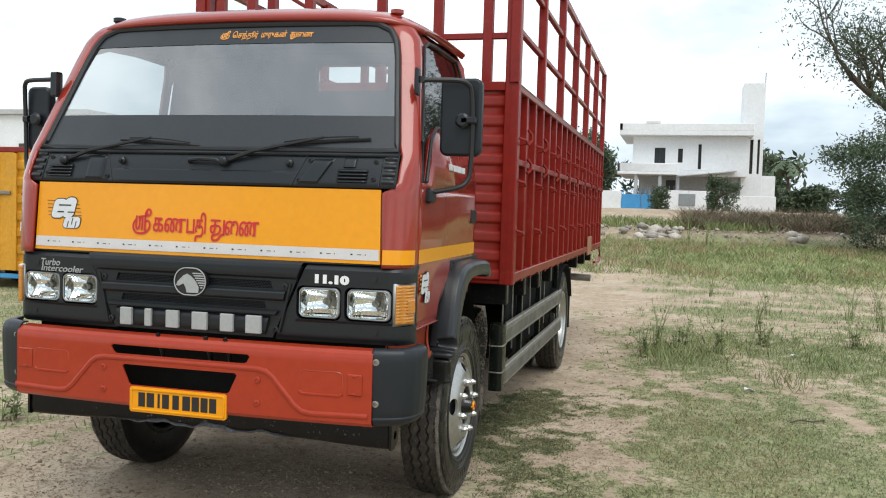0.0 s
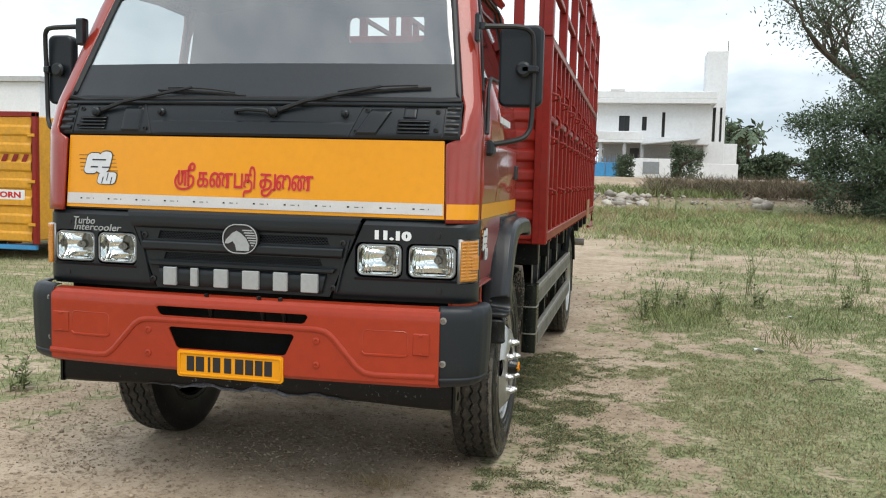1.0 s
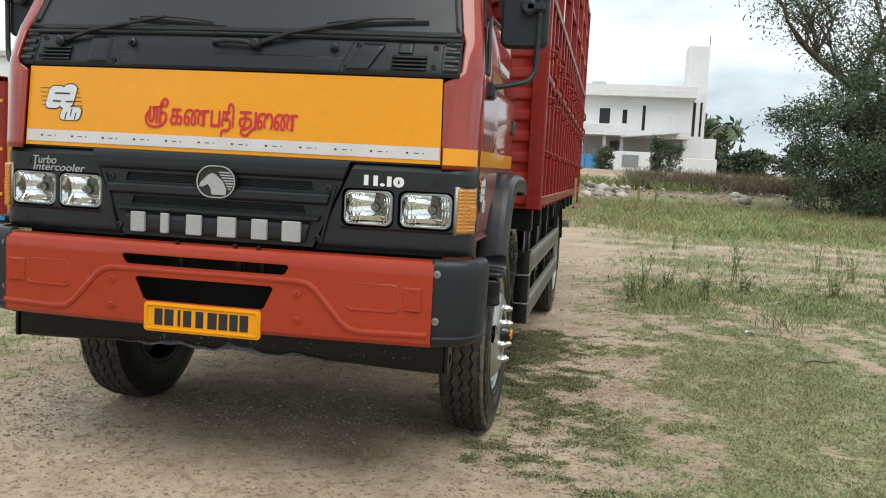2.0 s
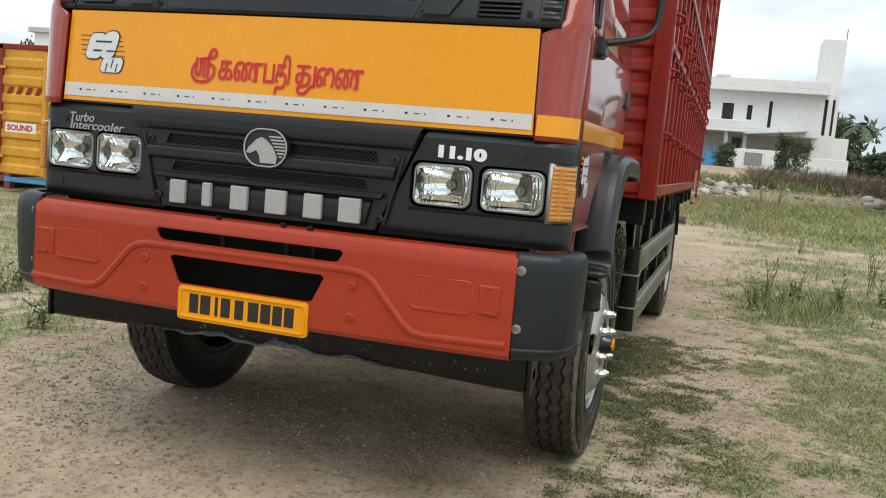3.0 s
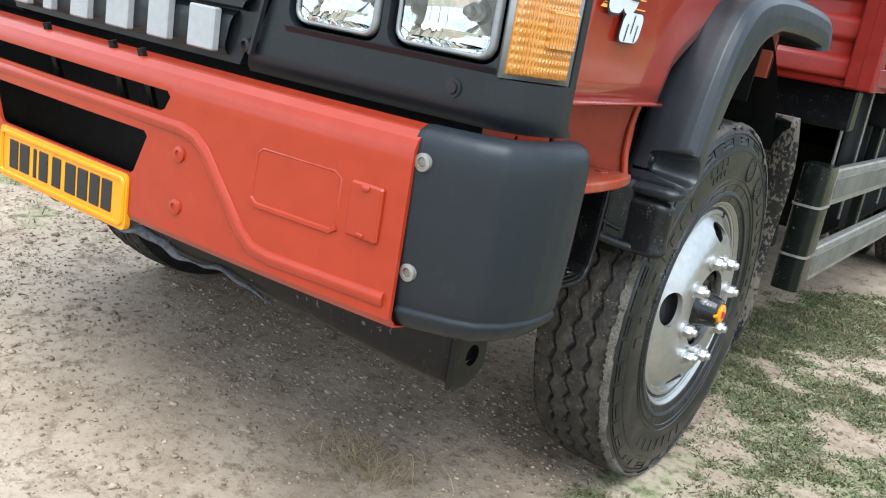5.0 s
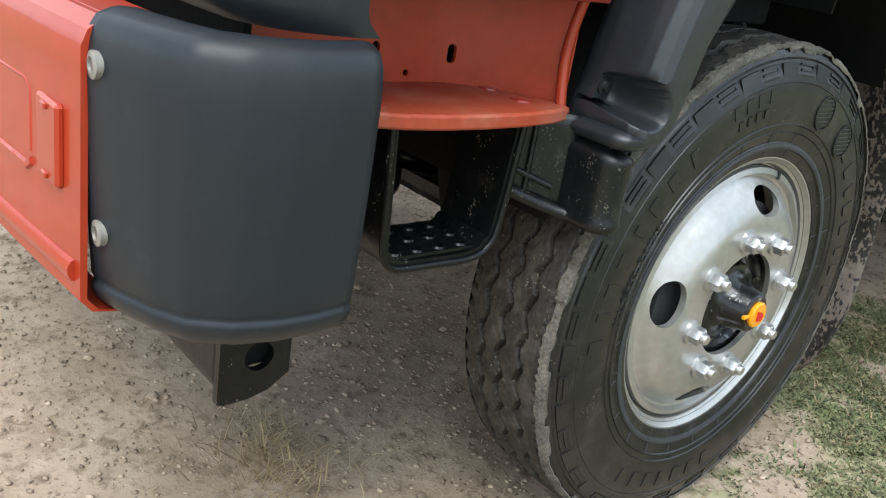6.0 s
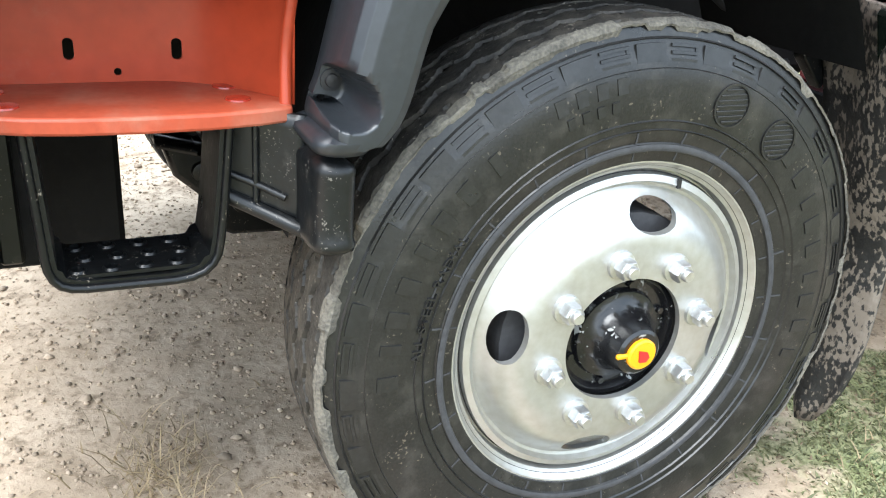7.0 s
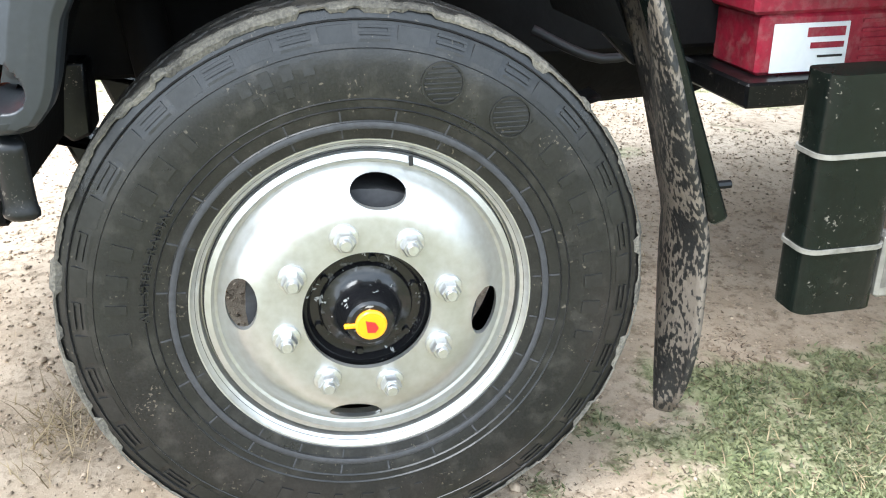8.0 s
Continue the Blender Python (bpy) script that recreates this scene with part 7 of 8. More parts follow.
def blades(rng, px, py, hmin, hmax, wid, lean):
    """Bent grass blades, two quads tapering to a tip, at the given places."""
    k = len(px)
    pz = terrain(px, py) - 0.004
    h = rng.uniform(hmin, hmax, k)
    a, d = rng.uniform(0, 2 * np.pi, k), rng.uniform(0, 2 * np.pi, k)
    w = wid * rng.uniform(0.6, 1.3, k)
    wx, wy = np.cos(a) * w / 2, np.sin(a) * w / 2
    lx, ly = np.cos(d) * h * lean * rng.uniform(0.3, 1.2, k), np.sin(d) * h * lean * rng.uniform(0.3, 1.2, k)
    base = np.stack([px, py, pz], -1)
    side, le = np.stack([wx, wy, 0 * wx], -1), np.stack([lx, ly, 0 * lx], -1)
    up = np.stack([0 * h, 0 * h, h], -1)
    v = np.stack([base - side, base + side, base + up * 0.6 + le * 0.4 + side * 0.7, base + up * 0.6 + le * 0.4 - side * 0.7, base + up * 0.95 + le], 1)
    o = np.arange(k)[:, None] * 5
    f = np.concatenate([o + [0, 1, 2], o + [0, 2, 3], o + [3, 2, 4]])
    return v.reshape(-1, 3), f


def feather(rng, px, py, x0, x1, y0, y1, edge):
    """Thin a patch out towards its borders."""
    d = smooth01(x0, x0 + edge, px) * smooth01(x1, x1 - edge, px) * smooth01(y0, y0 + edge, py) * smooth01(y1, y1 - edge, py)
    keep = rng.uniform(0, 1, len(px)) < d
    return px[keep], py[keep]


def scatter(rng, count, x0, x1, y0, y1, power=1.0, floor=0.12):
    px, py = rng.uniform(x0, x1, count), rng.uniform(y0, y1, count)
    g = grassiness(px, py)
    keep = (rng.uniform(0, 1, count) < np.clip((g - floor) * 1.5, 0, 1) ** power)
    keep &= ~((np.abs(px) < 1.14) & (np.abs(py - 1.21) < 0.2)) & ~((np.abs(px) < 1.14) & (np.abs(py - 5.38) < 0.2))
    return px[keep], py[keep]


rng = np.random.default_rng(11)
px, py = feather(rng, *scatter(rng, 400000, 1.25, 7.0, -0.9, 9.6, 1.5, 0.14), 1.25, 7.0, -0.9, 9.6, 0.8)
v, f = blades(rng, px, py, 0.008, 0.032, 0.0050, 1.3)
stuff("short_grass", v, f, GRASS, "short sparse green and yellow grass on sandy soil", "grass")
px, py = feather(rng, *scatter(rng, 300000, 0.40, 1.9, -0.5, 4.6, 1.5, 0.10), 0.40, 1.9, -0.5, 4.6, 0.6)
v, f = blades(rng, px, py, 0.005, 0.017, 0.0075, 1.6)
stuff("low_weeds", v, f, MOSS, "low dark creeping weeds beside the wheel", "weeds")
px, py = feather(rng, *scatter(rng, 42000, 0.6, 3.4, 0.2, 5.0, 1.6, 0.30), 0.6, 3.4, 0.2, 5.0, 0.4)
v, f = blades(rng, px, py, 0.012, 0.040, 0.0032, 1.2)
stuff("dry_grass", v, f, DRY, "dry straw-coloured blades among the weeds", "grass")
lx_, ly_ = scatter(rng, 30000, 0.35, 2.0, 0.2, 4.4, 0.9, 0.12)
spots = ((-1.05, 0.42, 0.10, 0.05, 260), (-1.25, 0.62, 0.16, 0.06, 260), (-1.55, 1.10, 0.12, 0.10, 160), (-0.22, 1.68, 0.07, 0.03, 200), (0.62, 1.30, 0.10, 0.08, 350), (0.80, 0.95, 0.10, 0.08, 260), (0.47, 0.58, 0.08, 0.05, 180), (0.56, 2.24, 0.10, 0.05, 400), (0.66, 1.74, 0.05, 0.04, 160), (1.0, 1.62, 0.06, 0.05, 200))
px = np.concatenate([lx_] + [rng.normal(c, sx, k) for c, _, sx, _, k in spots])
py = np.concatenate([ly_] + [rng.normal(c, sy, k) for _, c, _, sy, k in spots])
v, f = blades(rng, px, py, 0.003, 0.012, 0.0075, 2.2)
stuff("leaf_litter", v, f, LITTER, "small brown bits of dead leaves and dung on the soil", "litter")
px, py = scatter(rng, 70000, -9.0, -1.6, -0.5, 12.0)
v, f = blades(rng, px, py, 0.02, 0.075, 0.006, 0.7)
stuff("short_grass", v, f, GRASS, "patchy green grass beside the track", "grass")
px, py = feather(rng, *scatter(rng, 100000, 1.1, 12.0, 5.0, 22.0), 0.6, 12.0, 5.0, 24.0, 2.0)
v, f = blades(rng, px, py, 0.02, 0.10, 0.008, 0.7)
stuff("meadow_grass", v, f, GRASS, "rough low grass across the lot", "grass")
px, py = feather(rng, *scatter(rng, 120000, -5.0, 23.0, 17.0, 37.5, 0.6, 0.0), -5.0, 23.0, 16.5, 38.5, 3.0)
v, f = blades(rng, px, py, 0.03, 0.15, 0.017, 1.6)
stuff("tall_grass", v, f, FIELD_GREEN, "tall green field grass and weeds", "grass")
cx_, cy_ = rng.uniform(-2, 20, 420), rng.uniform(19.5, 36.0, 420)
px, py = (np.repeat(c, 45) + rng.normal(0, 0.16, 420 * 45) for c in (cx_, cy_))
v, f = blades(rng, px, py, 0.08, 0.30, 0.018, 1.4)
stuff("weed_clumps", v, f, WEED, "darker leafy weed clumps in the field", "weeds")
cx_, cy_ = rng.uniform(-2, 20, 200), rng.uniform(19.5, 36.0, 200)
px, py = (np.repeat(c, 40) + rng.normal(0, 0.25, 200 * 40) for c in (cx_, cy_))
v, f = blades(rng, px, py, 0.10, 0.40, 0.016, 0.8)
stuff("dry_clumps", v, f, DRY, "dry brown grass clumps in the field", "grass")
for cx_, cy_, sx_, sy_, k in ((2.20, 6.8, 0.22, 0.45, 900), (2.75, 7.6, 0.18, 0.5, 450), (3.9, 6.9, 0.25, 0.6, 450), (4.7, 8.2, 0.3, 0.8, 450), (3.3, 5.6, 0.16, 0.3, 200)):
    px, py = rng.normal(cx_, sx_, k), rng.normal(cy_, sy_, k)
    v, f = blades(rng, px, py, 0.04, 0.17, 0.008, 1.1)
    stuff("weed_clump", v, f, WEED, "loose clump of leafy green weeds on the lot", "weeds")
px, py = rng.normal(0.55, 0.09, 320), rng.normal(0.56, 0.06, 320)
v, f = blades(rng, px, py, 0.02, 0.07, 0.003, 1.8)
stuff("dry_straw", v, f, DRY, "small tuft of dry straw on the dirt", "straw")
px, py = rng.uniform(-3.5, 5.0, 9000), rng.uniform(-2.5, 9.0, 9000)
v, f = blades(rng, px, py, 0.006, 0.024, 0.004, 2.5)
stuff("dry_straw", v, f, DRY, "scattered bits of dry straw on the sand", "straw")


def stones(rng, px, py, lo, hi, sink=0.35, flat=0.7):
    """Rough eight-faced stones with jittered corners."""
    k = len(px)
    s = lo * (hi / lo) ** (rng.uniform(0, 1, k) ** 2.2)
    pz = terrain(px, py) + s * (0.5 - sink) * flat
    dirs = np.array([(1, 0, 0), (0, 1, 0), (-1, 0, 0), (0, -1, 0), (0, 0, 1), (0, 0, -1), (0.62, 0.62, 0.5), (-0.62, 0.62, 0.5), (-0.62, -0.62, 0.5), (0.62, -0.62, 0.5)], float)
    a = rng.uniform(0, 2 * np.pi, k)
    ca, sa = np.cos(a)[:, None], np.sin(a)[:, None]
    d = dirs[None] * rng.uniform(0.65, 1.25, (k, len(dirs), 1))
    x, y = d[..., 0] * ca - d[..., 1] * sa, d[..., 0] * sa + d[..., 1] * ca
    st = rng.uniform(0.7, 1.3, (k, 1))
    v = np.stack([x * st, y, d[..., 2] * flat], -1) * s[:, None, None] * 0.5 + np.stack([px, py, pz], -1)[:, None]
    t = np.array([(4, 6, 7), (4, 7, 8), (4, 8, 9), (4, 9, 6), (6, 1, 7), (7, 2, 8), (8, 3, 9), (9, 0, 6), (0, 1, 6), (1, 2, 7), (2, 3, 8), (3, 0, 9), (1, 0, 5), (2, 1, 5), (3, 2, 5), (0, 3, 5)])
    f = (np.arange(k)[:, None, None] * len(dirs) + t[None]).reshape(-1, 3)
    return v.reshape(-1, 3), f


def bare_places(rng, count, x0, x1, y0, y1):
    px, py = rng.uniform(x0, x1, count), rng.uniform(y0, y1, count)
    keep = (grassiness(px, py) < 0.3) & ~((np.abs(np.abs(px) - 1.0) < 0.13) & (np.abs(py - 1.214) < 0.12))
    return px[keep], py[keep]


v, f = stones(rng, *bare_places(rng, 62000, -2.2, 2.4, -0.8, 3.4), 0.0025, 0.016)
stuff("gravel", v, f, PEBBLE, "fine gravel and grit on the dirt", "gravel", True)
v, f = stones(rng, *bare_places(rng, 9000, -4.2, 4.6, -2.4, 11.0), 0.007, 0.034)
stuff("gravel", v, f, PEBBLE, "small stones lying on the dirt", "gravel", True)
px, py = rng.uniform(-6, 7.5, 700), 36.6 + rng.normal(0, 0.55, 700)
keep = fbm(px * 0.7, py * 0.1, 5) > 0.46
v, f = stones(rng, px[keep], py[keep], 0.12, 0.75, 0.3, 0.75)
stuff("rubble", v, f, RUBBLE, "heap of pale broken rubble along the bank", "rubble", True)
px, py = rng.uniform(-8, 20, 500), 37.2 + rng.normal(0, 0.7, 500)
v, f = stones(rng, px, py, 0.06, 0.30, 0.3, 0.7)
stuff("rubble", v, f, RUBBLE, "loose stones on the dirt bank", "rubble", True)


def twigs(rng, px, py, height, count, spread, thick):
    """Thin crossing twigs, each a three-sided sliver."""
    vs, fs = [], []
    k = len(px) * count
    bx, by = np.repeat(px, count) + rng.normal(0, spread * 0.4, k), np.repeat(py, count) + rng.normal(0, spread * 0.4, k)
    bz = terrain(bx, by) - 0.02 + rng.uniform(0, 0.35, k) * height
    h = height * rng.uniform(0.3, 1.0, k)
    dx, dy = rng.normal(0, spread, k), rng.normal(0, spread, k)
    w = thick * rng.uniform(0.5, 1.4, k)
    a = rng.uniform(0, 2 * np.pi, k)
    b = np.stack([bx, by, bz], -1)
    s = np.stack([np.cos(a) * w, np.sin(a) * w, 0 * w], -1)
    tip = b + np.stack([dx, dy, h], -1)
    v = np.stack([b - s, b + s, tip], 1).reshape(-1, 3)
    return v, np.arange(k * 3).reshape(-1, 3)


px, py = rng.uniform(2.5, 26, 520), rng.uniform(38.5, 44, 520)
v, f = twigs(rng, px, py, 0.7, 44, 0.5, 0.02)
stuff("thorn_scrub", v, f, SCRUB, "brown tangled thorn scrub on the bank", "scrub")
px, py = rng.uniform(-6, 6, 160), rng.uniform(38, 42, 160)
v, f = blades(rng, np.repeat(px, 40) + rng.normal(0, 0.35, 6400), np.repeat(py, 40) + rng.normal(0, 0.35, 6400), 0.1, 0.5, 0.05, 0.7)
stuff("green_scrub", v, f, WEED, "green weeds among the scrub", "scrub")


# ---- weeds one by one ----
def weed(x, y, height, seed, bushy=1.0, mat=WEED):
    r = random.Random(seed)
    root = tagged(empty("weed", (x, y, float(terrain(x, y)))), "thin upright green weed with small leaves", "weed", "weeds on the lot")
    stem, leaf = Shape(), Shape()
    for i in range(int(5 * bushy) + 2):
        lean, a = r.uniform(0.1, 0.5), r.uniform(0, 6.28)
        h = height * r.uniform(0.5, 1.0)
        p0 = Vector((r.uniform(-0.05, 0.05) * bushy, r.uniform(-0.05, 0.05) * bushy, -0.01))
        pts = [p0 + Vector((math.cos(a) * lean * h * t * t, math.sin(a) * lean * h * t * t, h * t)) for t in (0, 0.35, 0.7, 1.0)]
        stem.tube(pts, [0.005, 0.004, 0.003, 0.0015], 4)
        for j in range(int(14 * bushy)):
            t = r.uniform(0.12, 1.0)
            c = p0 + Vector((math.cos(a) * lean * h * t * t, math.sin(a) * lean * h * t * t, h * t))
            b, l = r.uniform(0, 6.28), r.uniform(0.03, 0.075)
            d = Vector((math.cos(b), math.sin(b), r.uniform(-0.2, 0.7))) * l
            sd2 = Vector((-math.sin(b), math.cos(b), 0)) * l * 0.22
            leaf.add([c, c + d * 0.5 + sd2, c + d, c + d * 0.5 - sd2], [(0, 1, 2, 3)])
    part("stem", stem, BARK if bushy < 0.7 else mat, root)["kind"] = "stuff"
    part("leaves", leaf, mat, root, smooth=0)


for i, (x, y, h, b) in enumerate(((2.03, 7.1, 0.62, 1.0), (2.3, 7.3, 0.42, 1.5), (1.9, 6.5, 0.38, 1.0), (2.75, 7.0, 0.45, 1.3), (3.35, 9.3, 0.75, 0.9), (3.68, 11.6, 0.85, 0.8), (4.9, 11.5, 0.8, 1.0), (5.1, 10.2, 0.55, 1.2),
                                  (4.4, 8.2, 0.4, 1.5), (5.2, 8.8, 0.42, 1.4), (3.3, 8.0, 0.35, 1.4), (-2.35, 1.64, 0.28, 1.2), (-3.3, 2.4, 0.25, 1.3), (-2.9, 3.2, 0.22, 1.2), (2.9, 14.5, 0.6, 0.8), (5.6, 13.0, 0.8, 0.9), (2.6, 30.0, 2.3, 1.6), (3.3, 30.6, 1.6, 1.6))):
    weed(x, y, h, 100 + i, b)

for x, y in ((3.57, 7.2), (-2.5, 3.3), (2.9, 4.9), (-1.9, 2.7)):
    s = Shape().grid(lambda u, v: (x + 0.09 * (u - 0.5), y + 0.05 * (v - 0.5), float(terrain(x, y)) + 0.018 + 0.02 * math.sin(3 * u + 2 * v)), 6, 4)
    tagged(part("litter", s, PAPER, None, thick=0.003), "crumpled white scrap of litter on the ground", "litter")
s = Shape().tube([(3.12, 3.70, 0.02), (3.20, 3.76, 0.03), (3.28, 3.75, 0.025), (3.38, 3.82, 0.03)], 0.006, 6).tube([(3.22, 3.76, 0.03), (3.26, 3.86, 0.025)], 0.004, 5)
tagged(part("fallen_twig", s, BARK), "dry fallen twig on the grass", "twig")


# ---- trees ----
def tree(x, y, height, spread, seed, leaves, bare=0.0, leaf_size=0.16, label="thorny tree with fine dark leaves and open crown", low=0.12, skirt=True, full=0):
    r = random.Random(seed)
    z0 = float(terrain(x, y)) - 0.1
    root = tagged(empty("tree", (x, y, z0)), label, "tree", "trees round the lot")
    wood, ends = Shape(), []
    def grow(p, d, length, rad, depth):
        pts, q = [p], p.copy()
        dd = d.copy()
        for i in range(4):
            dd = (dd + Vector((r.uniform(-0.25, 0.25), r.uniform(-0.25, 0.25), r.uniform(-0.12, 0.18)))).normalized()
            q = q + dd * length / 4
            pts.append(q.copy())
        wood.tube(pts, [rad * (1 - 0.12 * i) for i in range(5)], 5 if depth else 8)
        if depth >= 2:
            ends.extend(pts[2:])
        if depth == 4:
            return
        for i in range(3 if depth else 5):
            t = r.choice((2, 3, 4))
            a, tilt = r.uniform(0, 6.28), r.uniform(0.45, 1.0)
            axis = Vector((math.cos(a), math.sin(a), 0.25))
            grow(pts[t], (dd * (1 - 0.55 * tilt) + axis * tilt).normalized(), length * r.uniform(0.58, 0.8), rad * 0.55, depth + 1)
    grow(Vector((0, 0, 0)), Vector((0.1, -0.05, 1)), height * low + height * 0.18, (0.018 if bare else 0.03) * height, 0)
    top = max(p.z for p in ends)
    wide = max(math.hypot(p.x, p.y) for p in ends)
    fz, fw = height / top, spread / wide
    wood.v = [(a * fw, b * fw, c * fz) for a, b, c in wood.v]
    part("trunk", wood, BARK, root, "brown branching trunk")
    gen = np.random.default_rng(seed)
    e = np.array([(p.x * fw, p.y * fw, p.z * fz) for p in ends])
    if bare:
        e = e[(e[:, 2] < height * (1 - bare)) | (gen.uniform(0, 1, len(e)) < 0.18)]
    if skirt:
        low_e = e.copy()
        low_e[:, 2] *= gen.uniform(0.05, 0.8, len(e))
        e = np.concatenate([e, low_e])
    if full:
        # drooping clumps fill the crown down to the ground
        d = gen.normal(0, 1, (full, 3))
        d /= np.linalg.norm(d, axis=1, keepdims=True)
        d *= gen.uniform(0.55, 1.0, (full, 1))
        z = 0.52 * height * (1 + d[:, 2]) - 0.1
        e = np.concatenate([e] + [np.stack([d[:, 0] * spread, d[:, 1] * spread, z], 1)] * max(1, len(e) // full))
    c = e[gen.integers(0, len(e), leaves)] + gen.normal(0, 0.05 * height, (leaves, 3)) * (1, 1, 0.8)
    a1, a2 = gen.normal(0, 1, (leaves, 3)), gen.normal(0, 1, (leaves, 3))
    a1 /= np.linalg.norm(a1, axis=1, keepdims=True)
    a2 = np.cross(a1, a2)
    a2 /= np.linalg.norm(a2, axis=1, keepdims=True)
    sz = leaf_size * gen.uniform(0.5, 1.3, (leaves, 1))
    v = np.stack([c - a1 * sz, c + a2 * sz * 0.32, c + a1 * sz, c - a2 * sz * 0.32], 1).reshape(-1, 3)
    fo = stuff("crown", v, np.arange(leaves * 4).reshape(-1, 4), LEAF, "", "")
    for key in ("label", "category", "kind"):
        if key in fo:
            del fo[key]
    fo.parent = root
    fo["label"] = "many small grey-green leaves"


tree(11.6, 33.5, 12.0, 5.4, 3, 17000, 0.45, 0.09, skirt=False)
tree(15.5, 31.0, 9.0, 5.0, 4, 26000, 0.0, 0.12)
tree(11.9, 32.0, 6.4, 4.7, 5, 95000, 0.0, 0.09, low=0.05, full=110)
tree(18.0, 48.0, 6.0, 6.0, 6, 10000, 0.0, 0.22, "spreading thorn tree behind the bank", low=0.05)
tree(11.5, 62.0, 2.4, 5.0, 7, 16000, 0.0, 0.16, "dark tree behind the houses")
tree(24.0, 62.0, 7.5, 7.0, 8, 9000, 0.0, 0.3, "dark tree behind the houses")
tree(4.2, 49.5, 2.1, 1.5, 9, 4500, 0.0, 0.09, "small green garden tree at the wall", low=0.1)
tree(1.1, 50.5, 1.5, 0.7, 10, 2500, 0.0, 0.09, "clipped green shrub at the gate", low=0.02)
tree(-3.6, 58.0, 5.5, 1.8, 12, 4000, 0.0, 0.2, "slim green tree beside the house")
for i, (x, y) in enumerate(((36, 70), (50, 75), (64, 80), (-20, 85), (-48, 80), (-64, 70), (30, 90), (8, 95), (-8, 95))):
    tree(x, y, 7.5, 8.0, 30 + i, 5000, 0.0, 0.45, "far dark tree on the skyline", low=0.02)
# coconut palm far off
pr = tagged(empty("palm", (9.8, 66, float(terrain(9.8, 66)) - 0.1)), "distant coconut palm with drooping fronds", "palm")
part("trunk", Shape().tube([(0, 0, 0), (0.2, 0, 2), (0.1, 0, 3.9)], [0.18, 0.14, 0.11], 8), BARK, pr)
for i in range(14):
    a = i * 2.4
    pts = [Vector((0.1 + math.cos(a) * 1.4 * t, math.sin(a) * 1.4 * t, 3.9 + (0.9 if i % 2 else 0.4) * t - 1.4 * t * t)) for t in np.linspace(0, 1, 7)]
    s = Shape()
    for j in range(6):
        sdv = Vector((-math.sin(a), math.cos(a), -0.5)) * 0.28
        sdw = Vector((math.sin(a), -math.cos(a), -0.5)) * 0.28
        for w in (sdv, sdw):
            s.add([pts[j], pts[j + 1], pts[j + 1] + w, pts[j] * 0.4 + pts[j + 1] * 0.6 + w], [(0, 1, 2, 3)])
    part("frond", s, LEAF, pr, smooth=0)


# ---- white house behind the bank ----
HZ, HY = 1.95, 55.0
house = tagged(empty("house", (0, HY, HZ)), "white two-storey concrete house with flat roof and balcony", "house")
B = lambda *a, c=0.02: Shape().box(*a, c)
part("upper_wall", cut(B(-0.8, 6.3, 0, 7, 2.5, 4.7), [B(0.58, 1.26, -1, 0.5, 2.95, 3.95), B(2.05, 2.35, -1, 0.5, 3.0, 3.9), B(3.3, 3.5, -1, 0.5, 2.6, 4.2)]), WALL_WHITE, house, "white plastered upper storey", smooth=0)
for x0, x1, z0, z1 in ((0.58, 1.26, 2.95, 3.95), (2.05, 2.35, 3.0, 3.9), (3.3, 3.5, 2.6, 4.2)):
    w = part("window", B(x0, x1, 0.25, 0.30, z0, z1), WINDOW_DARK, house, "dark framed window")
    part("pane", B(x0 + 0.06, (x0 + x1) / 2 - 0.02, 0.22, 0.25, z0 + 0.06, z1 - 0.06, c=0.005), FILM, w)
    part("pane", B((x0 + x1) / 2 + 0.02, x1 - 0.06, 0.22, 0.25, z0 + 0.06, z1 - 0.06, c=0.005), FILM, w)
part("roof", B(-1.65, 6.6, -0.7, 7.3, 4.7, 5.0).box(-1.65, 6.6, -0.7, -0.5, 5.0, 5.45, 0.02).box(-1.65, -1.45, -0.7, 7.3, 5.0, 5.45, 0.02).box(0.0, 0.9, -0.72, -0.48, 5.45, 5.62, 0.02), WALL_WHITE, house, "white roof slab and parapet")
part("balcony", B(-1.65, 2.1, -1.4, 0, 2.15, 2.32).box(-1.65, 2.1, -1.4, -1.25, 2.32, 2.85, 0.02).box(-1.65, -1.5, -1.4, 0, 2.32, 2.85, 0.02).box(-1.65, 6.3, 0, 7, 2.15, 2.5, 0.02), WALL_WHITE, house, "white balcony slab")
# grey here carries the shade below the balcony slab
part("ground_wall", B(-0.4, 6.3, 1.2, 7, 0, 2.15), WALL_GREY, house, "ground-floor wall with the shade below the balcony painted in grey")
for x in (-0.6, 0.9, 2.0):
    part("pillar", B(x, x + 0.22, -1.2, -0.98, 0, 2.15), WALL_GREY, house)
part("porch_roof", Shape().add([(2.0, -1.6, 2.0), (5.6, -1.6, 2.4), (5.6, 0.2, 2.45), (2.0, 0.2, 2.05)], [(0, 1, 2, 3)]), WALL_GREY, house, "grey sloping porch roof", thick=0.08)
part("door", B(1.35, 1.95, 1.1, 1.2, 0, 1.9), WINDOW_DARK, house, "dark doorway")
for i in range(9):
    part("railing_bar", Shape().tube([(-0.35 + 0.28 * i, -1.1, 0.3), (-0.35 + 0.28 * i, -1.1, 1.45)], 0.02, 5), STEEL, house)
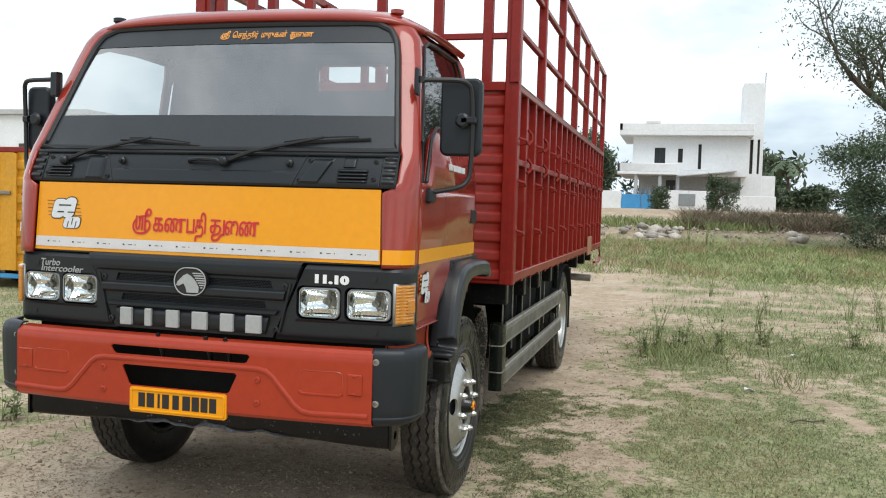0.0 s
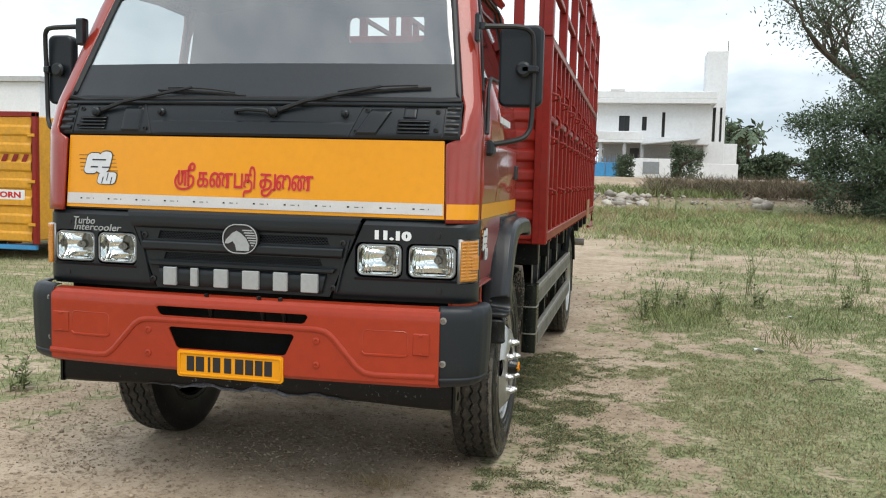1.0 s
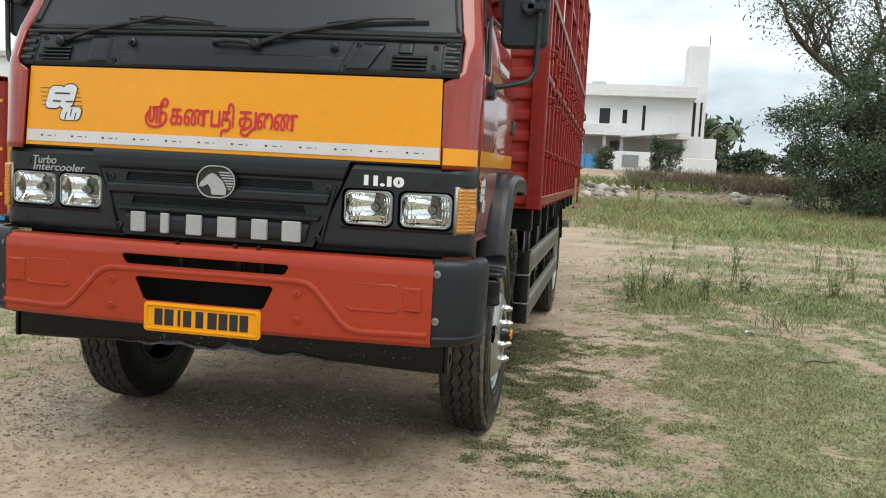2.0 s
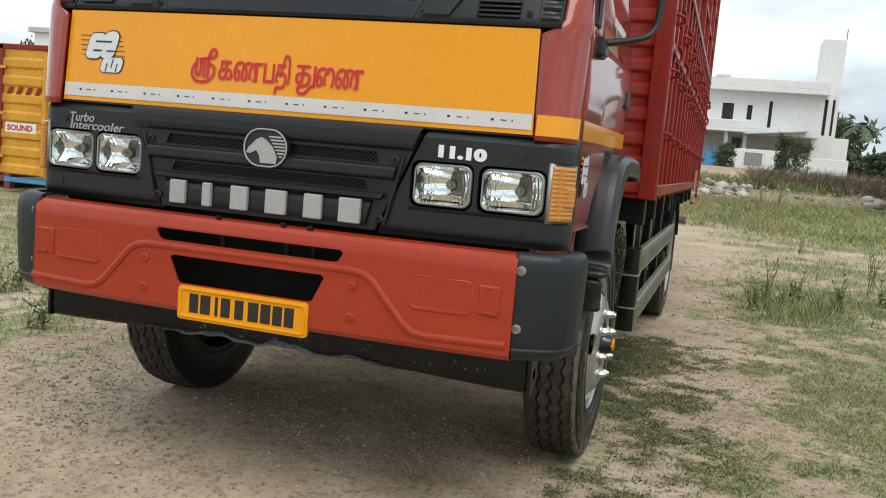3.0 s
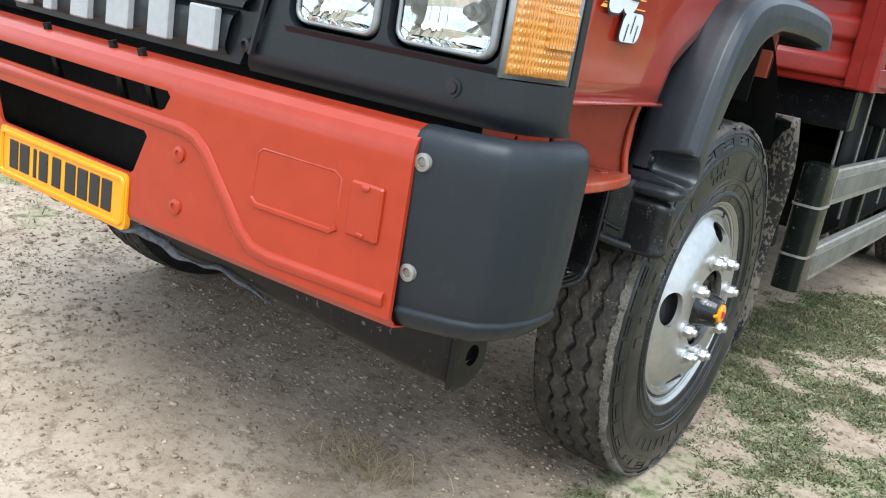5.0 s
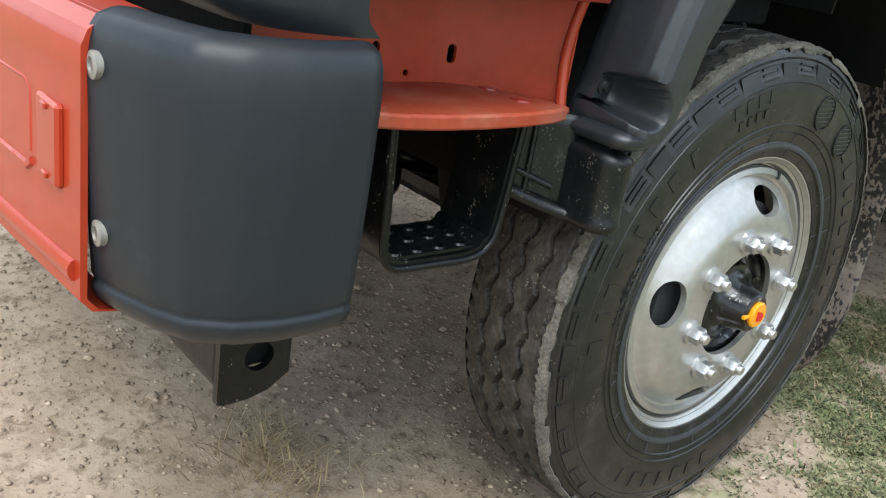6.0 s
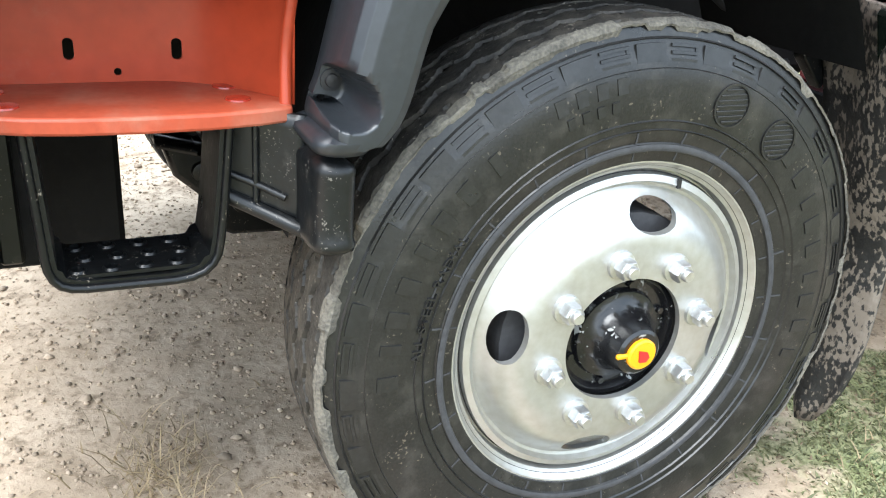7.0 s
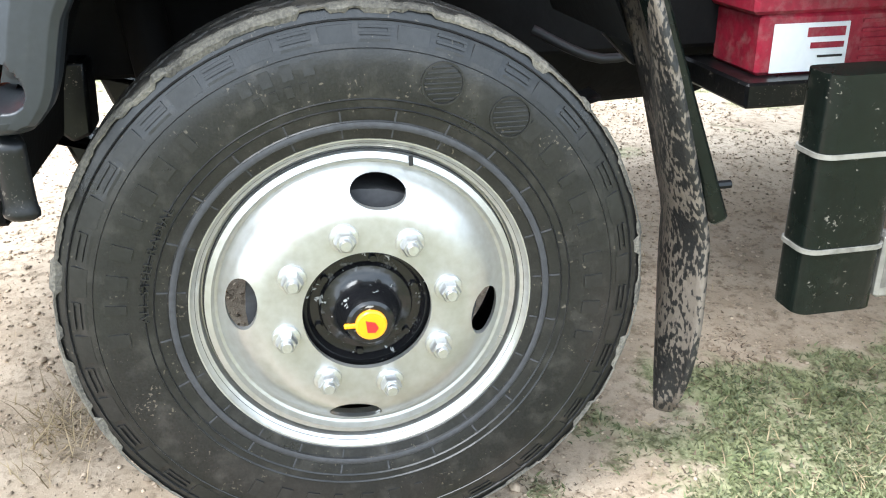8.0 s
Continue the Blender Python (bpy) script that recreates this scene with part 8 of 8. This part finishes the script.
wall = tagged(part("compound_wall", B(-3.4, -1.32, 52.9, 53.1, HZ - 0.3, HZ + 1.05).box(1.15, 4.3, 52.9, 53.1, HZ - 0.3, HZ + 1.15, 0.02).box(4.3, 7.9, 52.9, 53.1, HZ - 0.4, HZ + 0.9, 0.02), WALL_WHITE), "low white compound wall in front of the house", "wall")
part("poster", B(2.2, 3.2, 52.86, 52.90, HZ + 0.2, HZ + 0.95, c=0.005), SKIN_GREY, wall, "grey poster on the wall")
gate = tagged(part("gate", B(-1.3, -0.12, 52.95, 53.02, HZ - 0.15, HZ + 0.85).box(-0.08, 1.12, 52.95, 53.02, HZ - 0.15, HZ + 0.85, 0.02), GATE_BLUE), "bright blue sheet-metal double gate", "gate")
for i in range(9):
    part("gate_spike", Shape().tube([(-1.2 + 0.27 * i, 52.98, HZ + 0.85), (-1.2 + 0.27 * i, 52.98, HZ + 1.2)], 0.025, 5), GATE_BLUE, gate)
tower = tagged(empty("stair_tower", (6.4, 56.0, HZ)), "tall white stair tower of a house with a mast", "building")
part("tower_wall", cut(B(-0.4, 0.9, 0, 2.5, 0, 8.2), [B(0.1, 0.3, -1, 0.6, 2.4, 4.6), B(0.55, 0.7, -1, 0.6, 2.4, 4.6)]), WALL_WHITE, tower, smooth=0)
part("tower_wing", B(0.9, 1.75, 0.4, 3, 0, 2.3).box(-1.1, -0.4, 0.3, 3, 0, 4.2, 0.02), WALL_WHITE, tower)
part("mast", Shape().tube([(0.95, 1.0, 7.0), (0.95, 1.0, 9.0)], 0.03, 5), STEEL, tower)
for x in (0.1, 0.55):
    part("slit_window", B(x, x + 0.2, 0.4, 0.5, 2.4, 4.6), WINDOW_DARK, tower)

# pale buildings far on the other side
for k, (x0, x1, y, h) in enumerate(((-46, -37, 48, 7.2), (-36.4, -30.5, 52, 5.6))):
    b = tagged(empty("building", (x0, y, 0)), "pale distant building with flat roof", "building", "far buildings")
    w = x1 - x0
    part("wall", B(0, w, 0, 8, 0, h), WALL_WHITE, b)
    part("roof", B(-0.3, w + 0.3, -0.3, 8.3, h, h + 0.35), WALL_GREY, b)
    for i in range(3):
        for z in (1.2, 4.0):
            part("window", B(0.8 + i * w / 3.2, 2.0 + i * w / 3.2, -0.06, 0.02, z, z + 1.2), WINDOW_DARK, b, "dark window")
shed = tagged(empty("shed", (-27.5, 44, 0)), "grey gabled shed roof beyond the yellow truck", "shed")
part("gable", Shape().prism([(-3.0, 0), (3.0, 0), (3.0, 3.6), (0, 5.4), (-3.0, 3.6)], "y", 0, 6), WALL_WHITE, shed, smooth=0)
part("roof", Shape().add([(-3.4, -0.4, 3.4), (0, -0.4, 5.55), (0, 6.4, 5.55), (-3.4, 6.4, 3.4), (3.4, -0.4, 3.4), (3.4, 6.4, 3.4)], [(0, 1, 2, 3), (1, 4, 5, 2)]), WALL_GREY, shed, thick=0.12)

# ---- red-brown container beside the parked truck ----
RUSTY = material("rust_red_paint", (0.24, 0.075, 0.060), 0.6, vary=0.15, scale=1.2, fine=14, bump=0.08, dust=0.3, dust_color=(0.34, 0.17, 0.14))
ct = tagged(empty("cargo_container", (-12.6, 9.6, 0)), "red-brown steel container with upright ribs on the grass", "container")
def ribbed(u, v):
    t = (u * 22) % 1
    dip = 0.035 * min(1, max(0, (abs(t - 0.5) - 0.18) / 0.12))
    return (-2.2 + 4.4 * u, dip, 0.22 + 2.12 * v)
part("ribbed_side", Shape().grid(ribbed, 22 * 12, 1), RUSTY, ct, "upright pressed ribs", thick=0.02, smooth=0)
part("shell", Shape().box(-2.22, 2.22, 0.06, 2.3, 0.2, 2.34, 0.01), RUSTY, ct)
for z0, z1 in ((2.30, 2.42), (0.12, 0.24)):
    part("side_rail", Shape().box(-2.25, 2.25, -0.02, 0.08, z0, z1, 0.01), RUSTY, ct, "plain long rail")
for x in (-2.2, 2.2):
    part("corner_post", Shape().box(x - 0.07, x + 0.07, -0.03, 0.10, 0.0, 2.43, 0.012), RUSTY, ct)
    part("foot", Shape().box(x - 0.09, x + 0.09, 2.1, 2.3, 0.0, 0.22, 0.01), RUSTY, ct)

# ---- second truck, seen from behind ----
yt = tagged(empty("parked_truck", (-8.9, 9.0, 0)), "yellow truck body with ribbed rear doors parked on the grass", "truck")
part("box_body", Shape().box(-1.13, 1.13, 0.03, 5.0, 0.34, 2.36, 0.02), YELLOW_DULL, yt, "faded yellow steel body")
part("rear_frame", Shape().box(-1.15, -1.06, -0.03, 0.06, 0.28, 2.42, 0.01).box(1.06, 1.15, -0.03, 0.06, 0.28, 2.42, 0.01).box(-1.15, 1.15, -0.03, 0.06, 2.34, 2.43, 0.01), BODY_RED, yt, "dark red rear frame")
for sd in (1, -1):
    x0, x1 = (0.22, 1.05) if sd > 0 else (-1.05, -0.22)
    d = part("rear_door", Shape().grid(lambda u, v: (x0 + (x1 - x0) * u, -0.012 - 0.022 * max(-0.5, min(0.5, 1.5 * math.sin(v * 7 * 2 * math.pi))), 0.32 + 2.02 * v), 4, 112), YELLOW_DULL, yt, "ribbed yellow door", thick=0.01, smooth=20)
    part("door_post", Shape().box(sd * 0.15, sd * 0.22, -0.05, 0.0, 0.32, 2.32, 0.006), YELLOW_DULL, yt)
    s = Shape()
    for i in range(4):
        a = x0 + 0.08 + i * 0.19
        s.add([(a, -0.028, 1.62), (a + 0.09, -0.028, 1.62), (a + 0.15, -0.028, 1.74), (a + 0.06, -0.028, 1.74)], [(0, 1, 2, 3)])
    part("hazard_bar", s, BODY_RED, d, "dark red slanted bars", smooth=0)
    part("label_board", Shape().box(x0 + 0.08, x1 - 0.12, -0.034, -0.028, 1.0, 1.16, 0.002), WHITE_INK, d, "pale painted strip")
    lettering("inscription", "HORN" if sd > 0 else "SOUND", 0.1, RED_INK, d, lambda u, v, w: (x0 + 0.12 + u, -0.035 - w, 1.03 + v), depth=0.002, bold=0.004, width=0.52, height=0.10, label="red words")
    part("red_line", Shape().box(x0, x1, -0.030, -0.024, 0.90, 0.94, 0.002), BODY_RED, d)
    for z in (0.6, 1.3, 2.05):
        part("hinge", Shape().box(sd * 1.0, sd * 1.13, -0.05, -0.03, z - 0.025, z + 0.025, 0.004), YELLOW_DULL, yt)
part("centre_panel", Shape().box(-0.15, 0.15, -0.02, 0.03, 0.32, 2.34, 0.005), YELLOW_DULL, yt, "plain yellow centre strip")
part("lock", Shape().box(-0.14, 0.10, -0.06, -0.02, 1.62, 1.68, 0.01), GALV, yt, "pale lock handle")
part("underrun_bar", Shape().box(-1.0, 1.1, 0.0, 0.08, 0.18, 0.26, 0.01), GATE_BLUE, yt, "blue rear bar")
for x in (-0.8, 0.8):
    part("wheel", Shape().lathe([(0.2, -0.12), (0.38, -0.12), (0.42, -0.08), (0.42, 0.08), (0.38, 0.12), (0.2, 0.12)], (x, 1.3, 0.42), "x", 28), RUBBER, yt)
part("cab", Shape().box(-1.0, 1.0, 5.2, 6.8, 0.5, 2.3, 0.1), YELLOW_DULL, yt)
